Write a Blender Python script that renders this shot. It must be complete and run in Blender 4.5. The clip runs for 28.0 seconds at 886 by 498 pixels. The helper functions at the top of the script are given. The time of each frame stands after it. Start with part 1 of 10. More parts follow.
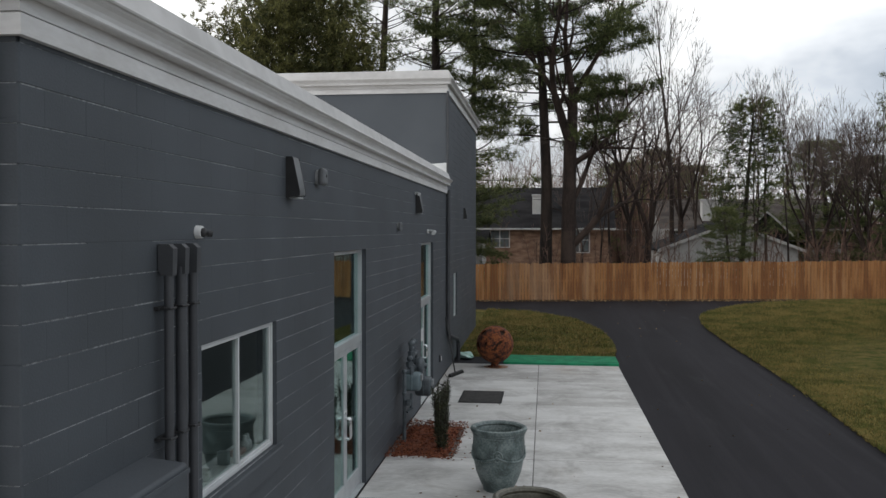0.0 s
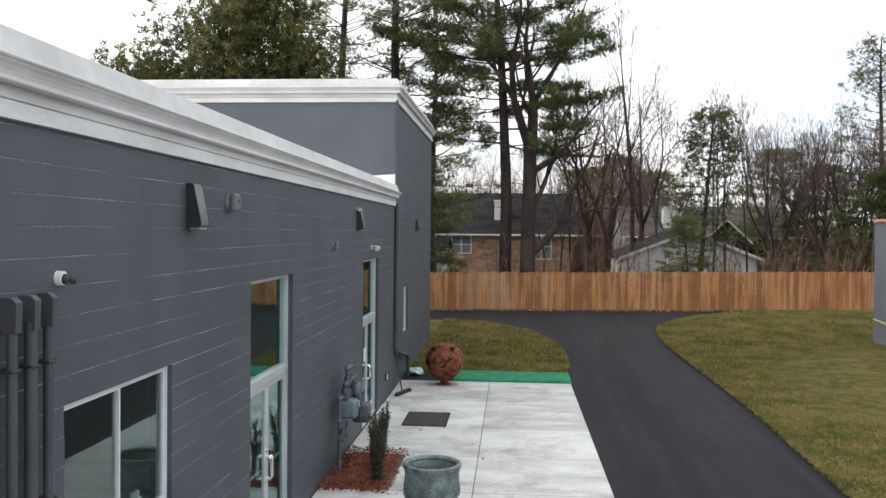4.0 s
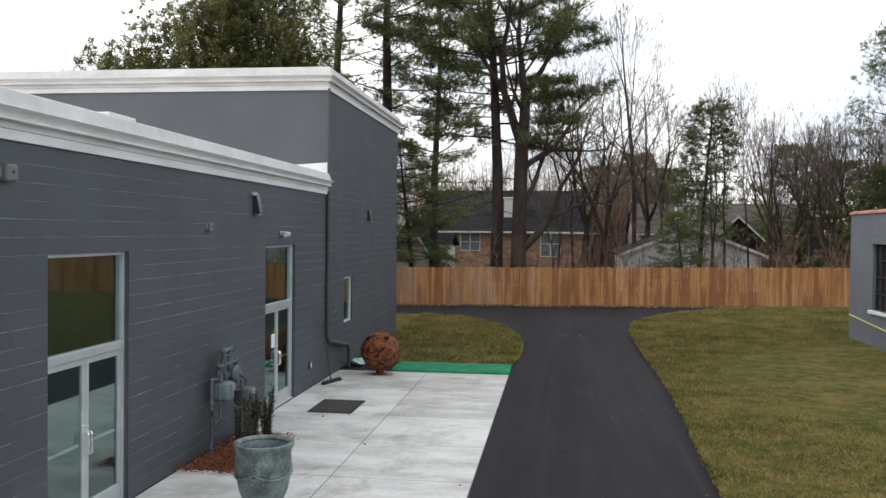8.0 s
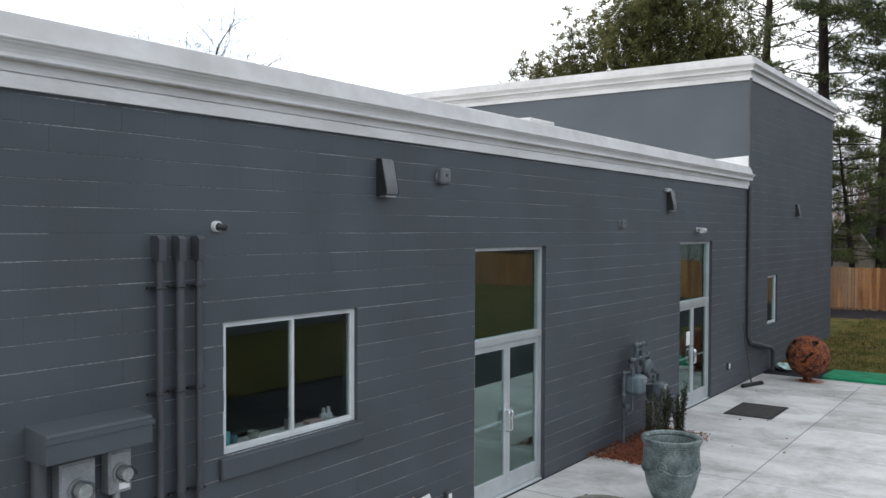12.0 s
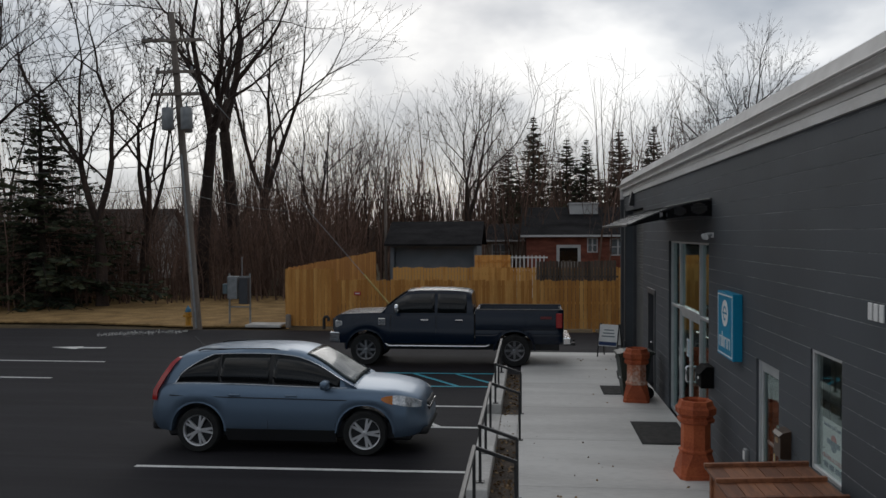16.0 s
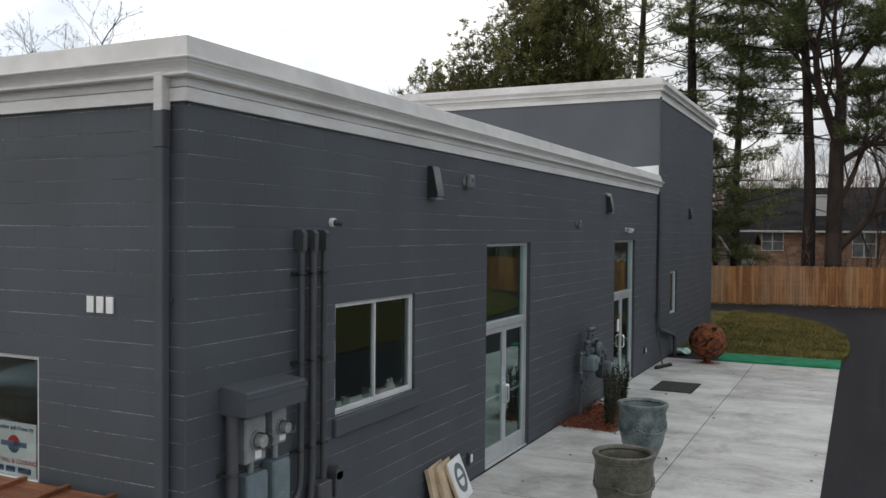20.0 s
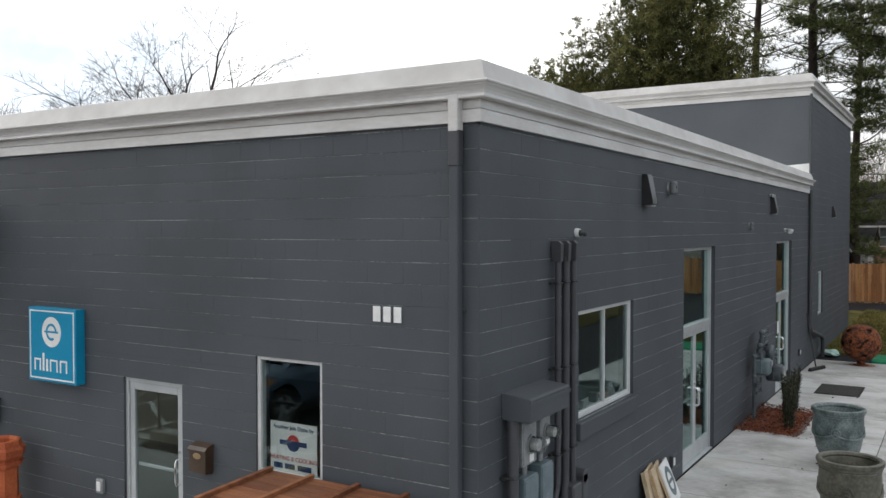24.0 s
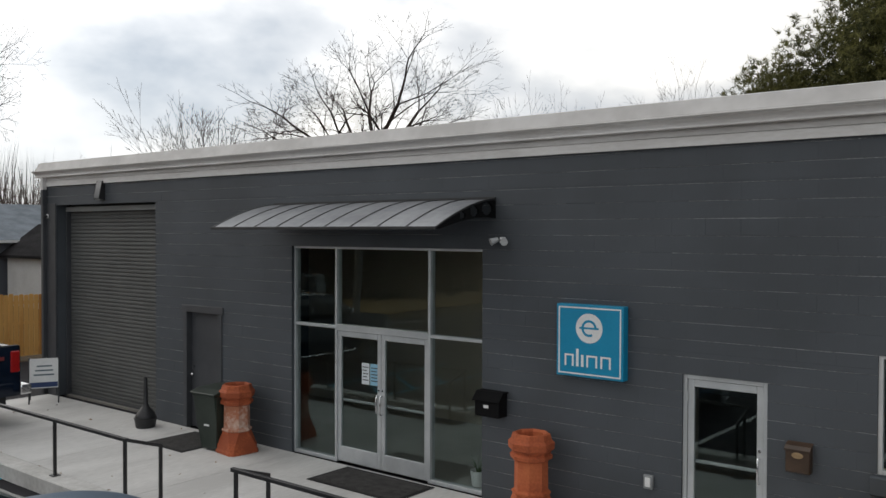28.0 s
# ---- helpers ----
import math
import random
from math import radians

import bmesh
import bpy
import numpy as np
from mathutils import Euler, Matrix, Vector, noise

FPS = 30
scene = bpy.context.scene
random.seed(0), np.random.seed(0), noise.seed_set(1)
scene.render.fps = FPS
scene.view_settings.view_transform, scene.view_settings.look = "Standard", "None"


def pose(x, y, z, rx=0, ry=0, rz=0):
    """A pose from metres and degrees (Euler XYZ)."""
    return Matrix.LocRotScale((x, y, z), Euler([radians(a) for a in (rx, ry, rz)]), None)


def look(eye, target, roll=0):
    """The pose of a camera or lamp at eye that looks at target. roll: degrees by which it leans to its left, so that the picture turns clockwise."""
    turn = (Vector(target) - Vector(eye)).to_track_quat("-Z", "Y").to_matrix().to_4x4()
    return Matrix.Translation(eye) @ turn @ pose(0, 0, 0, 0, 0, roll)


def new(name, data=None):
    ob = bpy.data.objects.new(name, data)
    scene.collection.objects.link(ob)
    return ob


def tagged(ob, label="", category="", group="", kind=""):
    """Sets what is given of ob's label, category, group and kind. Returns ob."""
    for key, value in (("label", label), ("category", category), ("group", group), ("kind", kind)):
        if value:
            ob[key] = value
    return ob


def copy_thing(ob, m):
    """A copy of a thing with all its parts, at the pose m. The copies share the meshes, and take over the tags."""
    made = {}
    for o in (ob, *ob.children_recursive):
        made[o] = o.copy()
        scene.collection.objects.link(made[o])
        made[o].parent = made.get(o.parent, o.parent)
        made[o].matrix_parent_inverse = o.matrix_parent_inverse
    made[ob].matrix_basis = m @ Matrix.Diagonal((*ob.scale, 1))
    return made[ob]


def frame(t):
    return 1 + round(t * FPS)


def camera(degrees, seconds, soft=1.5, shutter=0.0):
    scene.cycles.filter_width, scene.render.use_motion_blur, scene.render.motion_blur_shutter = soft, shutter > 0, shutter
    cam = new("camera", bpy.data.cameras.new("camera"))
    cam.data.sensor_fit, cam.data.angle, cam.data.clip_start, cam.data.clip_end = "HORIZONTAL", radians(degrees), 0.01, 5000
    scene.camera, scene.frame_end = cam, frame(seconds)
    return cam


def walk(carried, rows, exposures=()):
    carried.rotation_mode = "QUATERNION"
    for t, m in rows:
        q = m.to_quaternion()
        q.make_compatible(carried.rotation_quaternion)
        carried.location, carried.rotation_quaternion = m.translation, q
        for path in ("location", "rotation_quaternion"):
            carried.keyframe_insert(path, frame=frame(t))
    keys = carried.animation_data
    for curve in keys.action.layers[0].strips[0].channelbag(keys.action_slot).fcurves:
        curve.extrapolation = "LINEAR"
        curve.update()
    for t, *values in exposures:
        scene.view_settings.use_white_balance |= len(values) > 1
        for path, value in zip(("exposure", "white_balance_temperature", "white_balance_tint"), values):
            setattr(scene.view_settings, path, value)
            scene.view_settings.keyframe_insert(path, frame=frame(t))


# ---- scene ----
cam = camera(54.7, 28.0)
PATH = [
    (0, (-0.005, 0.022, 3.707), (-0.243, 2.007, 3.663), 0.1),
    (0.5, (0.183, 0.605, 3.687), (-0.112, 2.582, 3.651), 0.1),
    (1, (0.188, 0.828, 3.634), (-0.155, 2.798, 3.595), 0.0),
    (1.5, (0.161, 0.796, 3.593), (-0.226, 2.758, 3.554), 0.2),
    (2, (0.158, 0.737, 3.713), (-0.282, 2.688, 3.673), 0.1),
    (2.5, (0.15, 0.711, 3.962), (-0.33, 2.652, 3.923), 0.2),
    (3, (0.129, 0.716, 4.008), (-0.105, 2.702, 3.969), 0.4),
    (3.5, (0.155, 0.702, 4.02), (-0.002, 2.695, 3.98), 0.5),
    (5.5, (1.913, 1.091, 4.003), (1.707, 3.08, 3.965), 0.6),
    (6, (2.275, 1.172, 3.954), (2.053, 3.159, 3.917), 0.5),
    (6.5, (2.54, 1.19, 3.903), (2.307, 3.176, 3.865), 0.6),
    (7, (2.8, 1.177, 3.85), (2.557, 3.161, 3.812), 0.6),
    (7.5, (3.027, 1.198, 3.768), (2.772, 3.181, 3.73), 0.6),
    (8, (3.195, 1.212, 3.726), (2.932, 3.194, 3.688), 0.6),
    (8.5, (3.347, 1.252, 3.704), (3.072, 3.233, 3.666), 0.6),
    (9, (3.497, 1.289, 3.723), (3.215, 3.269, 3.684), 0.6),
    (9.5, (3.548, 1.317, 3.721), (3.378, 3.31, 3.682), 0.6),
    (10, (3.499, 1.316, 3.727), (3.312, 3.307, 3.687), 0.6),
    (10.5, (3.453, 1.262, 3.721), (3.128, 3.235, 3.681), 0.4),
    (11, (3.448, 1.267, 3.755), (3.059, 3.228, 3.711), 0.6),
    (11.5, (3.442, 1.202, 3.717), (2.673, 3.048, 3.673), 0.3),
    (12, (3.474, 1.15, 3.675), (2.312, 2.777, 3.628), 0.2),
    (12.5, (3.562, 1.133, 3.581), (2.016, 2.402, 3.549), -0.2),
    (13, (3.597, 1.144, 3.592), (1.787, 1.993, 3.561), -0.1),
    (13.5, (3.539, 1.176, 3.644), (1.561, 1.476, 3.613), -0.6),
    (15.5, (3.798, 1.12, 3.636), (1.821, 0.815, 3.6), -0.4),
    (16, (3.79, 1.145, 3.605), (1.8, 0.946, 3.568), -0.2),
    (16.5, (3.781, 1.12, 3.609), (1.785, 1.24, 3.57), -0.1),
    (17, (3.736, 0.984, 3.526), (1.8, 1.483, 3.494), 0.3),
    (17.5, (3.685, 0.551, 3.504), (1.899, 1.449, 3.469), 0.3),
    (18, (3.568, 0.142, 3.503), (1.922, 1.278, 3.467), 0.3),
    (18.5, (3.34, -0.357, 3.569), (1.831, 0.954, 3.526), 0.3),
    (19, (3.043, -0.736, 3.609), (1.76, 0.799, 3.566), 0.4),
    (19.5, (2.743, -1.084, 3.638), (1.705, 0.625, 3.594), 0.7),
    (20, (2.416, -1.443, 3.611), (1.541, 0.355, 3.569), 0.5),
    (20.5, (2.168, -1.696, 3.616), (1.425, 0.16, 3.573), 0.4),
    (21, (2.043, -1.663, 3.658), (1.453, 0.247, 3.618), 0.5),
    (21.5, (2.041, -1.647, 3.677), (1.46, 0.266, 3.638), 0.5),
    (22, (2.055, -1.698, 3.68), (1.059, 0.036, 3.636), 0.3),
    (22.5, (2.071, -1.742, 3.683), (1.024, -0.038, 3.641), 0.2),
    (24.5, (0.373, -2.927, 3.756), (-0.664, -1.217, 3.705), -0.1),
    (25, (-0.253, -3.286, 3.721), (-1.284, -1.573, 3.678), 0.0),
    (25.5, (-0.74, -3.548, 3.732), (-1.774, -1.837, 3.681), -0.2),
    (26, (-1.328, -3.935, 3.682), (-2.356, -2.22, 3.638), 0.0),
    (26.5, (-1.817, -4.253, 3.669), (-2.847, -2.538, 3.627), 0.1),
    (27, (-2.367, -4.718, 3.681), (-3.389, -2.999, 3.64), 0.2),
    (27.5, (-2.878, -5.162, 3.664), (-3.971, -3.488, 3.626), 0.2),
    (28, (-3.306, -5.555, 3.651), (-4.55, -3.989, 3.614), 0.2),
]
EXPOSURES = [(t, ev, kelvin, 10) for t, ev, kelvin in (
    (0, -0.33, 6400), (1, 0.3, 6350), (2, 0.58, 6390), (3, 0.6, 6430), (6, 0.38, 6400), (8, 0.35, 6400), (11, 0.35, 6350), (12, 0.3, 6180), (13, 0.05, 6250), (15.5, -1.26, 6280), (17, -1.44, 6200), (18, -1.24, 6320), (19, -0.82, 6380), (20, -0.25, 6480), (21, 0.0, 6550), (22, 0.02, 6500), (25, -0.08, 6450), (27, -0.38, 6450), (28, -0.6, 6550))]
walk(cam, [(t, look(eye, target, roll)) for t, eye, target, roll in PATH], EXPOSURES)

# ---- light ----
SUN_AZ, SUN_EL = 262.0, 24.0
world = bpy.data.worlds.new("overcast_sky")
scene.world = world
world.use_nodes = True
wn, wl = world.node_tree.nodes, world.node_tree.links
wn.clear()
w_out = wn.new("ShaderNodeOutputWorld")
w_bg = wn.new("ShaderNodeBackground")
w_sky = wn.new("ShaderNodeTexSky")
w_sky.sky_type, w_sky.sun_disc = "NISHITA", False
w_sky.sun_elevation, w_sky.sun_rotation = radians(SUN_EL), radians(SUN_AZ)
w_gain = wn.new("ShaderNodeVectorMath")
w_gain.operation = "SCALE"
w_gain.inputs["Scale"].default_value = 0.09
wl.new(w_sky.outputs["Color"], w_gain.inputs[0])
w_tc = wn.new("ShaderNodeTexCoord")
w_map = wn.new("ShaderNodeMapping")
w_map.inputs["Scale"].default_value = (1.0, 1.0, 1.9)
w_map.inputs["Location"].default_value = (0.35, 0.2, 0.1)
wl.new(w_tc.outputs["Generated"], w_map.inputs["Vector"])
w_n = wn.new("ShaderNodeTexNoise")
w_n.inputs["Scale"].default_value, w_n.inputs["Detail"].default_value, w_n.inputs["Roughness"].default_value = 2.9, 6.0, 0.5
w_n.inputs["Distortion"].default_value = 0.05
wl.new(w_map.outputs["Vector"], w_n.inputs["Vector"])
w_r = wn.new("ShaderNodeValToRGB")
cr = w_r.color_ramp
cr.elements[0].position, cr.elements[0].color = 0.34, (0.44, 0.50, 0.58, 1)
cr.elements[1].position, cr.elements[1].color = 0.59, (1.42, 1.41, 1.38, 1)
e = cr.elements.new(0.475)
e.color = (0.84, 0.87, 0.91, 1)
wl.new(w_n.outputs["Fac"], w_r.inputs["Fac"])
w_mix = wn.new("ShaderNodeMix")
w_mix.data_type = "RGBA"
w_mix.inputs["Factor"].default_value = 0.88
wl.new(w_gain.outputs["Vector"], w_mix.inputs["A"])
wl.new(w_r.outputs["Color"], w_mix.inputs["B"])
# clouds glow more towards the hidden sun
w_dot = wn.new("ShaderNodeVectorMath")
w_dot.operation = "DOT_PRODUCT"
w_dot.inputs[1].default_value = (math.sin(radians(SUN_AZ)) * math.cos(radians(SUN_EL)), math.cos(radians(SUN_AZ)) * math.cos(radians(SUN_EL)), math.sin(radians(SUN_EL)))
wl.new(w_tc.outputs["Generated"], w_dot.inputs[0])
w_glow = wn.new("ShaderNodeMapRange")
w_glow.interpolation_type = "SMOOTHSTEP"
w_glow.inputs["From Min"].default_value, w_glow.inputs["From Max"].default_value = 0.0, 1.0
w_glow.inputs["To Min"].default_value, w_glow.inputs["To Max"].default_value = 1.15, 2.0
wl.new(w_dot.outputs["Value"], w_glow.inputs["Value"])
w_fin = wn.new("ShaderNodeVectorMath")
w_fin.operation = "SCALE"
wl.new(w_mix.outputs["Result"], w_fin.inputs[0])
wl.new(w_glow.outputs["Result"], w_fin.inputs["Scale"])
# the sky opens to blue on the side away from the sun
w_warm = wn.new("ShaderNodeMapRange")
w_warm.inputs["From Min"].default_value, w_warm.inputs["From Max"].default_value = -0.9, -0.05
wl.new(w_dot.outputs["Value"], w_warm.inputs["Value"])
w_tint = wn.new("ShaderNodeMix")
w_tint.data_type = "RGBA"
w_tint.inputs["A"].default_value, w_tint.inputs["B"].default_value = (0.90, 0.985, 1.09, 1), (1.01, 1.0, 0.985, 1)
wl.new(w_warm.outputs["Result"], w_tint.inputs["Factor"])
w_col = wn.new("ShaderNodeVectorMath")
w_col.operation = "MULTIPLY"
wl.new(w_fin.outputs["Vector"], w_col.inputs[0])
wl.new(w_tint.outputs["Result"], w_col.inputs[1])
wl.new(w_col.outputs["Vector"], w_bg.inputs["Color"])
w_bg.inputs["Strength"].default_value = 1.0
wl.new(w_bg.outputs["Background"], w_out.inputs["Surface"])

sun = bpy.data.lights.new("sun", "SUN")
sun.energy, sun.angle, sun.color = 0.6, radians(25), (1.0, 0.95, 0.88)
sun_ob = new("sun", sun)
s_dir = Vector((math.sin(radians(SUN_AZ)) * math.cos(radians(SUN_EL)), math.cos(radians(SUN_AZ)) * math.cos(radians(SUN_EL)), math.sin(radians(SUN_EL))))
sun_ob.matrix_world = look(s_dir * 60, (0, 0, 0))

# ---- materials ----
MATS = {}


def mat(name, c1, c2=None, rough=0.6, scale=2.0, fine=45.0, bump=0.15, metal=0.0, stretch=(1, 1, 1), rnd=0.0, spec=0.5, fine_amt=0.25, dist=0.01, c3=None, big=0.35):
    """Procedural surface: two colours by a large and a small noise, fine relief, an offset for each object."""
    if name in MATS:
        return MATS[name]
    m = bpy.data.materials.new(name)
    m.use_nodes = True
    n, l = m.node_tree.nodes, m.node_tree.links
    p = n["Principled BSDF"]
    p.inputs["Roughness"].default_value, p.inputs["Metallic"].default_value = rough, metal
    p.inputs["Specular IOR Level"].default_value = spec
    g = n.new("ShaderNodeNewGeometry")
    mp = n.new("ShaderNodeMapping")
    mp.inputs["Scale"].default_value = stretch
    l.new(g.outputs["Position"], mp.inputs["Vector"])
    a = n.new("ShaderNodeTexNoise")
    a.inputs["Scale"].default_value, a.inputs["Detail"].default_value = scale, 4.0
    b = n.new("ShaderNodeTexNoise")
    b.inputs["Scale"].default_value, b.inputs["Detail"].default_value = fine, 3.0
    for t in (a, b):
        l.new(mp.outputs["Vector"], t.inputs["Vector"])
    r = n.new("ShaderNodeValToRGB")
    r.color_ramp.elements[0].position, r.color_ramp.elements[1].position = 0.5 - big / 2, 0.5 + big / 2
    r.color_ramp.elements[0].color, r.color_ramp.elements[1].color = (*c1, 1), (*(c2 or c1), 1)
    if c3:
        r.color_ramp.elements.new(0.5).color = (*c3, 1)
    s = n.new("ShaderNodeMath")
    s.operation = "MULTIPLY_ADD"
    s.inputs[1].default_value, s.inputs[2].default_value = fine_amt * 2, -fine_amt
    l.new(b.outputs["Fac"], s.inputs[0])
    k = n.new("ShaderNodeMath")
    k.operation = "ADD"
    l.new(a.outputs["Fac"], k.inputs[0])
    l.new(s.outputs["Value"], k.inputs[1])
    last = k
    if rnd:
        o = n.new("ShaderNodeObjectInfo")
        q = n.new("ShaderNodeMath")
        q.operation = "MULTIPLY_ADD"
        q.inputs[1].default_value, q.inputs[2].default_value = rnd, -rnd / 2
        l.new(o.outputs["Random"], q.inputs[0])
        k2 = n.new("ShaderNodeMath")
        k2.operation = "ADD"
        l.new(k.outputs["Value"], k2.inputs[0])
        l.new(q.outputs["Value"], k2.inputs[1])
        last = k2
    l.new(last.outputs["Value"], r.inputs["Fac"])
    l.new(r.outputs["Color"], p.inputs["Base Color"])
    if bump:
        bm_ = n.new("ShaderNodeBump")
        bm_.inputs["Strength"].default_value, bm_.inputs["Distance"].default_value = bump, dist
        l.new(b.outputs["Fac"], bm_.inputs["Height"])
        l.new(bm_.outputs["Normal"], p.inputs["Normal"])
    MATS[name] = m
    return m


def island(m, amount):
    """Adds Random Per Island to the colour ramp of a material made by mat()."""
    n, l = m.node_tree.nodes, m.node_tree.links
    ramp = [x for x in n if x.type == "VALTORGB"][0]
    src = ramp.inputs["Fac"].links[0].from_socket
    g = [x for x in n if x.type == "NEW_GEOMETRY"][0]
    q = n.new("ShaderNodeMath")
    q.operation = "MULTIPLY_ADD"
    q.inputs[1].default_value, q.inputs[2].default_value = amount, -amount / 2
    l.new(g.outputs["Random Per Island"], q.inputs[0])
    k = n.new("ShaderNodeMath")
    k.operation = "ADD"
    l.new(src, k.inputs[0])
    l.new(q.outputs["Value"], k.inputs[1])
    l.new(k.outputs["Value"], ramp.inputs["Fac"])
    return m


def leafy(m, amount):
    """Lets light through a thin leaf or needle: part of the surface becomes translucent in the same colour."""
    n, l = m.node_tree.nodes, m.node_tree.links
    p, out = n["Principled BSDF"], n["Material Output"]
    t, x = n.new("ShaderNodeBsdfTranslucent"), n.new("ShaderNodeMixShader")
    l.new(p.inputs["Base Color"].links[0].from_socket, t.inputs["Color"])
    x.inputs["Fac"].default_value = amount
    l.new(p.outputs["BSDF"], x.inputs[1])
    l.new(t.outputs["BSDF"], x.inputs[2])
    l.new(x.outputs["Shader"], out.inputs["Surface"])
    return m


def glass_mat(name, tint, f0=0.08, rough=0.0, sheen=(1, 1, 1)):
    """Clear glass: tinted see-through, with a mirror reflection that grows towards grazing view."""
    m = bpy.data.materials.new(name)
    m.use_nodes = True
    n, l = m.node_tree.nodes, m.node_tree.links
    n.remove(n["Principled BSDF"])
    t, g, x, w = n.new("ShaderNodeBsdfTransparent"), n.new("ShaderNodeBsdfGlossy"), n.new("ShaderNodeMixShader"), n.new("ShaderNodeLayerWeight")
    t.inputs["Color"].default_value = (*tint, 1)
    g.inputs["Roughness"].default_value, g.inputs["Color"].default_value = rough, (*sheen, 1)
    w.inputs["Blend"].default_value = 0.5
    p5, ma = n.new("ShaderNodeMath"), n.new("ShaderNodeMath")
    p5.operation, ma.operation = "POWER", "MULTIPLY_ADD"
    p5.inputs[1].default_value = 5.0
    ma.inputs[1].default_value, ma.inputs[2].default_value = 1.0 - f0, f0
    l.new(w.outputs["Facing"], p5.inputs[0])
    l.new(p5.outputs["Value"], ma.inputs[0])
    l.new(ma.outputs["Value"], x.inputs["Fac"])
    l.new(t.outputs["BSDF"], x.inputs[1])
    l.new(g.outputs["BSDF"], x.inputs[2])
    l.new(x.outputs["Shader"], n["Material Output"].inputs["Surface"])
    return m


M_BLOCK = island(mat("painted_block", (0.0605, 0.067, 0.0745), (0.077, 0.086, 0.097), rough=0.6, scale=0.9, fine=70, bump=0.35, dist=0.004, rnd=0.05, fine_amt=0.18, spec=0.3), 0.05)
# pale joint colour stands for the skylight caught on the block ledges
M_JOINT_LIT = mat("block_joint", (0.12, 0.126, 0.132), (0.36, 0.365, 0.37), rough=0.8, scale=2.2, fine=30, bump=0.3, fine_amt=0.5, big=0.3)
M_STUCCO = mat("painted_stucco", (0.074, 0.083, 0.095), (0.090, 0.100, 0.112), rough=0.6, scale=0.7, fine=60, bump=0.2, dist=0.004)
M_DARK = mat("dark_grey_paint", (0.045, 0.047, 0.052), (0.060, 0.063, 0.069), rough=0.5, scale=3, fine=60, bump=0.1, dist=0.003)
M_FASCIA = mat("white_fascia_metal", (0.55, 0.53, 0.51), (0.66, 0.645, 0.63), rough=0.45, scale=1.1, fine=9, bump=0.08, dist=0.004, stretch=(1, 1, 4))
M_COPING = mat("coping_membrane", (0.47, 0.455, 0.44), (0.60, 0.585, 0.57), rough=0.6, scale=0.8, fine=5, bump=0.1, dist=0.01)
M_ALU = mat("anodised_aluminium", (0.50, 0.52, 0.53), (0.60, 0.62, 0.63), rough=0.42, scale=3, fine=80, bump=0.03, metal=0.55, dist=0.002)
M_CHROME = mat("polished_steel", (0.75, 0.75, 0.76), (0.82, 0.82, 0.83), rough=0.18, metal=1.0, bump=0.0)
M_GLASS = glass_mat("window_glass", (0.84, 0.87, 0.865), 0.058, sheen=(0.84, 1.0, 0.98))
def stained(m, col, scale, lo, hi, amount, stretch=(1, 1, 1)):
    """Lays blotchy stains of one colour over a material."""
    n, l = m.node_tree.nodes, m.node_tree.links
    p = n["Principled BSDF"]
    src = p.inputs["Base Color"].links[0].from_socket
    g, mp, ns, rp, mx = n.new("ShaderNodeNewGeometry"), n.new("ShaderNodeMapping"), n.new("ShaderNodeTexNoise"), n.new("ShaderNodeMapRange"), n.new("ShaderNodeMix")
    mp.inputs["Scale"].default_value = stretch
    ns.inputs["Scale"].default_value, ns.inputs["Detail"].default_value, ns.inputs["Roughness"].default_value, ns.inputs["Distortion"].default_value = scale, 9, 0.68, 0.6
    for k, v in (("From Min", lo), ("From Max", hi), ("To Min", 0.0), ("To Max", amount)):
        rp.inputs[k].default_value = v
    mx.data_type = "RGBA"
    mx.inputs[7].default_value = (*col, 1)
    l.new(g.outputs["Position"], mp.inputs["Vector"])
    l.new(mp.outputs["Vector"], ns.inputs["Vector"])
    l.new(ns.outputs["Fac"], rp.inputs["Value"])
    l.new(rp.outputs["Result"], mx.inputs[0])
    l.new(src, mx.inputs[6])
    l.new(mx.outputs[2], p.inputs["Base Color"])
    return m


M_CONC = mat("broom_finished_concrete", (0.38, 0.37, 0.355), (0.59, 0.585, 0.57), rough=0.8, scale=1.1, fine=16, bump=0.2, dist=0.004, rnd=0.22, fine_amt=0.25, c3=(0.50, 0.495, 0.48), stretch=(0.6, 1.5, 1), big=0.40)
stained(M_CONC, (0.19, 0.178, 0.165), 0.95, 0.49, 0.66, 0.55, (0.9, 1.0, 1))
stained(M_CONC, (0.72, 0.715, 0.70), 2.6, 0.54, 0.70, 0.35, (0.7, 1.2, 1))
stained(M_CONC, (0.30, 0.29, 0.275), 1.6, 0.55, 0.72, 0.3, (0.4, 2.2, 1))
stained(M_CONC, (0.40, 0.28, 0.18), 0.35, 0.58, 0.74, 0.35)
M_WALK = mat("pale_walk_concrete", (0.47, 0.46, 0.445), (0.62, 0.61, 0.59), rough=0.8, scale=0.7, fine=14, bump=0.15, dist=0.004, rnd=0.15, stretch=(2.0, 0.4, 1))
M_ASPH = mat("fresh_asphalt", (0.0078, 0.0072, 0.0092), (0.0170, 0.0160, 0.0196), rough=0.82, scale=0.75, fine=60, bump=0.5, dist=0.006, fine_amt=0.14, spec=0.2, stretch=(1.0, 0.22, 1.0), big=0.5)
stained(M_ASPH, (0.045, 0.043, 0.047), 1.5, 0.57, 0.75, 0.4, (1.2, 0.2, 1))
stained(M_ASPH, (0.024, 0.0225, 0.0270), 1.3, 0.48, 0.66, 0.6, (1.5, 0.05, 1))
stained(M_ASPH, (0.16, 0.15, 0.14), 9.0, 0.71, 0.76, 0.5, (1, 1, 1))
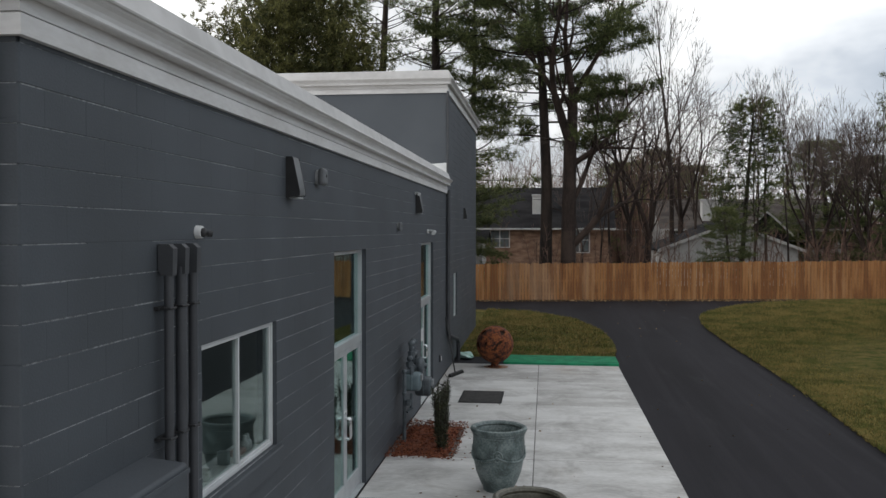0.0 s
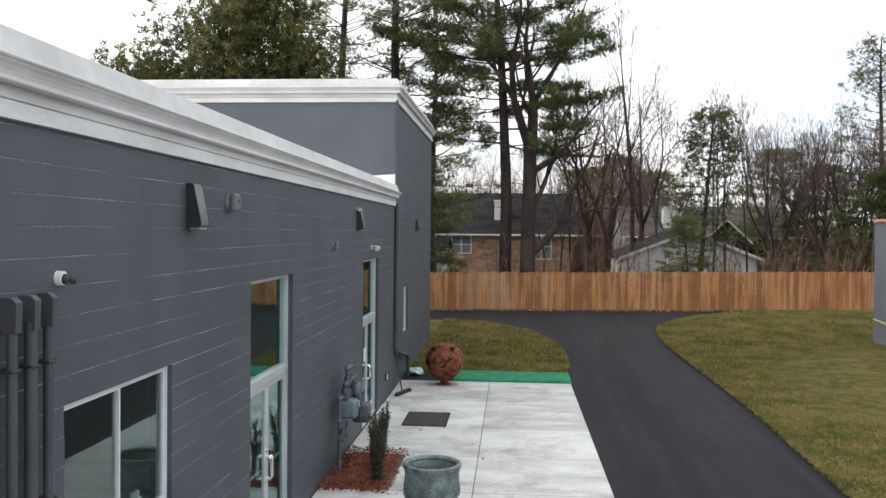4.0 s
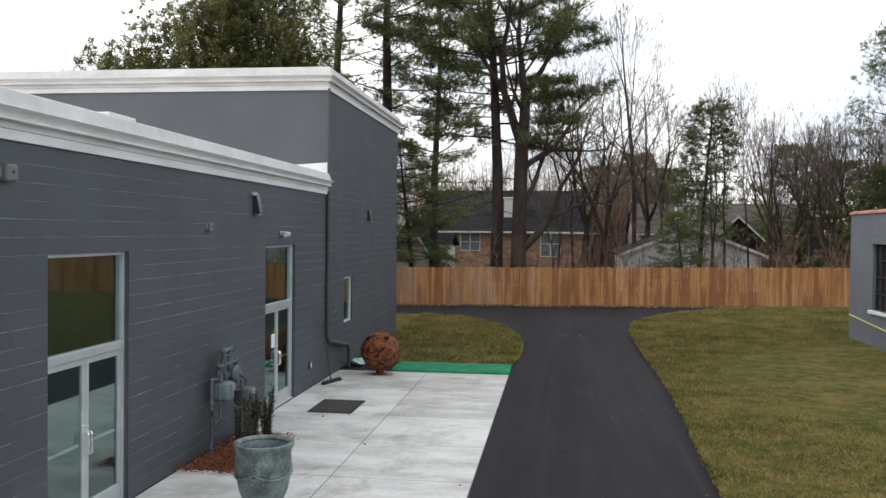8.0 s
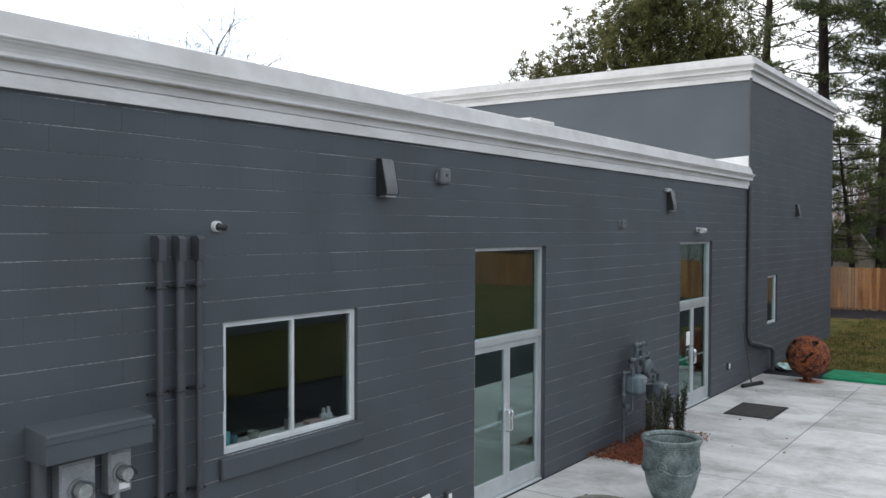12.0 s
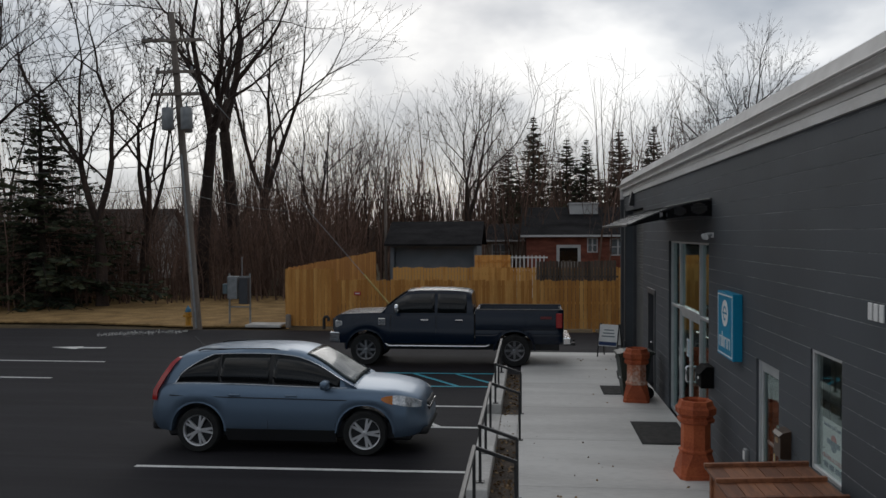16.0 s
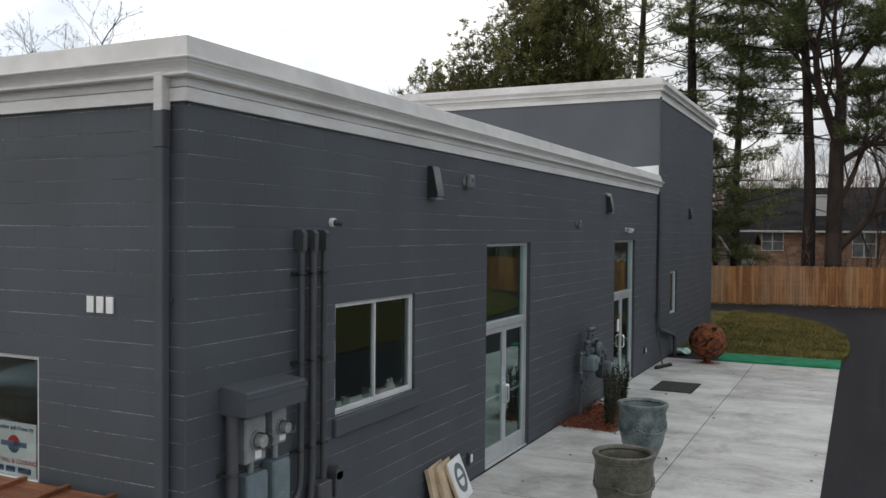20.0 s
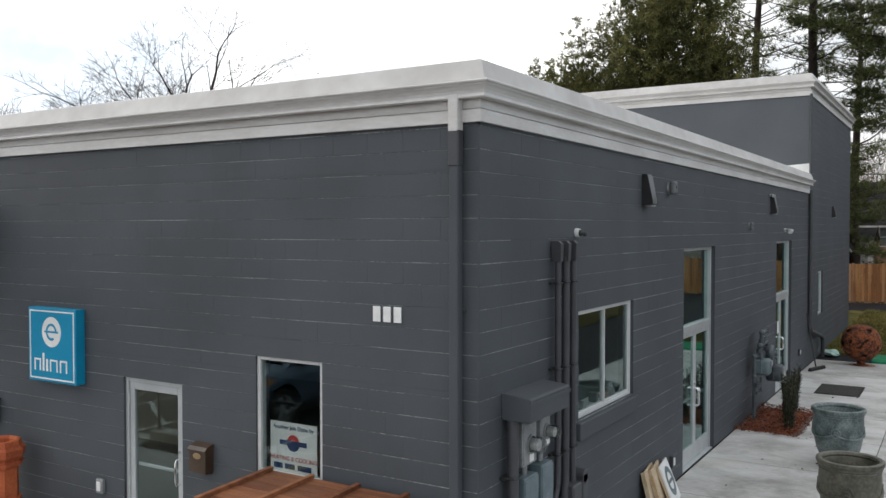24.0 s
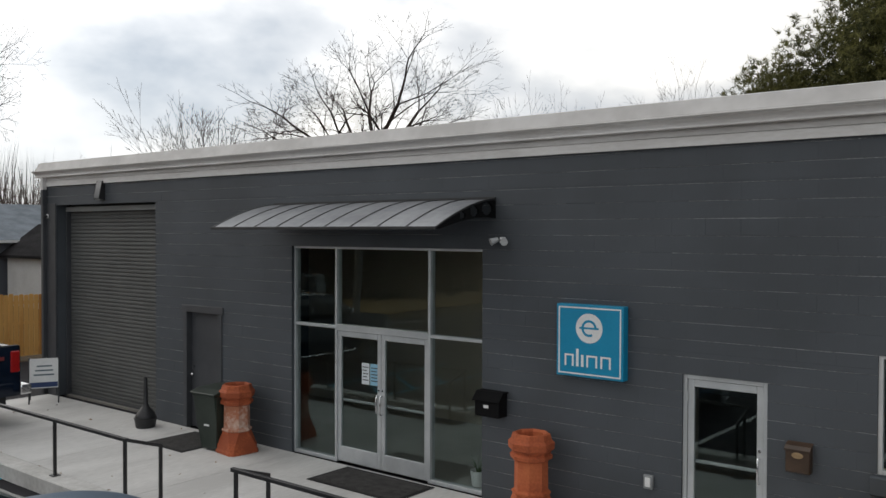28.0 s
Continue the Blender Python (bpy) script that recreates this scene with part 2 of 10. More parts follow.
M_GRASS = mat("winter_lawn", (0.034, 0.040, 0.011), (0.130, 0.100, 0.035), rough=0.9, scale=4.0, fine=34, bump=0.9, dist=0.03, fine_amt=0.5, c3=(0.072, 0.068, 0.021), spec=0.05, big=0.5)
stained(M_GRASS, (0.185, 0.140, 0.052), 0.42, 0.47, 0.60, 0.45, (1, 1.5, 1))
stained(M_GRASS, (0.040, 0.058, 0.013), 0.85, 0.48, 0.60, 0.75, (1, 1.3, 1))
stained(M_GRASS, (0.185, 0.140, 0.052), 3.0, 0.46, 0.68, 0.7)
M_DRY = mat("dry_tan_grass", (0.15, 0.095, 0.042), (0.42, 0.275, 0.125), rough=0.95, scale=0.9, fine=9, bump=0.8, dist=0.03, spec=0.1, big=0.6)
M_EARTH = mat("leafy_ground", (0.05, 0.038, 0.024), (0.12, 0.09, 0.05), rough=0.95, scale=0.2, fine=6, bump=0.6, dist=0.04, spec=0.1)
M_BLACK = mat("black_metal", (0.012, 0.012, 0.013), (0.025, 0.025, 0.026), rough=0.45, scale=5, fine=90, bump=0.05, dist=0.002)
M_RUBBER = mat("black_rubber", (0.009, 0.009, 0.009), (0.018, 0.018, 0.017), rough=0.9, scale=6, fine=80, bump=0.4, dist=0.004)
M_WHITE = mat("white_paint", (0.68, 0.68, 0.67), (0.80, 0.80, 0.79), rough=0.6, scale=3, fine=30, bump=0.1, dist=0.003)
M_INT_WALL = mat("interior_plaster", (0.26, 0.265, 0.26), (0.32, 0.325, 0.32), rough=0.8, scale=1, fine=20, bump=0.05)
M_INT_FLOOR = mat("interior_floor", (0.20, 0.19, 0.17), (0.28, 0.265, 0.24), rough=0.4, scale=1, fine=20, bump=0.05)


# ---- mesh helpers ----
def B():
    return bmesh.new()


def box(bm, a, b, bev=0.0, seg=1):
    x0, y0, z0 = a
    x1, y1, z1 = b
    v = [bm.verts.new(c) for c in ((x0, y0, z0), (x1, y0, z0), (x1, y1, z0), (x0, y1, z0), (x0, y0, z1), (x1, y0, z1), (x1, y1, z1), (x0, y1, z1))]
    fs = [bm.faces.new([v[i] for i in q]) for q in ((3, 2, 1, 0), (4, 5, 6, 7), (0, 1, 5, 4), (1, 2, 6, 5), (2, 3, 7, 6), (3, 0, 4, 7))]
    if bev:
        bmesh.ops.bevel(bm, geom=list({ed for f in fs for ed in f.edges}), offset=bev, segments=seg, profile=0.5, affect="EDGES")
    return bm


def ring_faces(bm, rings, closed=True, cap=True):
    vs = [[bm.verts.new(c) for c in r] for r in rings]
    n = len(rings[0])
    for i in range(len(vs) - 1):
        for j in range(n if closed else n - 1):
            k = (j + 1) % n
            bm.faces.new((vs[i][j], vs[i][k], vs[i + 1][k], vs[i + 1][j]))
    if cap and closed:
        bm.faces.new(vs[0][::-1])
        bm.faces.new(vs[-1])
    return vs


def cyl(bm, p, q, r0, r1=None, n=12, cap=True):
    p, q = Vector(p), Vector(q)
    r1 = r0 if r1 is None else r1
    m = (q - p).to_track_quat("Z", "Y").to_matrix()
    rings = []
    for c, r in ((p, r0), (q, r1)):
        rings.append([c + m @ Vector((r * math.cos(2 * math.pi * i / n), r * math.sin(2 * math.pi * i / n), 0)) for i in range(n)])
    ring_faces(bm, rings, cap=cap)
    return bm


def tube(bm, pts, rad, n=8, cap=True):
    """A tube along points; rad is one radius or one for each point."""
    pts = [Vector(p) for p in pts]
    rads = rad if isinstance(rad, (list, tuple)) else [rad] * len(pts)
    rings = []
    prev = None
    for i, p in enumerate(pts):
        d = (pts[min(i + 1, len(pts) - 1)] - pts[max(i - 1, 0)]).normalized()
        if prev is None:
            up = Vector((0, 0, 1)) if abs(d.z) < 0.9 else Vector((1, 0, 0))
            prev = d.cross(up).normalized()
        s = (prev - d * prev.dot(d)).normalized()
        prev = s
        t = d.cross(s)
        rings.append([p + (s * math.cos(2 * math.pi * j / n) + t * math.sin(2 * math.pi * j / n)) * rads[i] for j in range(n)])
    ring_faces(bm, rings, cap=cap)
    return bm


def lathe(bm, prof, n=24, c=(0, 0, 0), twist=0.0, cap=True):
    rings = [[(c[0] + r * math.cos(2 * math.pi * j / n + twist), c[1] + r * math.sin(2 * math.pi * j / n + twist), c[2] + z) for j in range(n)] for r, z in prof]
    ring_faces(bm, rings, cap=cap)
    return bm


def extrude_x(bm, poly, x0, x1):
    """A solid along x from an outline of (y, z)."""
    return ring_faces(bm, [[(x0, y, z) for y, z in poly], [(x1, y, z) for y, z in poly]])


def finish(bm, name, smooth=False):
    bmesh.ops.recalc_face_normals(bm, faces=bm.faces)
    me = bpy.data.meshes.new(name)
    bm.to_mesh(me)
    bm.free()
    if smooth:
        me.shade_smooth()
        me.set_sharp_from_angle(angle=radians(38))
    return me


def part(name, bm, material, parent=None, label="", smooth=False, at=None):
    me = finish(bm, name, smooth)
    me.materials.append(material)
    ob = new(name, me)
    if parent:
        ob.parent = parent
    if at is not None:
        ob.matrix_basis = at
    if label:
        ob["label"] = label
    return ob


def thing(name, label, category, m=None, group="", kind=""):
    ob = new(name)
    ob.empty_display_size = 0.2
    if m is not None:
        ob.matrix_basis = m
    return tagged(ob, label, category, group, kind)


def piece(name, me, parent, loc, rz=0.0):
    ob = new(name, me)
    ob.parent = parent
    ob.location = loc
    ob.rotation_euler = (0, 0, rz)
    return ob


def letters(name, body, size, material, parent, m, label="", extrude=0.002, align="CENTER"):
    cu = bpy.data.curves.new(name, "FONT")
    cu.body, cu.size, cu.align_x, cu.align_y, cu.extrude = body, size, align, "CENTER", extrude
    tmp = bpy.data.objects.new(name, cu)
    scene.collection.objects.link(tmp)
    me = bpy.data.meshes.new_from_object(tmp.evaluated_get(bpy.context.evaluated_depsgraph_get()))
    bpy.data.objects.remove(tmp)
    me.materials.clear()
    me.materials.append(material)
    ob = new(name, me)
    ob.parent = parent
    ob.matrix_basis = m
    if label:
        ob["label"] = label
    return ob


# ---- plan ----
XS, YF, XW = -2.60, 4.00, -22.50
YH, YN = 22.43, 32.0
COURSE = 0.2018
EAVE, EAVE_H = 4.62, 7.31


def front(x, z=0.0, out=0.0):
    return pose(x, YF - out, z)


def side(y, z=0.0, out=0.0):
    return pose(XS + out, y, z, 0, 0, 90)


def ground_h(x, y):
    k = min(max((y - 24.0) / 19.0, 0.0), 1.0)
    k = k * k * (3 - 2 * k)
    return k * (0.14 + 0.014 * min(max(x + 4.0, 0.0), 24.0))


# ---- ground, roads, paving ----
def sheet(name, poly_fn, xs, ys, lift, material, label, category, kind="structure"):
    """A ground sheet over a grid, kept where poly_fn says so, lying on ground_h."""
    bm = B()
    vs = {}
    for i, x in enumerate(xs):
        for j, y in enumerate(ys):
            vs[i, j] = bm.verts.new((x, y, ground_h(x, y) + lift))
    for i in range(len(xs) - 1):
        for j in range(len(ys) - 1):
            if poly_fn is None or poly_fn((xs[i] + xs[i + 1]) / 2, (ys[j] + ys[j + 1]) / 2):
                bm.faces.new((vs[i, j], vs[i + 1, j], vs[i + 1, j + 1], vs[i, j + 1]))
    return tagged(part(name, bm, material), label, category, kind=kind)


def grid(a, b, n):
    return [a + (b - a) * i / n for i in range(n + 1)]


sheet("ground", None, [-900, -300, -120] + grid(-60, 60, 40) + [120, 300, 900], [-900, -300, -120] + grid(-60, 60, 40) + [120, 300, 900], -0.09, M_EARTH,
      "leaf-strewn brown earth reaching out to the woods", "ground")


def spline(pts, n=8):
    """Points of a smooth line through pts."""
    out = []
    p = [pts[0]] + list(pts) + [pts[-1]]
    for i in range(1, len(p) - 2):
        for k in range(n):
            t = k / n
            out.append(tuple(0.5 * (2 * b + (c - a) * t + (2 * a - 5 * b + 4 * c - d) * t * t + (3 * b - a - 3 * c + d) * t ** 3) for a, b, c, d in zip(p[i - 1], p[i], p[i + 1], p[i + 2])))
    out.append(tuple(pts[-1]))
    return out


def ragged(pts, amount, step=0.12):
    """The same line cut into short steps that waver a little, as a worn edge does."""
    out = []
    for (x0, y0), (x1, y1) in zip(pts, pts[1:]):
        n = max(1, int(math.hypot(x1 - x0, y1 - y0) / step))
        for k in range(n):
            t = k / n
            x, y = x0 + (x1 - x0) * t, y0 + (y1 - y0) * t
            w = amount * noise.noise(Vector((x * 2.3, y * 2.3, 0))) + amount * 0.7 * noise.noise(Vector((x * 9, y * 9, 3)))
            d = math.hypot(x1 - x0, y1 - y0) or 1
            out.append((x - (y1 - y0) / d * w, y + (x1 - x0) / d * w))
    out.append(pts[-1])
    return out


def flat_poly(name, outline, lift, thick, material, label, category, parent=None, kind="structure"):
    """A thin slab with the given plan outline, following ground_h at its rim and inside."""
    bm = B()
    top = [bm.verts.new((x, y, ground_h(x, y) + lift)) for x, y in outline]
    low = [bm.verts.new((x, y, ground_h(x, y) + lift - thick)) for x, y in outline]
    f = bm.faces.new(top)
    for i in range(len(top)):
        k = (i + 1) % len(top)
        bm.faces.new((top[i], low[i], low[k], top[k]))
    bmesh.ops.triangulate(bm, faces=[f])
    return tagged(part(name, bm, material, parent), label, category, kind=kind)


sheet("road", lambda x, y: y < 43.05, grid(-27.6, 34, 40), grid(-34, 43.0, 60), -0.03, M_ASPH, "smooth black fresh asphalt of the driveway and parking lot", "road")

# lawn east of the drive, and the strip beside the tall block
EDGE_E = spline([(5.35, -6), (5.45, 4), (5.6, 13.7), (5.93, 22.2), (5.9, 29.5), (6.0, 33.6), (6.75, 36.9), (9.2, 40.2), (11.7, 41.4), (15.9, 42.4), (24, 42.6)])
flat_poly("lawn", ragged(EDGE_E, 0.07) + [(33, 42.6), (33, -6)], 0.035, 0.06, M_GRASS, "patchy green and straw-coloured winter lawn beside the driveway", "lawn")
EDGE_W = spline([(2.0, 25.2), (2.2, 28.1), (1.95, 31.3), (1.1, 34.6), (-0.7, 37.2), (-3.9, 38.3), (-9, 38.6), (-26, 38.6)])
flat_poly("lawn", ragged(EDGE_W, 0.07) + [(-26, 32.2), (XS, 32.2), (XS, 25.2)], 0.04, 0.07, M_GRASS, "patchy winter lawn strip along the tall grey block", "lawn")
flat_poly("lawn", ragged([(-28.6, -8.3), (-28.4, -12), (-29.5, -17), (-29.5, -40)], 0.15) + [(-44, -40), (-44, -8.3)], 0.03, 0.06, M_DRY, "dry tan grass verge past the parking lot", "lawn")

# concrete patio of slabs along the east wall, walk along the front
patio = thing("patio", "pale broom-finished concrete patio of large slabs with stains", "patio", kind="structure")
PY = [0.9, 3.3, 5.2, 7.35, 9.5, 11.6, 13.87, 16.0, 18.25, 21.1, 23.72]
PX = [XS + 0.01, -0.18, 1.99]
bed = B()
box(bed, (XS + 0.01, 0.95, -0.05), (1.98, 23.7, -0.006))
part("joint_bed", bed, mat("patio_joint", (0.07, 0.065, 0.06), (0.14, 0.13, 0.12), rough=0.9), patio)
for i in range(2):
    for j in range(len(PY) - 1):
        rects = [(PX[i], PY[j], PX[i + 1], PY[j + 1])]
        if i == 0 and j == 6:
            rects = [(-1.5, PY[6], PX[1], PY[7])]
        for x0, y0, x1, y1 in rects:
            s = B()
            box(s, (x0 + 0.007, y0 + 0.012, -0.045), (x1 - 0.007, y1 - 0.012, 0.0), 0.006)
            part("slab", s, M_CONC, patio)
walkway = thing("walkway", "pale concrete walkway in front of the storefront", "walkway", kind="structure")
xs_ = [XS, -5.6, -8.4, -11.2, -14.0, -16.8, -19.6, -22.2]
for x1, x0 in zip(xs_, xs_[1:]):
    s = B()
    box(s, (x0 + 0.004, 0.94, -0.05), (x1 - 0.004, YF, 0.002), 0.006)
    part("slab", s, M_WALK, walkway)


# ---- building shell ----
def free_spans(a, b, z0, z1, holes):
    spans = [(a, b)]
    for h0, h1, hz0, hz1 in holes:
        if hz0 < z1 - 0.03 and hz1 > z0 + 0.03:
            nxt = []
            for s, e_ in spans:
                if h1 <= s or h0 >= e_:
                    nxt.append((s, e_))
                else:
                    if h0 - s > 0.005:
                        nxt.append((s, h0))
                    if e_ - h1 > 0.005:
                        nxt.append((h1, e_))
            spans = nxt
    return spans


def shell(name, length, height, holes, thick, material, label, m, u0=0.0):
    """A wall with real openings, in its own frame: u along x, thickness along +y."""
    bm = B()
    us = sorted({u0, length} | {h for q in holes for h in q[:2]})
    zs = sorted({0.0, height} | {h for q in holes for h in q[2:]})
    solid = {}
    for i in range(len(us) - 1):
        for j in range(len(zs) - 1):
            cu, cz = (us[i] + us[i + 1]) / 2, (zs[j] + zs[j + 1]) / 2
            solid[i, j] = not any(h[0] < cu < h[1] and h[2] < cz < h[3] for h in holes)
    vs = {}

    def v(i, j, k):
        if (i, j, k) not in vs:
            vs[i, j, k] = bm.verts.new((us[i], (0.0048, thick)[k], zs[j]))
        return vs[i, j, k]
    for (i, j), s in solid.items():
        if not s:
            continue
        bm.faces.new((v(i, j, 0), v(i + 1, j, 0), v(i + 1, j + 1, 0), v(i, j + 1, 0)))
        bm.faces.new((v(i, j, 1), v(i, j + 1, 1), v(i + 1, j + 1, 1), v(i + 1, j, 1)))
        for di, dj, a, b in ((-1, 0, (0, 0), (0, 1)), (1, 0, (1, 0), (1, 1)), (0, -1, (0, 0), (1, 0)), (0, 1, (0, 1), (1, 1))):
            if not solid.get((i + di, j + dj), False):
                p, q = (i + a[0], j + a[1]), (i + b[0], j + b[1])
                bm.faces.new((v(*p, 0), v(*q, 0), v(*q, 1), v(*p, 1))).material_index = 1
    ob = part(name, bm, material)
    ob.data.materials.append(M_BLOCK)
    ob.matrix_basis = m
    return tagged(ob, label, "wall", kind="structure")


def block_rings(p, q, za, zb, dy, ct):
    """Corner rings of one block face: back, arris, face; above it the bed joint, coloured as if lit, shows by ct."""
    g = (0.0, 0.0, 0.0, 0.0003)[LEDGE.index(ct)]
    p, q = p + g, q - g
    k = g
    return [[(p, 0.012, za), (q, 0.012, za), (q, 0.012, zb - ct), (p, 0.012, zb - ct)],
            [(p, 0.002 + dy, za), (q, 0.002 + dy, za), (q, 0.002 + dy, zb - ct), (p, 0.002 + dy, zb - ct)],
            [(p + k, dy, za + 0.0015), (q - k, dy, za + 0.0015), (q - k, dy, zb - 0.0015 - ct), (p + k, dy, zb - 0.0015 - ct)]]


LEDGE = (0.0, 0.0038, 0.0065, 0.009)


def ledge_kind(u, r):
    """How much of the light-coloured bed joint shows along a course: long stretches, some with none."""
    v = noise.noise(Vector((u * 0.55, r * 7.3, 2.0))) + 0.45 * noise.noise(Vector((u * 1.9, r * 3.1, 9.0)))
    return 0 if v < -0.55 else 1 if v < -0.2 else 2 if v < 0.25 else 3


def block_mesh(w, h, kind):
    bm = B()
    vs = ring_faces(bm, block_rings(0.0, w, 0.0, h, 0.0, LEDGE[kind]), cap=False)
    bm.faces.new(vs[-1])
    me = finish(bm, "block")
    me.materials.append(M_BLOCK)
    return me


BLOCKS = {}


def lay_blocks(wall, a, b, height, holes, near, rng, z_from=0.0):
    """Courses of blocks on a shell: those in the stretch `near` as pieces, the rest joined."""
    n_rows = math.ceil(height / COURSE - 0.02)
    verts, faces = [], []
    for r in range(n_rows):
        z0, z1 = r * COURSE, min((r + 1) * COURSE, height)
        if z1 <= z_from:
            continue
        cuts = sorted({z0, z1} | {z for h in holes for z in h[2:] if z0 + 0.02 < z < z1 - 0.02})
        for za, zb in zip(cuts, cuts[1:]):
            for s, e_ in free_spans(a, b, za, zb, holes):
                u = s - ((s - a + (0.2032 if r % 2 else 0.0)) % 0.4064)
                while u < e_ - 0.01:
                    p, q = max(u, s), min(u + 0.4064, e_)
                    u += 0.4064
                    if q - p < 0.03:
                        continue
                    w, h = round(q - p, 3), round(zb - za, 4)
                    kd = ledge_kind(p, r) if zb == z1 else 0
                    if near[0] <= p <= near[1] and near[2] <= za <= near[3]:
                        if (w, h, kd) not in BLOCKS:
                            BLOCKS[w, h, kd] = block_mesh(w, h, kd)
                        piece("block", BLOCKS[w, h, kd], wall, (p, rng.uniform(-0.0002, 0.0002), za))
                    else:
                        k = len(verts)
                        for ring in block_rings(p, q, za, zb, rng.uniform(-0.0002, 0.0002), LEDGE[kd]):
                            verts += ring
                        for t in (0, 4):
                            for j in range(4):
                                n = (j + 1) % 4
                                faces.append((k + t + j, k + t + n, k + t + 4 + n, k + t + 4 + j))
                        faces.append((k + 8, k + 9, k + 10, k + 11))
    me = bpy.data.meshes.new("blockwork")
    me.from_pydata(verts, [], faces)
    me.materials.append(M_BLOCK)
    ob = new("blockwork", me)
    ob.parent = wall
    tagged(ob, kind="stuff")
    return ob


D1, D2 = (10.37, 12.25), (17.80, 19.75)
W1, W2 = (6.26, 8.08, 1.615, 2.835), (24.22, 25.20, 1.20, 2.47)
SF = (-14.10, -10.20, 3.435)
FD = (-7.32, -6.34, 2.015)
FW = (-5.24, -4.36, 1.205, 2.43)
GAR = (-21.84, -18.03, 4.26)
SD = (-17.11, -15.95, 2.28)
HOLES_E = [(D1[0] - YF, D1[1] - YF, 0.0, 3.44), (D2[0] - YF, D2[1] - YF, 0.0, 3.44), (W1[0] - YF, W1[1] - YF, W1[2], W1[3]), (W2[0] - YF, W2[1] - YF, W2[2], W2[3])]
HOLES_S = [(SF[0] - XW, SF[1] - XW, 0.0, SF[2]), (FD[0] - XW, FD[1] - XW, 0.0, FD[2]), (FW[0] - XW, FW[1] - XW, FW[2], FW[3]),
           (GAR[0] - XW, GAR[1] - XW, 0.0, GAR[2]), (SD[0] - XW, SD[1] - XW, 0.0, SD[2])]
wall_east = shell("wall_east", YH - YF, 4.95, HOLES_E[:3], 0.2, M_JOINT_LIT, "dark grey painted concrete block wall, its thin bed joints coloured pale as if skylit", side(YF), 0.016)
wall_tall_east = shell("wall_tall_east", YN - YF, 7.7, [HOLES_E[3]], 0.2, M_JOINT_LIT, "dark grey painted concrete block wall of the tall block", side(YF), YH - YF + 0.004)
wall_south = shell("wall_south", XS - XW - 0.016, 4.95, HOLES_S, 0.2, M_JOINT_LIT, "dark grey painted concrete block front wall of the shop", front(XW))
bm = B()
box(bm, (XW, YH, 4.5), (XS - 0.2, YH + 0.2, 7.7))
box(bm, (XS - 0.2, YH, 4.5), (XS - 0.001, YH + 0.0035, 7.7))
wall_tall_south = tagged(part("wall_tall_south", bm, M_STUCCO), "smooth grey stucco wall of the tall block above the low roof", "wall", kind="structure")
for nm, a_, b_ in (("wall_west", (XW, YF, 0), (XW + 0.2, YN, 4.95)), ("wall_north", (XW, YN - 0.2, 0), (XS - 0.2, YN, 7.7)), ("wall_tall_west", (XW, YH, 4.95), (XW + 0.2, YN, 7.7)),
                   ("wall_inner", (XW + 0.2, YH, 0), (XS - 0.2, YH + 0.2, 4.5)), ("wall_partition", (XW + 0.2, 13.5, 0), (XS - 0.2, 13.6, 4.5))):
    bm = B()
    box(bm, a_, b_)
    tagged(part(nm, bm, M_STUCCO if "inner" not in nm and "part" not in nm else M_INT_WALL), "plain grey wall that closes the building", "wall", kind="structure")
for nm, a_, b_, mm, lb in (("floor", (XW + 0.2, YF + 0.2, -0.05), (XS - 0.2, YH, 0.01), M_INT_FLOOR, "dull dark shop floor behind the glass"), ("ceiling", (XW + 0.2, YF + 0.2, 4.1), (XS - 0.2, YH, 4.2), M_INT_WALL, "plain pale ceiling over the shop"),
                           ("floor_tall", (XW + 0.2, YH + 0.2, -0.05), (XS - 0.2, YN - 0.2, 0.01), M_INT_FLOOR, "dull dark floor of the tall block"),
                           ("roof", (XW + 0.1, YF + 0.1, 4.84), (XS - 0.1, YH, 4.93), M_COPING, "pale flat membrane roof of the low block"), ("roof_tall", (XW + 0.1, YH + 0.1, 7.6), (XS - 0.1, YN, 7.68), M_COPING, "pale flat membrane roof of the tall block")):
    bm = B()
    box(bm, a_, b_)
    tagged(part(nm, bm, mm), lb, nm.split("_")[0], kind="structure")


# ---- eaves: frieze board, crown moulding, sloped coping ----
def run_profile(bm, prof, path):
    """Profile of (out, z) swept along a plan path, mitred; out is to the right of the path's way."""
    rings = []
    for i, (x, y) in enumerate(path):
        dirs = []
        if i > 0:
            dirs.append(Vector((x - path[i - 1][0], y - path[i - 1][1])).normalized())
        if i < len(path) - 1:
            dirs.append(Vector((path[i + 1][0] - x, path[i + 1][1] - y)).normalized())
        nrm = [Vector((d.y, -d.x)) for d in dirs]
        mid = (nrm[0] + nrm[-1]) / 2
        mid = mid / max(mid.length_squared, 1e-6)
        rings.append([(x + mid.x * o, y + mid.y * o, z) for o, z in prof])
    ring_faces(bm, rings)
    return bm


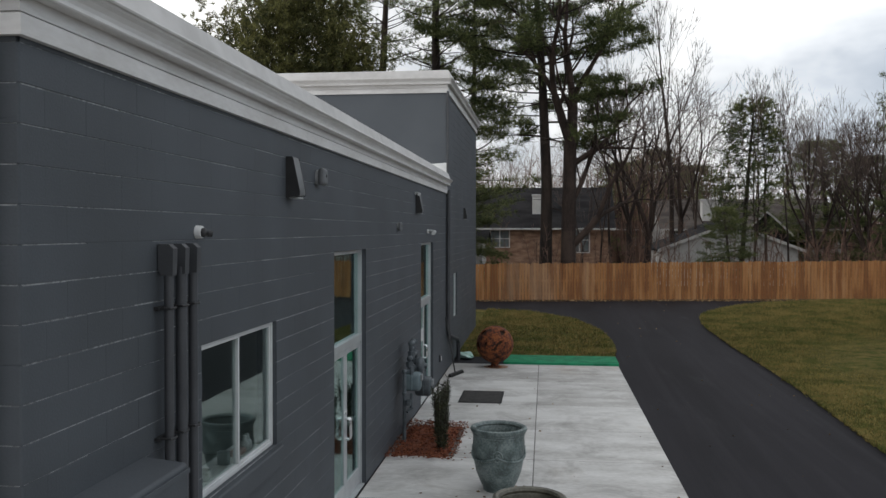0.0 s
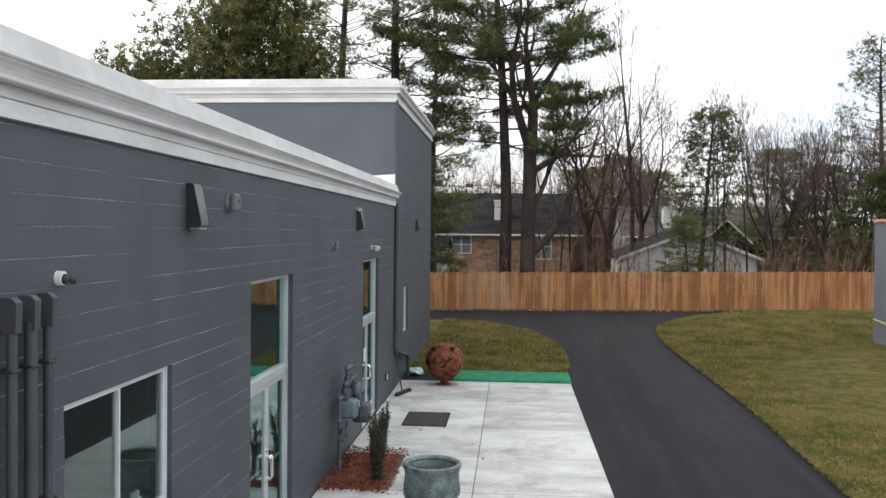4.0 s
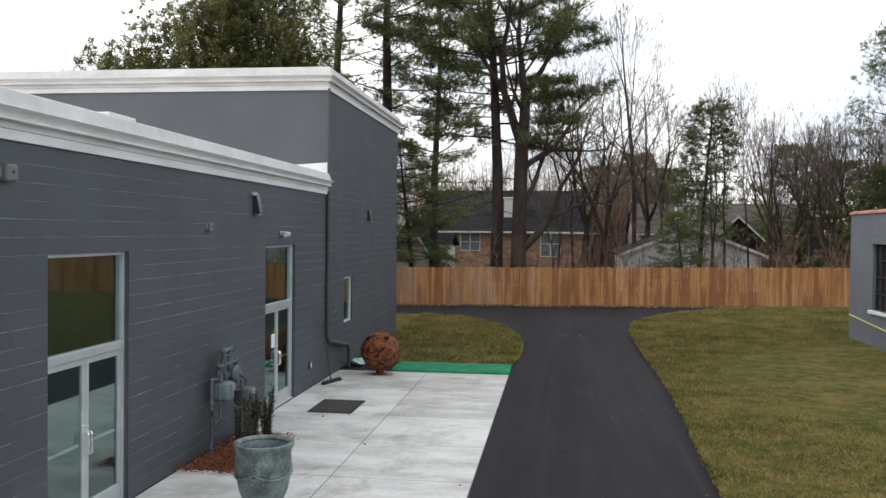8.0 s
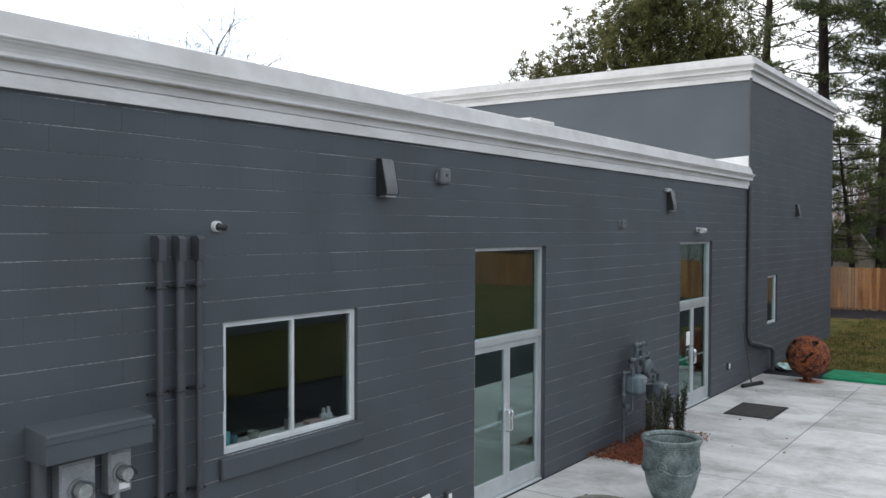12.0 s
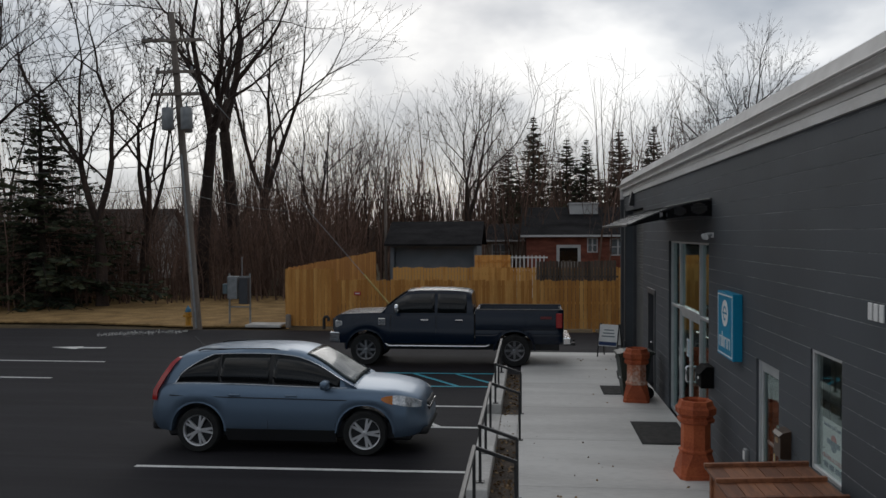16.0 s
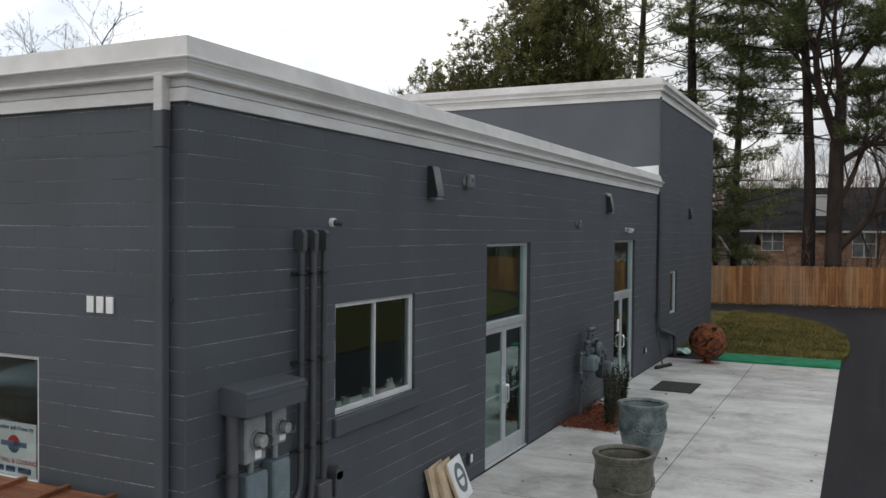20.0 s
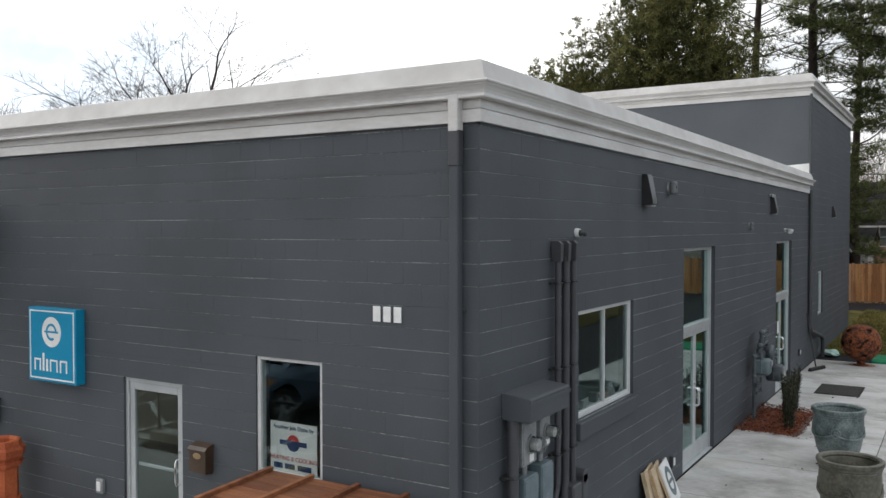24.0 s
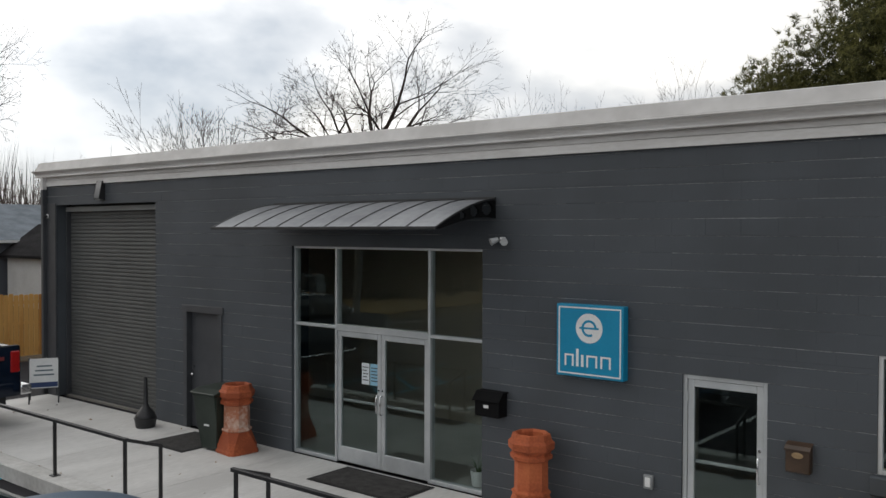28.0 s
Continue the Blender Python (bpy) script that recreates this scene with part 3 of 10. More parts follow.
def eaves(z, path, sc, label):
    root = thing("trim", label, "trim", kind="structure")
    fr = [(0.0, 0.0), (0.040, 0.0), (0.040, 0.104), (0.034, 0.110), (0.0, 0.110)]
    up = [(0.0, 0.110), (0.006, 0.1105), (0.006, 0.121), (0.024, 0.1225), (0.024, 0.222), (0.0, 0.222)]
    gu = [(0.0, 0.206), (0.092, 0.200), (0.110, 0.202), (0.116, 0.210), (0.113, 0.219), (0.101, 0.224), (0.099, 0.240), (0.106, 0.266), (0.126, 0.292), (0.147, 0.308), (0.152, 0.322), (0.168, 0.325), (0.174, 0.336), (0.171, 0.348), (0.160, 0.351), (0.150, 0.337), (0.118, 0.335), (0.112, 0.352), (0.0, 0.352)]
    co = [(0.0, 0.352), (0.104, 0.354), (0.106, 0.366), (0.050, 0.535), (0.02, 0.548), (-0.25, 0.552), (-0.28, 0.52), (-0.28, 0.3), (-0.05, 0.3), (0.0, 0.33)]
    for nm, pr, mm in (("frieze_board", fr, M_FASCIA), ("upper_board", up, M_FASCIA), ("gutter", gu, M_FASCIA), ("coping", co, M_COPING)):
        bm = B()
        run_profile(bm, [(o, z + h * sc) for o, h in pr], path)
        part(nm, bm, mm, root, {"coping": "sloped off-white roof membrane edge"}.get(nm, ""))
    return root


eaves(EAVE + 0.045, [(XW, YF + 2.5), (XW, YF), (XS, YF), (XS, YH - 0.02)], 0.985, "off-white moulded eaves trim round the low block")
eaves(EAVE_H, [(XW, YH), (XS, YH), (XS, YN), (XS - 4, YN)], 1.08, "off-white moulded eaves trim round the tall block")


# ---- doors and windows ----
def frame_bar(parent, name, a, b, material=None, bev=0.004):
    bm = B()
    box(bm, a, b, bev)
    return part(name, bm, material or M_ALU, parent)


def pane(parent, x0, x1, z0, z1, y, name="pane"):
    bm = B()
    box(bm, (x0, y, z0), (x1, y + 0.006, z1))
    ob = part(name, bm, M_GLASS, parent)
    ob.visible_shadow = False
    return ob


def pull_handle(parent, x, z, y, h=0.28):
    bm = B()
    tube(bm, [(x, y, z - h / 2), (x, y - 0.055, z - h / 2), (x, y - 0.07, z - h / 2 + 0.03), (x, y - 0.07, z + h / 2 - 0.03), (x, y - 0.055, z + h / 2), (x, y, z + h / 2)], 0.012, 8)
    return part("handle", bm, M_CHROME, parent, "bright steel D-shaped pull handle", True)


def leaf(parent, x0, x1, z0, z1, y, handle_x, name="door_leaf", rail=True):
    """A glazed aluminium door leaf with stiles, rails, glass, push bar and handle."""
    st, bt = 0.075, 0.24
    bm = B()
    for a, b in (((x0, y, z0), (x0 + st, y + 0.045, z1)), ((x1 - st, y, z0), (x1, y + 0.045, z1)), ((x0 + st, y, z0), (x1 - st, y + 0.045, z0 + bt)), ((x0 + st, y, z1 - 0.085), (x1 - st, y + 0.045, z1))):
        box(bm, a, b, 0.004)
    fr = part(name, bm, M_ALU, parent)
    pane(fr, x0 + st, x1 - st, z0 + bt, z1 - 0.085, y + 0.02)
    if rail:
        bm = B()
        box(bm, (x0 + st, y + 0.045, 0.98), (x1 - st, y + 0.075, 1.02), 0.006)
        part("push_bar", bm, M_ALU, fr)
    pull_handle(fr, handle_x, 1.02, y)
    bm = B()
    cyl(bm, (handle_x, y, 1.24), (handle_x, y - 0.012, 1.24), 0.018, n=12)
    part("lock", bm, M_CHROME, fr)
    for hz in (z0 + 0.2, z1 - 0.2):
        bm = B()
        hx = x0 if abs(handle_x - x0) > abs(handle_x - x1) else x1
        cyl(bm, (hx, y - 0.008, hz - 0.06), (hx, y - 0.008, hz + 0.06), 0.011, n=8)
        part("hinge", bm, M_ALU, fr)
    return fr


def double_door(name, m, w, h, transom, label, inset=0.06):
    root = thing(name, label, "door", m, kind="structure")
    f = 0.05
    y0, y1 = inset, inset + 0.11
    for nm, a, b in (("jamb", (0, y0, 0), (f, y1, h)), ("jamb", (w - f, y0, 0), (w, y1, h)), ("head", (f, y0, h - f), (w - f, y1, h)), ("transom_bar", (f, y0 - 0.01, transom - 0.04), (w - f, y1, transom + 0.06))):
        frame_bar(root, nm, a, b)
    frame_bar(root, "threshold", (f, y0 - 0.05, 0), (w - f, y1, 0.025))
    pane(root, f, w - f, transom + 0.06, h - f, y0 + 0.05)
    mid = w / 2
    leaf(root, f + 0.004, mid - 0.003, 0.03, transom - 0.045, y0 + 0.02, mid - 0.04)
    leaf(root, mid + 0.003, w - f - 0.004, 0.03, transom - 0.045, y0 + 0.02, mid + 0.04)
    return root


door_1 = double_door("door_1", side(D1[0]), D1[1] - D1[0], 3.43, 2.15, "closed aluminium double glass door with a tall transom pane")
door_2 = double_door("door_2", side(D2[0]), D2[1] - D2[0], 3.43, 2.15, "closed aluminium double glass door with a paper notice and transom")
M_GLASS_D = glass_mat("coated_door_glass", (0.80, 0.86, 0.85), 0.145, sheen=(0.80, 1.0, 0.97))
for leaf_ob in [ob for d_ in (door_1, door_2) for ob in d_.children_recursive if ob.name.startswith("pane")]:
    leaf_ob.data.materials[0] = M_GLASS_D
bm = B()
box(bm, (0.62, 0.082, 1.28), (0.84, 0.086, 1.56))
part("paper_notice", bm, M_WHITE, door_2, "white paper notice taped to the glass")


def window(name, m, w, h, label, lights=1, f=0.055, inset=0.05, sill=None):
    root = thing(name, label, "window", m, kind="structure")
    y0, y1 = inset, inset + 0.09
    bm = B()
    for a, b in (((0, y0, 0), (f, y1, h)), ((w - f, y0, 0), (w, y1, h)), ((f, y0, h - f), (w - f, y1, h)), ((f, y0, 0), (w - f, y1, f))):
        box(bm, a, b, 0.004)
    part("window_frame", bm, mat("white_window_frame", (0.52, 0.53, 0.53), (0.62, 0.63, 0.63), rough=0.4, scale=3, fine=50, bump=0.03), root)
    for i in range(lights):
        x0 = f + (w - 2 * f) * i / lights
        x1 = f + (w - 2 * f) * (i + 1) / lights
        if lights > 1:
            bm = B()
            s = 0.024
            for a, b in (((x0, y0 + 0.012 * i, f), (x0 + s, y0 + 0.05, h - f)), ((x1 - s, y0 + 0.012 * i, f), (x1, y0 + 0.05, h - f)), ((x0 + s, y0 + 0.012 * i, h - f - s), (x1 - s, y0 + 0.05, h - f)), ((x0 + s, y0 + 0.012 * i, f), (x1 - s, y0 + 0.05, f + s))):
                box(bm, a, b, 0.003)
            sash = part("sash", bm, MATS["white_window_frame"], root)
            pane(sash, x0 + s, x1 - s, f + s, h - f - s, y0 + 0.028)
        else:
            pane(root, x0, x1, f, h - f, y0 + 0.03)
    if sill:
        bm = B()
        box(bm, (-0.06, -0.055, -0.21), (w + 0.07, 0.15, -0.015), 0.012)
        part("window_sill", bm, M_BLOCK, root, "thick block sill painted like the wall")
    return root


window_1 = window("window_1", side(W1[0], W1[2]), W1[1] - W1[0], W1[3] - W1[2], "aluminium two-light sliding window with a painted block sill", 2, 0.038, 0.04, True)
window_2 = window("window_2", side(W2[0], W2[2]), W2[1] - W2[0], W2[3] - W2[2], "narrow aluminium window in the tall block wall", 1)
window_3 = window("window_3", front(FW[0], FW[2]), FW[1] - FW[0], FW[3] - FW[2], "upright white-framed shop window with an installer's sign inside", 1, 0.045, 0.02, True)
for nm, u, w_, h_, col, lab in (("gift_box", 0.16, 0.16, 0.15, (0.12, 0.42, 0.44), "small teal box standing on the window shelf"), ("book", 0.30, 0.05, 0.10, (0.06, 0.14, 0.20), "dark blue book standing on the window shelf"), ("trinket_box", 1.05, 0.06, 0.12, (0.16, 0.17, 0.17), "small grey box on the window shelf"), ("trinket_box", 1.40, 0.22, 0.05, (0.42, 0.30, 0.27), "low pinkish box on the window shelf")):
    bm = B()
    box(bm, (-w_ / 2, -0.05, 0), (w_ / 2, 0.05, h_), 0.006)
    tagged(part(nm, bm, mat("shelf_" + nm + str(int(u * 100)), col, rough=0.5), at=side(W1[0] + u, W1[2] + 0.005, -0.24)), lab, "ornament")
for nm, u, col, lab in (("plant_pot", 0.55, (0.30, 0.31, 0.28), "small pale pot standing on the window shelf"), ("figurine", 1.52, (0.42, 0.43, 0.42), "small pale ornament on the window shelf"), ("bottle", 1.60, (0.45, 0.46, 0.46), "small pale bottle on the window shelf")):
    bm = B()
    lathe(bm, [(0.035, 0), (0.05, 0.04), (0.045, 0.08), (0.025, 0.10), (0.02, 0.15)] if nm != "plant_pot" else [(0.045, 0), (0.06, 0.09), (0.05, 0.09), (0.04, 0.02)], 14)
    tagged(part(nm, bm, mat("shelf_" + nm, col, rough=0.4), at=side(W1[0] + u, W1[2] + 0.005, -0.22), smooth=True), lab, "ornament")
bm = B()
box(bm, (0, 0.14, -0.04), (W1[1] - W1[0], 0.42, 0.0), 0.01)
tagged(part("inner_sill", bm, M_WHITE, at=side(W1[0], W1[2] + 0.002)), "white inner window shelf", "shelf", kind="structure")

# storefront
sf_w = SF[1] - SF[0]
storefront = thing("storefront", "aluminium storefront with double doors, side lights and transom panes", "storefront", front(SF[0]), kind="structure")
v1, v2, tz, sy = -13.11 - SF[0], -11.19 - SF[0], 2.15, 0.05
for nm, a, b in (("mullion", (0, sy, 0), (0.038, sy + 0.12, SF[2])), ("mullion", (sf_w - 0.038, sy, 0), (sf_w, sy + 0.12, SF[2])), ("mullion", (v1 - 0.023, sy, 0), (v1 + 0.023, sy + 0.12, SF[2])),
                 ("mullion", (v2 - 0.023, sy, 0), (v2 + 0.023, sy + 0.12, SF[2])), ("head", (0.038, sy + 0.002, SF[2] - 0.04), (sf_w - 0.038, sy + 0.118, SF[2])), ("transom_bar", (0.038, sy + 0.002, tz - 0.024), (v1 - 0.023, sy + 0.118, tz + 0.024)),
                 ("transom_bar", (v1 + 0.023, sy + 0.002, tz - 0.05), (v2 - 0.023, sy + 0.118, tz + 0.05)), ("transom_bar", (v2 + 0.023, sy + 0.002, tz - 0.024), (sf_w - 0.038, sy + 0.118, tz + 0.024)),
                 ("bottom_rail", (0.038, sy + 0.002, 0), (v1 - 0.023, sy + 0.118, 0.06)), ("bottom_rail", (v2 + 0.023, sy + 0.002, 0), (sf_w - 0.038, sy + 0.118, 0.06))):
    frame_bar(storefront, nm, a, b)
for x0, x1, z0, z1 in ((0.038, v1 - 0.023, 0.06, tz - 0.024), (v2 + 0.023, sf_w - 0.038, 0.06, tz - 0.024), (0.038, v1 - 0.023, tz + 0.024, SF[2] - 0.04), (v1 + 0.023, v2 - 0.023, tz + 0.05, SF[2] - 0.04), (v2 + 0.023, sf_w - 0.038, tz + 0.024, SF[2] - 0.04)):
    pane(storefront, x0, x1, z0, z1, sy + 0.05)
vm = (v1 + v2) / 2
leaf_l = leaf(storefront, v1 + 0.027, vm - 0.003, 0.025, tz - 0.055, sy + 0.02, vm - 0.04)
leaf(storefront, vm + 0.003, v2 - 0.027, 0.025, tz - 0.055, sy + 0.02, vm + 0.04)
for px, pw, c in ((vm - 0.42, 0.16, (0.62, 0.66, 0.68)), (vm - 0.24, 0.19, (0.25, 0.48, 0.62))):
    bm = B()
    box(bm, (px, sy + 0.034, 1.30), (px + pw, sy + 0.038, 1.63), 0.001)
    paper = part("notice", bm, mat("notice_%d" % int(c[0] * 100), c, rough=0.5), leaf_l, "printed paper notice on the glass")
    for i in range(5):
        bm = B()
        box(bm, (px + 0.02, sy + 0.031, 1.36 + i * 0.05), (px + pw - 0.02 - 0.03 * (i % 2), sy + 0.033, 1.375 + i * 0.05))
        part("text_bar", bm, M_DARK, paper)

# single front door
door_3 = thing("door_3", "closed single aluminium glass shop door", "door", front(FD[0]), kind="structure")
fw_ = FD[1] - FD[0]
for nm, a, b in (("jamb", (0, 0.03, 0), (0.05, 0.15, FD[2])), ("jamb", (fw_ - 0.05, 0.03, 0), (fw_, 0.15, FD[2])), ("head", (0.05, 0.03, FD[2] - 0.05), (fw_ - 0.05, 0.15, FD[2]))):
    frame_bar(door_3, nm, a, b)
frame_bar(door_3, "threshold", (0.05, 0.0, 0), (fw_ - 0.05, 0.15, 0.02))
leaf(door_3, 0.054, fw_ - 0.054, 0.025, FD[2] - 0.054, 0.05, fw_ - 0.095)

# steel side door
door_4 = thing("door_4", "closed dark grey flush steel door in a heavy frame", "door", front(SD[0]), kind="structure")
sw = SD[1] - SD[0]
for nm, a, b in (("jamb", (0, -0.02, 0), (0.11, 0.16, SD[2])), ("jamb", (sw - 0.11, -0.02, 0), (sw, 0.16, SD[2])), ("head", (-0.04, -0.025, SD[2] - 0.11), (sw + 0.04, 0.16, SD[2] + 0.02))):
    frame_bar(door_4, nm, a, b, M_DARK, 0.006)
bm = B()
box(bm, (0.11, 0.10, 0.01), (sw - 0.11, 0.15, SD[2] - 0.11), 0.003)
panel = part("door_panel", bm, M_DARK, door_4)
bm = B()
cyl(bm, (0.2, 0.10, 1.0), (0.2, 0.055, 1.0), 0.012, n=10)
lathe(bm, [(0.012, 0), (0.03, 0.01), (0.03, 0.03), (0.01, 0.045)], 12, (0, 0, 0))
bmesh.ops.delete(bm, geom=[v for v in bm.verts if v.co.z < 0.5], context="VERTS")
bmesh.ops.create_icosphere(bm, subdivisions=2, radius=0.03, matrix=pose(0.2, 0.045, 1.0))
part("knob", bm, M_CHROME, panel, "steel door knob", True)
bm = B()
cyl(bm, (0.2, 0.10, 1.14), (0.2, 0.085, 1.14), 0.025, n=12)
part("deadbolt", bm, M_CHROME, panel)

# roll-up door
M_ROLL = mat("rollup_paint", (0.070, 0.072, 0.070), (0.088, 0.090, 0.087), rough=0.6, scale=1.5, fine=40, bump=0.06, dist=0.003)
door_5 = thing("door_5", "closed dark grey steel roll-up garage door of narrow slats", "garage door", front(GAR[0]), kind="structure")
gw = GAR[1] - GAR[0]
bm = B()
n_sl = 52
sh = (GAR[2] - 0.05) / n_sl
slat = B()
extrude_x(slat, [(0, 0), (-0.016, sh * 0.12), (-0.018, sh * 0.5), (-0.012, sh * 0.86), (0, sh * 0.97), (0.01, sh * 0.97), (0.01, 0)], 0.02, gw - 0.02)
slat_me = finish(slat, "slat")
slat_me.materials.append(M_ROLL)
for i in range(n_sl):
    piece("slat", slat_me, door_5, (0, 0.31, 0.05 + i * sh))
frame_bar(door_5, "bottom_bar", (0.02, 0.285, 0.0), (gw - 0.02, 0.33, 0.055), M_DARK)
frame_bar(door_5, "guide_rail", (0.0, 0.2, 0), (0.05, 0.34, GAR[2]), M_DARK)
frame_bar(door_5, "guide_rail", (gw - 0.05, 0.2, 0), (gw, 0.34, GAR[2]), M_DARK)
bm = B()
box(bm, (-0.42, -0.025, 0), (-0.02, 0.0, GAR[2] + 0.02), 0.006)
tagged(part("trim", bm, M_DARK, at=front(GAR[0])), "flat dark grey steel jamb plate beside the roll-up door", "trim", kind="structure")

# interior pieces behind the glass
for x, y, w, d, h in ((-11.6, 8.2, 1.6, 0.7, 1.05), (-13.4, 10.6, 1.8, 0.8, 0.75), (-5.0, 7.0, 1.5, 0.7, 0.75)):
    desk = thing("reception_desk" if h > 1 else "desk", "dark office desk standing behind the glass", "desk", pose(x, y, 0.01))
    bm = B()
    box(bm, (-w / 2, -d / 2, h - 0.04), (w / 2, d / 2, h), 0.005)
    part("desktop", bm, mat("desk_top", (0.10, 0.07, 0.045), (0.15, 0.105, 0.07), rough=0.4, scale=4), desk)
    for sx in (-1, 1):
        bm = B()
        box(bm, (sx * (w / 2 - 0.03) - 0.02, -d / 2 + 0.03, 0), (sx * (w / 2 - 0.03) + 0.02, d / 2 - 0.03, h - 0.04), 0.003)
        part("side_panel", bm, M_DARK, desk)
    bm = B()
    box(bm, (-w / 2 + 0.05, -d / 2 + 0.02, 0.1), (w / 2 - 0.05, -d / 2 + 0.05, h - 0.04), 0.003)
    part("front_panel", bm, M_DARK, desk)
pot_in = thing("plant_pot", "small white square pot standing inside the side light", "pot", pose(-10.55, YF + 0.42, 0.01))
bm = B()
lathe(bm, [(0.10, 0), (0.13, 0.22), (0.12, 0.22), (0.10, 0.03)], 20)
part("pot", bm, M_WHITE, pot_in, smooth=True)
bm = B()
rngp = random.Random(3)
for i in range(14):
    a = rngp.uniform(0, 6.28)
    tube(bm, [(0, 0, 0.03), (0.04 * math.cos(a), 0.04 * math.sin(a), 0.25), (0.13 * math.cos(a), 0.13 * math.sin(a), 0.34 + rngp.uniform(0, 0.12))], [0.004, 0.008, 0.002], 5)
part("leaves", bm, mat("houseplant", (0.03, 0.06, 0.02), (0.06, 0.10, 0.03), rough=0.5), pot_in)

# tan inner wall, added close behind the storefront to lighten its panes
bm = B()
box(bm, (-17.6, 7.6, 0.01), (-8.6, 7.72, 4.1))
tagged(part("wall_shop_back", bm, mat("tan_plasterboard", (0.40, 0.34, 0.26), (0.48, 0.41, 0.32), rough=0.85, scale=1.0, fine=20, bump=0.05)), "plain tan inner wall behind the storefront", "wall", kind="structure")


# ---- fences ----
M_FENCE = island(mat("cedar_fence", (0.22, 0.090, 0.030), (0.42, 0.218, 0.092), rough=0.85, scale=1.4, fine=30, bump=0.4, dist=0.006, stretch=(3, 3, 0.35), rnd=0.26, fine_amt=0.22, c3=(0.37, 0.168, 0.058)), 0.32)
stained(M_FENCE, (0.40, 0.30, 0.21), 0.22, 0.52, 0.68, 0.6, (1, 1, 0.15))
stained(M_FENCE, (0.085, 0.045, 0.026), 7.0, 0.57, 0.72, 0.6, (1, 1, 0.05))
M_FENCE_NEW = island(mat("new_pine_fence", (0.42, 0.180, 0.036), (0.66, 0.355, 0.10), rough=0.8, scale=1.2, fine=26, bump=0.35, dist=0.005, stretch=(3, 3, 0.35), rnd=0.4, fine_amt=0.2, c3=(0.55, 0.260, 0.060)), 0.4)
stained(M_FENCE_NEW, (0.30, 0.13, 0.03), 3.0, 0.56, 0.74, 0.5, (1, 1, 0.08))
rng_f = random.Random(5)


def board_mesh(w, h, material, dog=0.02):
    bm = B()
    ring_faces(bm, [[(0, y, 0), (w, y, 0), (w, y, h - dog), (w - dog, y, h), (dog, y, h), (0, y, h - dog)] for y in (0, 0.018)])
    me = finish(bm, "board")
    me.materials.append(material)
    return me


def fence(label, p0, p1, h, material, z_fn, rails=True, near=None, wave=0.0, back=False):
    """A board fence from p0 to p1; boards in the stretch `near` are pieces, the rest joined."""
    d = Vector((p1[0] - p0[0], p1[1] - p0[1]))
    length = d.length
    rz = math.atan2(d.y, d.x)
    root = thing("fence", label, "fence", pose(p0[0], p0[1], 0, 0, 0, math.degrees(rz)))
    bw = 0.145
    meshes = [board_mesh(bw - 0.016, h + k, material) for k in (-0.02, 0, 0.025)]
    n = int(length / bw)
    verts, faces = [], []
    inv = d.normalized()
    for i in range(n):
        x = i * bw
        z = z_fn(p0[0] + inv.x * x, p0[1] + inv.y * x) + 0.03
        k = rng_f.randrange(3)
        dy = rng_f.uniform(-0.004, 0.004)
        if near and near[0] <= x <= near[1]:
            piece("board", meshes[k], root, (x, dy, z))
        else:
            b0 = len(verts)
            hh = h + (-0.02, 0, 0.025)[k]
            w = bw - 0.016
            for y in (dy, dy + 0.018):
                verts += [(x, y, z), (x + w, y, z), (x + w, y, z + hh - 0.02), (x + w - 0.02, y, z + hh), (x + 0.02, y, z + hh), (x, y, z + hh - 0.02)]
            faces += [tuple(b0 + j for j in range(5, -1, -1)), tuple(b0 + 6 + j for j in range(6))]
            faces += [(b0 + j, b0 + (j + 1) % 6, b0 + 6 + (j + 1) % 6, b0 + 6 + j) for j in range(6)]
    if verts:
        me = bpy.data.meshes.new("infill")
        me.from_pydata(verts, [], faces)
        me.materials.append(material)
        ob = new("infill", me)
        ob.parent = root
        tagged(ob, kind="stuff")
    s = -1 if back else 1
    for i in range(int(length / 2.44) + 1):
        x = min(i * 2.44, length - 0.1)
        z = z_fn(p0[0] + inv.x * x, p0[1] + inv.y * x)
        bm = B()
        box(bm, (x, 0.02 if not back else -0.11, z - 0.1), (x + 0.09, 0.11 if not back else -0.002, z + h - 0.02), 0.005)
        part("post", bm, material, root)
    if rails:
        for zr in (0.3, 0.95, 1.55):
            bm = B()
            pts = [(length * t / 12, z_fn(p0[0] + inv.x * length * t / 12, p0[1] + inv.y * length * t / 12) + zr) for t in range(13)]
            y0, y1 = (0.018, 0.056) if not back else (-0.04, -0.001)
            ring_faces(bm, [[(x, y0, z), (x, y1, z), (x, y1, z + 0.085), (x, y0, z + 0.085)] for x, z in pts])
            part("rail", bm, material, root)
    return root


fence("weathered orange-brown cedar board fence along the back drive", (-27, 43.2), (34, 43.2), 1.83, M_FENCE, ground_h, True, (23.2, 47.0))
zero = lambda x, y: 0.0
fence("new yellow pine board fence closing the parking lot", (-28.35, -6.25), (-28.35, 10.0), 1.80, M_FENCE_NEW, zero, True, (0.0, 10.6))
fence("taller new yellow pine board fence at the parking lot corner", (-28.7, -8.27), (-28.5, -6.2), 2.22, M_FENCE_NEW, zero, True, (0, 3))
fence("new yellow pine board fence running back from the lot", (-42.0, -7.1), (-28.8, -8.27), 2.22, M_FENCE_NEW, lambda x, y: (-28.8 - x) * 0.028, True, None, back=True)
fence("new yellow pine board fence of the yard behind", (-36.0, -5.2), (-36.0, 9.0), 1.85, M_FENCE_NEW, lambda x, y: 0.12, True)


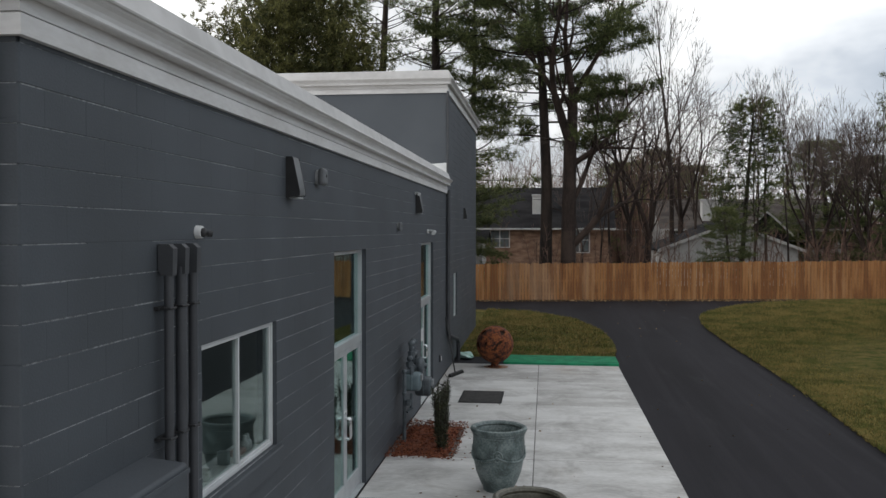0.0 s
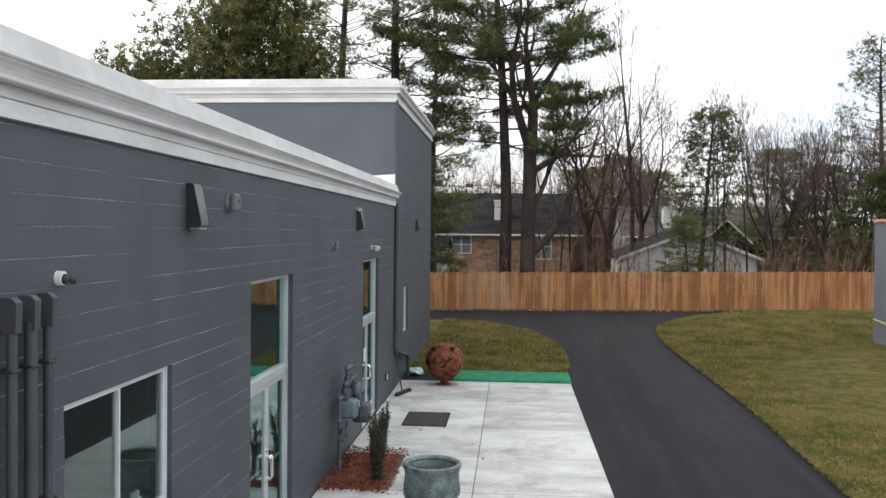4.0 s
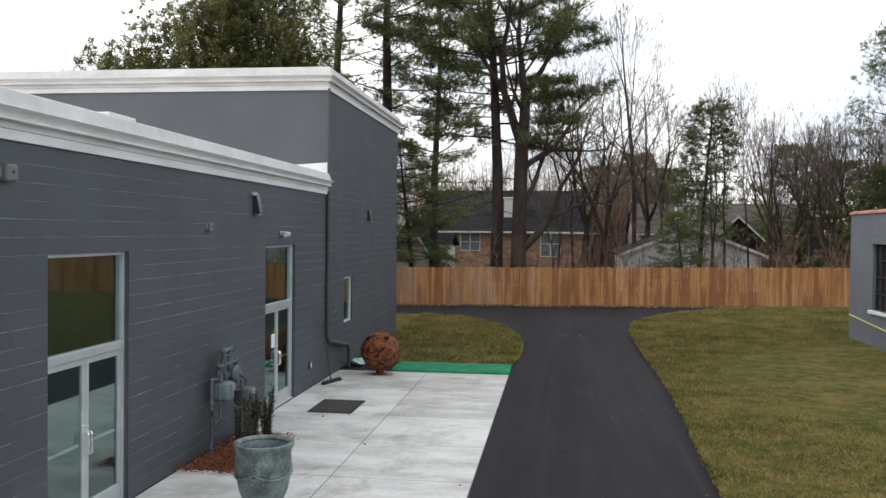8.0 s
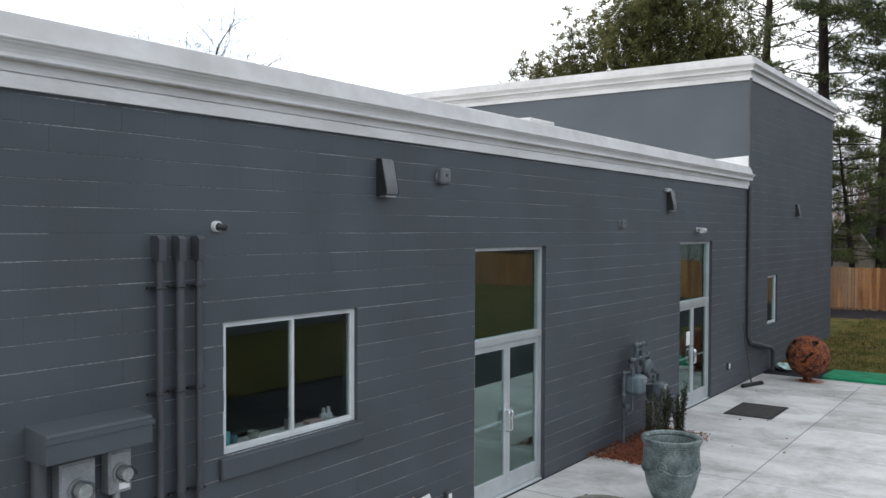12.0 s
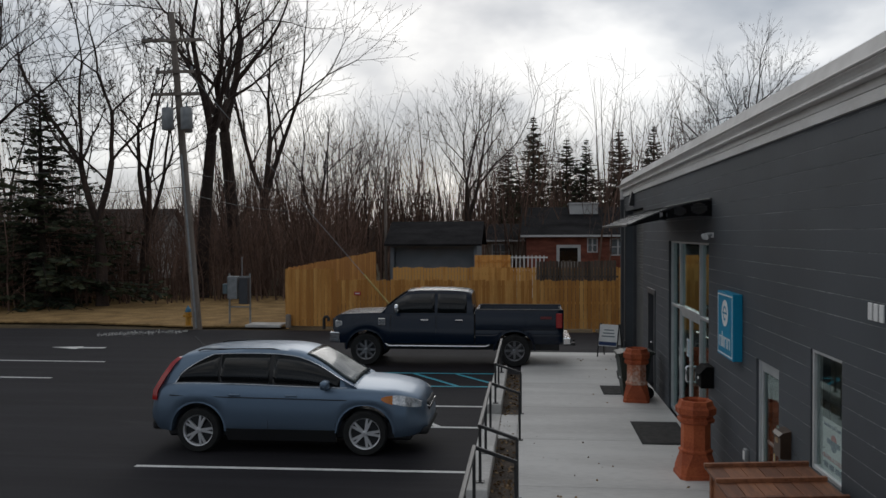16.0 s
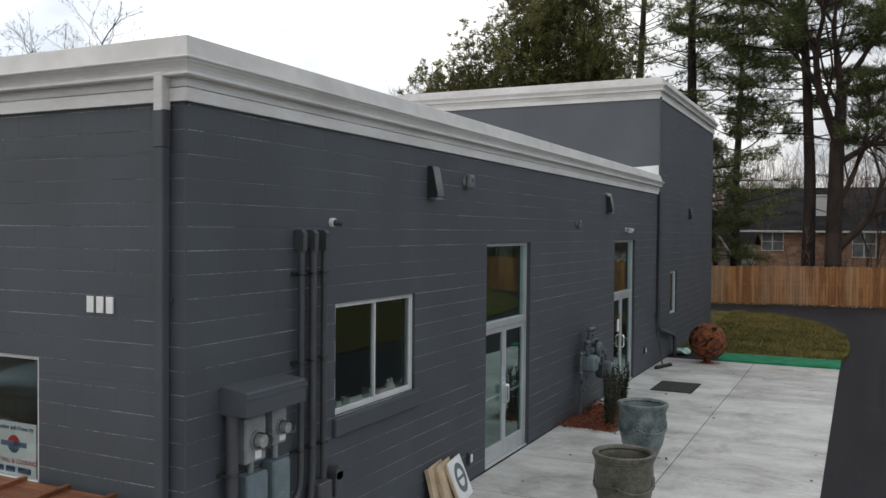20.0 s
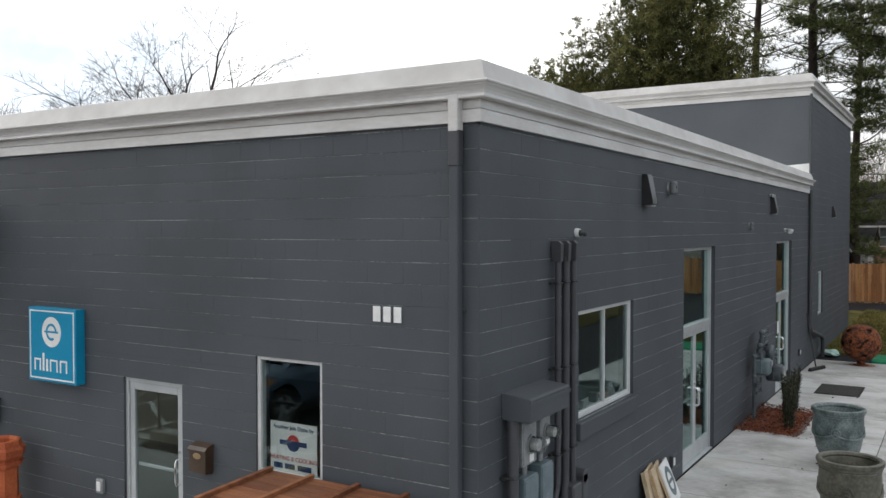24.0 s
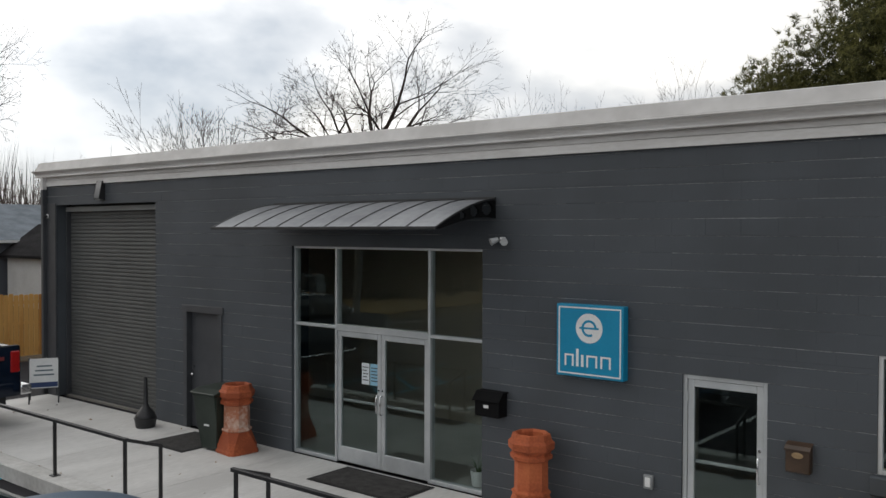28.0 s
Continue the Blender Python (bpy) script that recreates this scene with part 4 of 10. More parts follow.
# ---- trees ----
M_BARK = island(mat("grey_brown_bark", (0.022, 0.014, 0.011), (0.060, 0.040, 0.031), rough=0.95, scale=3, fine=18, bump=0.8, dist=0.02, stretch=(1, 1, 0.3), rnd=0.3), 0.25)
M_BARK_P = mat("pine_bark", (0.016, 0.011, 0.009), (0.048, 0.033, 0.025), rough=0.95, scale=3, fine=16, bump=0.8, dist=0.02, stretch=(1, 1, 0.3), rnd=0.3)
M_TWIG = island(mat("twigs", (0.060, 0.043, 0.035), (0.135, 0.100, 0.083), rough=0.95, scale=2, bump=0.0, rnd=0.4), 0.4)
M_NEEDLE = island(mat("pine_needles", (0.046, 0.064, 0.024), (0.205, 0.225, 0.088), rough=0.75, scale=0.5, fine=3, bump=0.0, rnd=0.2, c3=(0.118, 0.138, 0.052), spec=0.3), 0.6)
M_SPRUCE = island(mat("spruce_needles", (0.024, 0.032, 0.019), (0.078, 0.088, 0.050), rough=0.8, scale=0.5, fine=3, bump=0.0, rnd=0.3, spec=0.25), 0.5)
M_LEAF = island(mat("holly_leaves", (0.044, 0.050, 0.016), (0.175, 0.168, 0.056), rough=0.6, scale=0.6, fine=4, bump=0.0, rnd=0.2, c3=(0.078, 0.080, 0.025), spec=0.3), 0.5)
M_BRUSH = island(mat("bare_brush", (0.070, 0.041, 0.029), (0.20, 0.122, 0.090), rough=0.95, scale=0.3, bump=0.0, rnd=0.4), 0.6)

for m_, k_ in ((M_NEEDLE, 0.4), (M_SPRUCE, 0.25), (M_LEAF, 0.4)):
    leafy(m_, k_)


class Shape:
    """Vertices and faces gathered in plain lists, made into a mesh at the end."""

    def __init__(self):
        self.v, self.f = [], []

    def limb(self, p, q, r0, r1, n):
        d = (q - p)
        if d.length < 1e-4:
            return
        d.normalize()
        a = d.orthogonal().normalized()
        b = d.cross(a)
        k = len(self.v)
        for c, r in ((p, r0), (q, r1)):
            for j in range(n):
                t = 2 * math.pi * j / n
                self.v.append(tuple(c + (a * math.cos(t) + b * math.sin(t)) * r))
        for j in range(n):
            self.f.append((k + j, k + (j + 1) % n, k + n + (j + 1) % n, k + n + j))

    def blade(self, p, d, length, width, rng):
        """A thin pointed leaf or needle bundle."""
        s = d.orthogonal().normalized()
        s = (Matrix.Rotation(rng.uniform(0, 6.28), 3, d) @ s) * width
        k = len(self.v)
        self.v += [tuple(p - s * 0.5), tuple(p + s * 0.5), tuple(p + d * length)]
        self.f.append((k, k + 1, k + 2))

    def leafq(self, p, d, length, width, rng):
        s = d.orthogonal().normalized()
        s = (Matrix.Rotation(rng.uniform(0, 6.28), 3, d) @ s) * width * 0.5
        k = len(self.v)
        m = p + d * length * 0.5
        self.v += [tuple(p), tuple(m + s), tuple(p + d * length), tuple(m - s)]
        self.f.append((k, k + 1, k + 2, k + 3))

    def mesh(self, name, material, smooth=False):
        me = bpy.data.meshes.new(name)
        me.from_pydata(self.v, [], self.f)
        me.materials.append(material)
        if smooth:
            me.shade_smooth()
        return me


def rand_dir(rng):
    z = rng.uniform(-1, 1)
    a = rng.uniform(0, 2 * math.pi)
    r = math.sqrt(1 - z * z)
    return Vector((r * math.cos(a), r * math.sin(a), z))


def bare_tree(seed, h, r, trunk=0.28, leaders=2, spread=0.5, lean_out=0.35, up=0.06, levels=8, wig=0.07, big=(), twiggy=1.0):
    """A leafless tree: each stem forks into a stronger and a weaker one, down to fine twigs; big: chosen heavy limbs (share of height, azimuth, tilt, length, radius)."""
    rng = random.Random(seed)
    wood, twigs = Shape(), Shape()
    keep = 0.84

    def stem(p, d, length, r0, r1, steps, n, wob, into):
        pts = [p]
        for i in range(steps):
            d = (d + rand_dir(rng) * wob + Vector((0, 0, up * 0.5))).normalized()
            q = p + d * length / steps
            into.limb(p, q, r0 + (r1 - r0) * i / steps, r0 + (r1 - r0) * (i + 1) / steps, n)
            p = q
            pts.append(p)
        return pts, d

    def aside(d, ang, turn):
        a = d.orthogonal().normalized()
        s_ = a * math.cos(turn) + d.cross(a) * math.sin(turn)
        return (d * math.cos(ang) + s_ * math.sin(ang) + Vector((0, 0, up))).normalized()

    def grow(p, d, length, rad, lev, turn):
        fine = lev >= levels - 2
        into = twigs if fine else wood
        r1 = max(rad * 0.82, 0.0065)
        pts, d = stem(p, d, length, rad, r1, 1 if lev >= levels - 1 else 2 if fine else 3, 3 if rad < 0.03 else 5 if rad < 0.1 else 8, wig, into)
        if lev >= levels:
            return
        tip = pts[-1]
        turn += 1.9 + rng.uniform(-0.6, 0.6)
        grow(tip, aside(d, spread * rng.uniform(0.2, 0.55), turn), length * keep * rng.uniform(0.85, 1.08), max(r1 * 0.84, 0.0095), lev + 1, turn)
        grow(tip, aside(d, spread * rng.uniform(0.8, 1.35), turn + 3.14), length * keep * rng.uniform(0.66, 0.98), max(r1 * rng.uniform(0.5, 0.72), 0.0085), lev + 1, turn + 1)
        if rng.random() < 0.75 * twiggy:
            grow(pts[len(pts) // 2], aside(d, spread * rng.uniform(1.0, 1.6), turn + 1.5), length * rng.uniform(0.45, 0.7), max(rad * 0.34, 0.0085), min(lev + 2, levels), turn + 2)

    base = Vector((0, 0, -0.3))
    axis = Vector((rng.gauss(0, 0.03), rng.gauss(0, 0.03), 1)).normalized()
    wood.limb(base, base + axis * 0.7, r * 1.35, r, 10)
    pts, axis = stem(base + axis * 0.7, axis, h * trunk, r, r * 0.8, 5, 10, wig * 0.5, wood)
    first = h * (1 - trunk) * (1 - keep) / (1 - keep ** levels) * 1.12
    for k in range(leaders):
        turn = k * 6.283 / leaders + rng.uniform(-0.4, 0.4)
        grow(pts[-1], aside(axis, lean_out * rng.uniform(0.5, 1.2) if leaders > 1 else 0.06, turn), first * rng.uniform(0.85, 1.1), r * (0.78 if leaders == 1 else (0.74, 0.58)[k] if leaders == 2 else rng.uniform(0.45, 0.66)), 1, turn)
    for t, az, tilt, ln, rr in big:
        p = base.lerp(pts[-1], min(t / trunk, 0.98))
        az, tilt = radians(az), radians(tilt)
        d = Vector((math.sin(tilt) * math.sin(az), -math.sin(tilt) * math.cos(az), math.cos(tilt)))
        grow(p, d, ln * (1 - keep) / (1 - keep ** (levels - 1)) * 1.05, rr, 2, rng.uniform(0, 6))
    k = h / max(v[2] for v in wood.v + twigs.v)
    for s_ in (wood, twigs):
        s_.v = [(x * k, y * k, z * k) for x, y, z in s_.v]
    return wood.mesh("trunk", M_BARK, True), twigs.mesh("crown", M_TWIG)


def pine_tree(seed, h, r, base=0.3, width=4.5, gap=0.95, bend=0.02, dens=1.0, droop=0.0, stubs=3):
    """A tall pine: straight trunk, well-spaced whorls of level limbs, flat plumes of needles along their outer halves."""
    rng = random.Random(seed)
    wood, green = Shape(), Shape()
    pts = [Vector((0, 0, -0.1))]
    d = Vector((0, 0, 1))
    n = 16
    for i in range(n):
        d = (d + Vector((rng.uniform(-bend, bend), rng.uniform(-bend, bend), 0.05))).normalized()
        pts.append(pts[-1] + d * h / n)
        wood.limb(pts[-2], pts[-1], r * (1 - i / n) ** 0.8 + 0.03, r * (1 - (i + 1) / n) ** 0.8 + 0.03, 10)

    def on_trunk(z):
        k = min(int(z * n), n - 1)
        return pts[k].lerp(pts[k + 1], z * n - k)
    for k in range(stubs):
        c, a, p = on_trunk(base * rng.uniform(0.55, 0.98)), rng.uniform(0, 6.28), None
        wood.limb(c, c + Vector((math.cos(a), math.sin(a), rng.uniform(-0.3, 0.2))) * rng.uniform(0.8, 2.2), 0.035, 0.012, 4)
    z = base
    while z < 0.985:
        t = (z - base) / (1 - base)
        prof = min(1.0, 0.62 + 1.3 * t) * (1 - t) ** 0.55
        turn = rng.uniform(0, 6.28)
        count = rng.randint(4, 6)
        for w in range(count):
            if rng.random() < 0.16:
                continue
            a = turn + w * 6.283 / count + rng.uniform(-0.3, 0.3)
            ln = width * prof * rng.uniform(0.5, 1.2) + 0.3
            bd = Vector((math.cos(a), math.sin(a), rng.uniform(-0.1, 0.16) + 0.75 * t * t - droop)).normalized()
            p = on_trunk(min(z + rng.uniform(-0.008, 0.008), 0.99)).copy()
            steps = max(4, int(ln / 0.55))
            rr = 0.009 * ln + 0.009
            for s in range(steps):
                bd = (bd + Vector((rng.uniform(-0.11, 0.11), rng.uniform(-0.11, 0.11), rng.uniform(-0.03, 0.07)))).normalized()
                q = p + bd * ln / steps
                wood.limb(p, q, rr * (1 - s / steps) + 0.007, rr * (1 - (s + 1) / steps) + 0.006, 4)
                if s >= steps * 0.34:
                    for sg in (-1, 1, 0):
                        if sg == 0 and s < steps - 1:
                            continue
                        sd = (bd * rng.uniform(0.5, 1.0) + Vector((-bd.y, bd.x, 0)) * sg * rng.uniform(0.5, 1.1) + Vector((0, 0, rng.uniform(-0.02, 0.22)))).normalized()
                        tl = rng.uniform(0.4, 1.0) * (0.55 + 0.09 * ln) * (1.15 - 0.4 * s / steps)
                        tip = q + sd * tl
                        wood.limb(q, tip, 0.010, 0.005, 3)
                        for u in range(max(2, int(tl * 9 * dens))):
                            tc = q.lerp(tip, rng.uniform(0.15, 1.05)) + Vector((rng.gauss(0, 0.22), rng.gauss(0, 0.22), rng.gauss(-0.02, 0.15)))
                            for b in range(11):
                                nd = (rand_dir(rng) * 0.9 + sd * 0.7 + Vector((0, 0, 0.32))).normalized()
                                green.blade(tc, nd, rng.uniform(0.20, 0.46), 0.030, rng)
                p = q
        z += gap * rng.uniform(0.6, 1.35) / h * (1.1 - 0.55 * t)
    return wood.mesh("trunk", M_BARK_P, True), green.mesh("crown", M_NEEDLE)


def spruce_tree(seed, h, r, width, material, dens=1.0, leaf=0.2):
    rng = random.Random(seed)
    wood, green = Shape(), Shape()
    wood.limb(Vector((0, 0, -0.1)), Vector((0, 0, h)), r, 0.02, 8)
    z = 0.06
    while z < 0.99:
        for w in range(rng.randint(6, 9)):
            a = rng.uniform(0, 6.28)
            ln = width * (1 - z) ** 0.9 * rng.uniform(0.45, 1.2) + 0.06
            c = Vector((0, 0, z * h))
            bd = Vector((math.cos(a), math.sin(a), rng.uniform(-0.45, 0.05) + 0.5 * z)).normalized()
            tip = c + bd * ln
            wood.limb(c, tip, 0.03, 0.008, 3)
            for s in range(int((ln / 0.16 + 2) * dens)):
                t = rng.uniform(0.12, 1.0)
                q = c.lerp(tip, t) + Vector((0, 0, -0.08 * t * ln * rng.random()))
                sd = Vector((-bd.y, bd.x, 0)) * rng.choice((-1, 1)) + bd * rng.uniform(0.3, 1.0) + Vector((0, 0, rng.uniform(-0.5, 0.15)))
                green.leafq(q, sd.normalized(), rng.uniform(0.25, 0.6) * (0.5 + 0.5 * (1 - t) + 0.2) * (0.35 + 0.75 * (1 - z)), leaf * (0.5 + 0.5 * (1 - z)), rng)
        z += rng.uniform(0.012, 0.024) * (14 / h) ** 0.5
    return wood.mesh("trunk", M_BARK_P, True), green.mesh("crown", material)


def leafy_tree(seed, h, r, lobes, leaves):
    """An evergreen broadleaf tree: clumps of small leaves round branch ends in uneven lobes."""
    rng = random.Random(seed)
    wood, green = Shape(), Shape()
    wood.limb(Vector((0, 0, -0.1)), Vector((0, 0, h * 0.55)), r, r * 0.6, 8)
    clumps = []
    for (cx, cy, cz, rx, rz_) in lobes:
        c = Vector((cx, cy, cz))
        root = Vector((0, 0, min(cz * 0.6, h * 0.5)))
        wood.limb(root, c, r * 0.5, 0.05, 6)
        for i in range(int(46 * rx * rz_ / 4)):
            dd = rand_dir(rng)
            k = rng.random() ** 0.33
            p = c + Vector((dd.x * rx, dd.y * rx, dd.z * rz_)) * k * rng.uniform(0.8, 1.15)
            wood.limb(c.lerp(p, 0.3), p, 0.03, 0.01, 3)
            clumps.append(p)
    tufts = [p + rand_dir(rng) * 0.9 * rng.random() ** 0.5 for p in clumps for k in range(26)]
    for i in range(leaves):
        c = rng.choice(tufts)
        d = (rand_dir(rng) + Vector((0, 0, 0.45))).normalized()
        green.blade(c + rand_dir(rng) * 0.16 * rng.random(), d, rng.uniform(0.12, 0.28), 0.038, rng)
    return wood.mesh("trunk", M_BARK, True), green.mesh("crown", M_LEAF)


def plant(name, label, category, meshes, x, y, rot=0.0, s=1.0, group="", z=None, sx=1.0):
    m = pose(x, y, (ground_h(x, y) if z is None else z) - 0.06, 0, 0, rot)
    root = thing(name, label, category, m, group)
    root.scale = (s * sx, s * sx, s)
    for me in meshes:
        ob = new(me.name.split(".")[0], me)
        ob.parent = root
    return root


BARE = [bare_tree(1, 17, 0.26, 0.24, 3, 0.55, 0.4), bare_tree(2, 16, 0.15, 0.30, 1, 0.42, 0.3, 0.12), bare_tree(3, 19, 0.44, 0.42, 2, 0.55, 0.35, 0.05, 8, 0.09, ((0.14, 80, 42, 10.0, 0.22), (0.25, 100, 28, 9.5, 0.15), (0.36, 95, 50, 8.0, 0.18))),
        bare_tree(4, 14, 0.09, 0.34, 1, 0.42, 0.2, 0.14), bare_tree(5, 16, 0.14, 0.16, 2, 0.40, 0.16, 0.14), bare_tree(6, 12, 0.20, 0.20, 3, 0.6, 0.5, 0.03, 8, 0.12),
        bare_tree(7, 20, 0.36, 0.44, 3, 0.55, 0.5, 0.05, 8, 0.10), bare_tree(8, 17, 0.24, 0.16, 5, 0.5, 0.62, 0.05, 8, 0.06), bare_tree(9, 13, 0.20, 0.12, 6, 0.46, 0.6, 0.07, 8, 0.06), bare_tree(10, 14, 0.14, 0.2, 4, 0.5, 0.45, 0.06, 7, 0.06), bare_tree(11, 15, 0.11, 0.3, 2, 0.45, 0.25, 0.10, 7, 0.06), bare_tree(12, 19.5, 0.34, 0.40, 6, 0.58, 0.85, 0.01, 9, 0.07)]
PINE = [pine_tree(21, 25, 0.36, 0.20, 5.4, 0.98, 0.03, 0.9), pine_tree(22, 23, 0.34, 0.38, 6.6, 0.62, 0.03, 2.6, 0.06, 6), pine_tree(23, 20, 0.32, 0.2, 6.0, 0.9, 0.03, 0.95), pine_tree(24, 14, 0.22, 0.06, 4.4, 0.52, 0.03, 1.9, 0.1), pine_tree(25, 17, 0.22, 0.25, 3.6, 0.62, 0.03, 0.75)]
SPRUCE = [spruce_tree(31, 15, 0.2, 3.0, M_SPRUCE, 1.9, 0.26), spruce_tree(32, 14, 0.2, 3.5, M_SPRUCE, 1.9, 0.26)]
CEDAR = [pine_tree(33, 9, 0.09, 0.34, 1.1, 0.42, 0.03, 0.22, 0.15)]
HOLLY = [leafy_tree(41, 13, 0.25, [(0, 0, 9.2, 3.0, 3.0), (0.6, 0.4, 11.8, 2.0, 2.0), (-1.6, 0.3, 7.4, 2.4, 2.2), (1.8, -0.6, 8.0, 2.2, 2.4), (0.2, 0.2, 5.5, 3.0, 2.4)], 150000),
         leafy_tree(42, 10, 0.22, [(0, 0, 7.4, 2.2, 1.8), (-1.4, 0.2, 6.0, 1.9, 1.6), (1.5, 0.4, 6.4, 2.1, 1.8), (0.4, 0, 4.6, 2.6, 1.8)], 90000)]


def north(px, y):
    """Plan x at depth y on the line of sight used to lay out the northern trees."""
    return 3.19 + (y - 1.21) * math.tan(math.atan((px - 784) / 1519) - radians(7.53))


def north_b(px, y):
    """The same from a second standpoint a little further along."""
    return 3.55 + (y - 1.32) * math.tan(math.atan((px - 784) / 1516) - radians(4.88))


def west(px, d):
    a = radians(98.85) - math.atan((px - 784) / 1519)
    return 3.78 - d * math.sin(a), 1.11 + d * math.cos(a)


L_BARE, L_PINE = "tall leafless winter tree with fine bare twigs", "tall dark green pine with a bare lower trunk"
for px, y, k, rot, s, sx in ((606, 47, 0, 10, 1.0, 1.0), (797, 47, 1, 200, 1.0, 1.0), (512, 50, 0, 80, 0.96, 1.0), (690, 60, 2, 140, 1.0, 1.0), (420, 54, 2, 30, 1.0, 1.0), (1492, 60, 4, 70, 1.0, 1.0), (1600, 58, 2, 20, 0.72, 1.1)):
    plant("pine_tree", L_PINE, "tree", PINE[k], north_b(px, y), y, rot, s, "pines behind the fence", sx=sx)
for px, y, k, rot, s, sx in ((836, 46.5, 2, 0, 1.05, 1.0), (982, 50, 5, 20, 1.12, 1.0), (960, 52, 0, 70, 0.86, 0.9), (1041, 56, 1, 120, 1.25, 0.9), (1062, 62, 0, 200, 0.92, 1.0), (1010, 66, 9, 100, 0.95, 1.0), (1172, 50, 4, 10, 0.78, 0.8), (1196, 51, 3, 40, 0.92, 1.0), (1238, 52, 3, 90, 0.70, 1.0),
                            (1300, 60, 8, 330, 1.05, 0.95), (1375, 54, 8, 210, 0.98, 1.15), (1430, 66, 9, 150, 1.0, 1.0), (1110, 74, 9, 15, 0.85, 1.0), (900, 70, 9, 280, 0.78, 1.1), (740, 78, 9, 77, 0.8, 1.1), (660, 70, 9, 133, 0.7, 1.0), (1270, 84, 9, 250, 0.8, 1.1), (1445, 53, 8, 30, 0.98, 1.0), (1530, 58, 9, 60, 0.8, 1.0), (905, 53, 10, 120, 0.72, 1.0), (935, 58, 10, 40, 0.95, 1.0), (1085, 60, 10, 250, 0.95, 1.1), (1125, 64, 9, 310, 0.9, 1.0), (1275, 54, 4, 200, 0.72, 1.0), (1345, 57, 9, 40, 0.92, 1.1)):
    plant("bare_tree", L_BARE, "tree", BARE[k], north_b(px, y), y, rot, s, "bare trees behind the back fence", sx=sx)
plant("cedar_tree", "slender dark cedar with thin see-through foliage", "tree", CEDAR[0], north_b(1150, 50.5), 50.5, 0, 1.18, sx=1.15)
plant("pine_tree", "low bushy young pine behind the fence", "tree", PINE[3], north_b(1125, 46.5), 46.5, 40, 0.33, sx=1.25)
for px, y, k, rot, s, sx in ((1055, 86, 3, 0, 0.80, 1.5), (1020, 90, 3, 50, 0.74, 1.4), (1095, 82, 3, 90, 0.62, 1.5), (1330, 70, 3, 120, 0.72, 1.5), (1390, 68, 3, 160, 0.62, 1.6), (1452, 51, 3, 200, 0.50, 1.35), (1525, 50, 3, 250, 0.60, 1.35), (1130, 88, 3, 30, 0.70, 1.5), (985, 84, 3, 10, 0.70, 1.5)):
    plant("pine_tree", "dark bushy pine between the houses", "tree", PINE[k], north_b(px, y), y, rot, s, "dark pines among the houses", sx=sx)
plant("pine_tree", "low dark evergreen with drooping see-through boughs", "tree", PINE[3], north_b(648, 48.5), 48.5, 90, 0.62, sx=1.1)
plant("holly_tree", "bushy olive-green evergreen behind the outbuilding", "tree", HOLLY[1], north_b(1590, 50), 50, 120, 1.0)
plant("holly_tree", "large bushy evergreen tree with olive-green leaves", "tree", HOLLY[0], north(395, 42), 42, 0, 1.32)
plant("holly_tree", "smaller bushy evergreen tree with olive-green leaves", "tree", HOLLY[1], north(240, 41), 41, 30, 1.34)
for px, d, k, rot, s, sx in ((445, 50, 6, 0, 1.12, 1.0), (507, 53, 6, 200, 1.18, 1.05), (556, 58, 0, 130, 1.3, 1.0), (905, 62, 0, 45, 0.93, 1.05), (30, 46, 0, 100, 1.05, 1.0), (275, 46, 5, 60, 1.45, 1.0), (345, 49, 5, 200, 1.4, 0.9), (640, 62, 0, 0, 0.80, 1.0), (600, 66, 9, 140, 1.0, 1.0), (700, 66, 9, 90, 1.0, 1.0), (760, 70, 10, 10, 0.85, 1.0), (820, 74, 9, 90, 0.9, 1.0), (120, 60, 10, 50, 1.1, 1.0),
                            (730, 62, 10, 300, 0.85, 1.0), (670, 74, 9, 200, 0.95, 1.0), (-60, 50, 0, 220, 1.1, 1.0), (980, 84, 9, 0, 0.9, 1.0), (1417, 66, 11, 20, 0.98, 0.66), (1490, 80, 10, 70, 0.95, 1.0), (480, 74, 10, 10, 1.1, 1.0)):
    x, y = west(px, d)
    plant("bare_tree", L_BARE, "tree", BARE[k], x, y, rot, s, "bare trees past the parking lot", sx=sx)
for px, d, k, s in ((1030, 82, 0, 0.98), (1090, 88, 1, 0.95), (1125, 86, 0, 0.86), (1185, 88, 1, 1.0), (1248, 84, 0, 0.92), (985, 90, 1, 0.9)):
    x, y = west(px, d)
    plant("spruce_tree", "dark conical spruce behind the brick house", "tree", SPRUCE[k], x, y, px, s, "spruces behind the houses", sx=1.55)
for px, d, s in ((172, 47, 1.0),):
    x, y = west(px, d)
    plant("cedar_tree", "broad dark evergreen at the wood's edge", "tree", spruce_tree(35 + int(s * 10), 11, 0.2, 4.6, M_SPRUCE, 1.3, 0.2), x, y, 0, s, sx=1.35)


def behind(px, d):
    a = radians(38.46) - math.atan((px - 784) / 1519)
    return -3.31 - d * math.sin(a), -5.56 + d * math.cos(a)


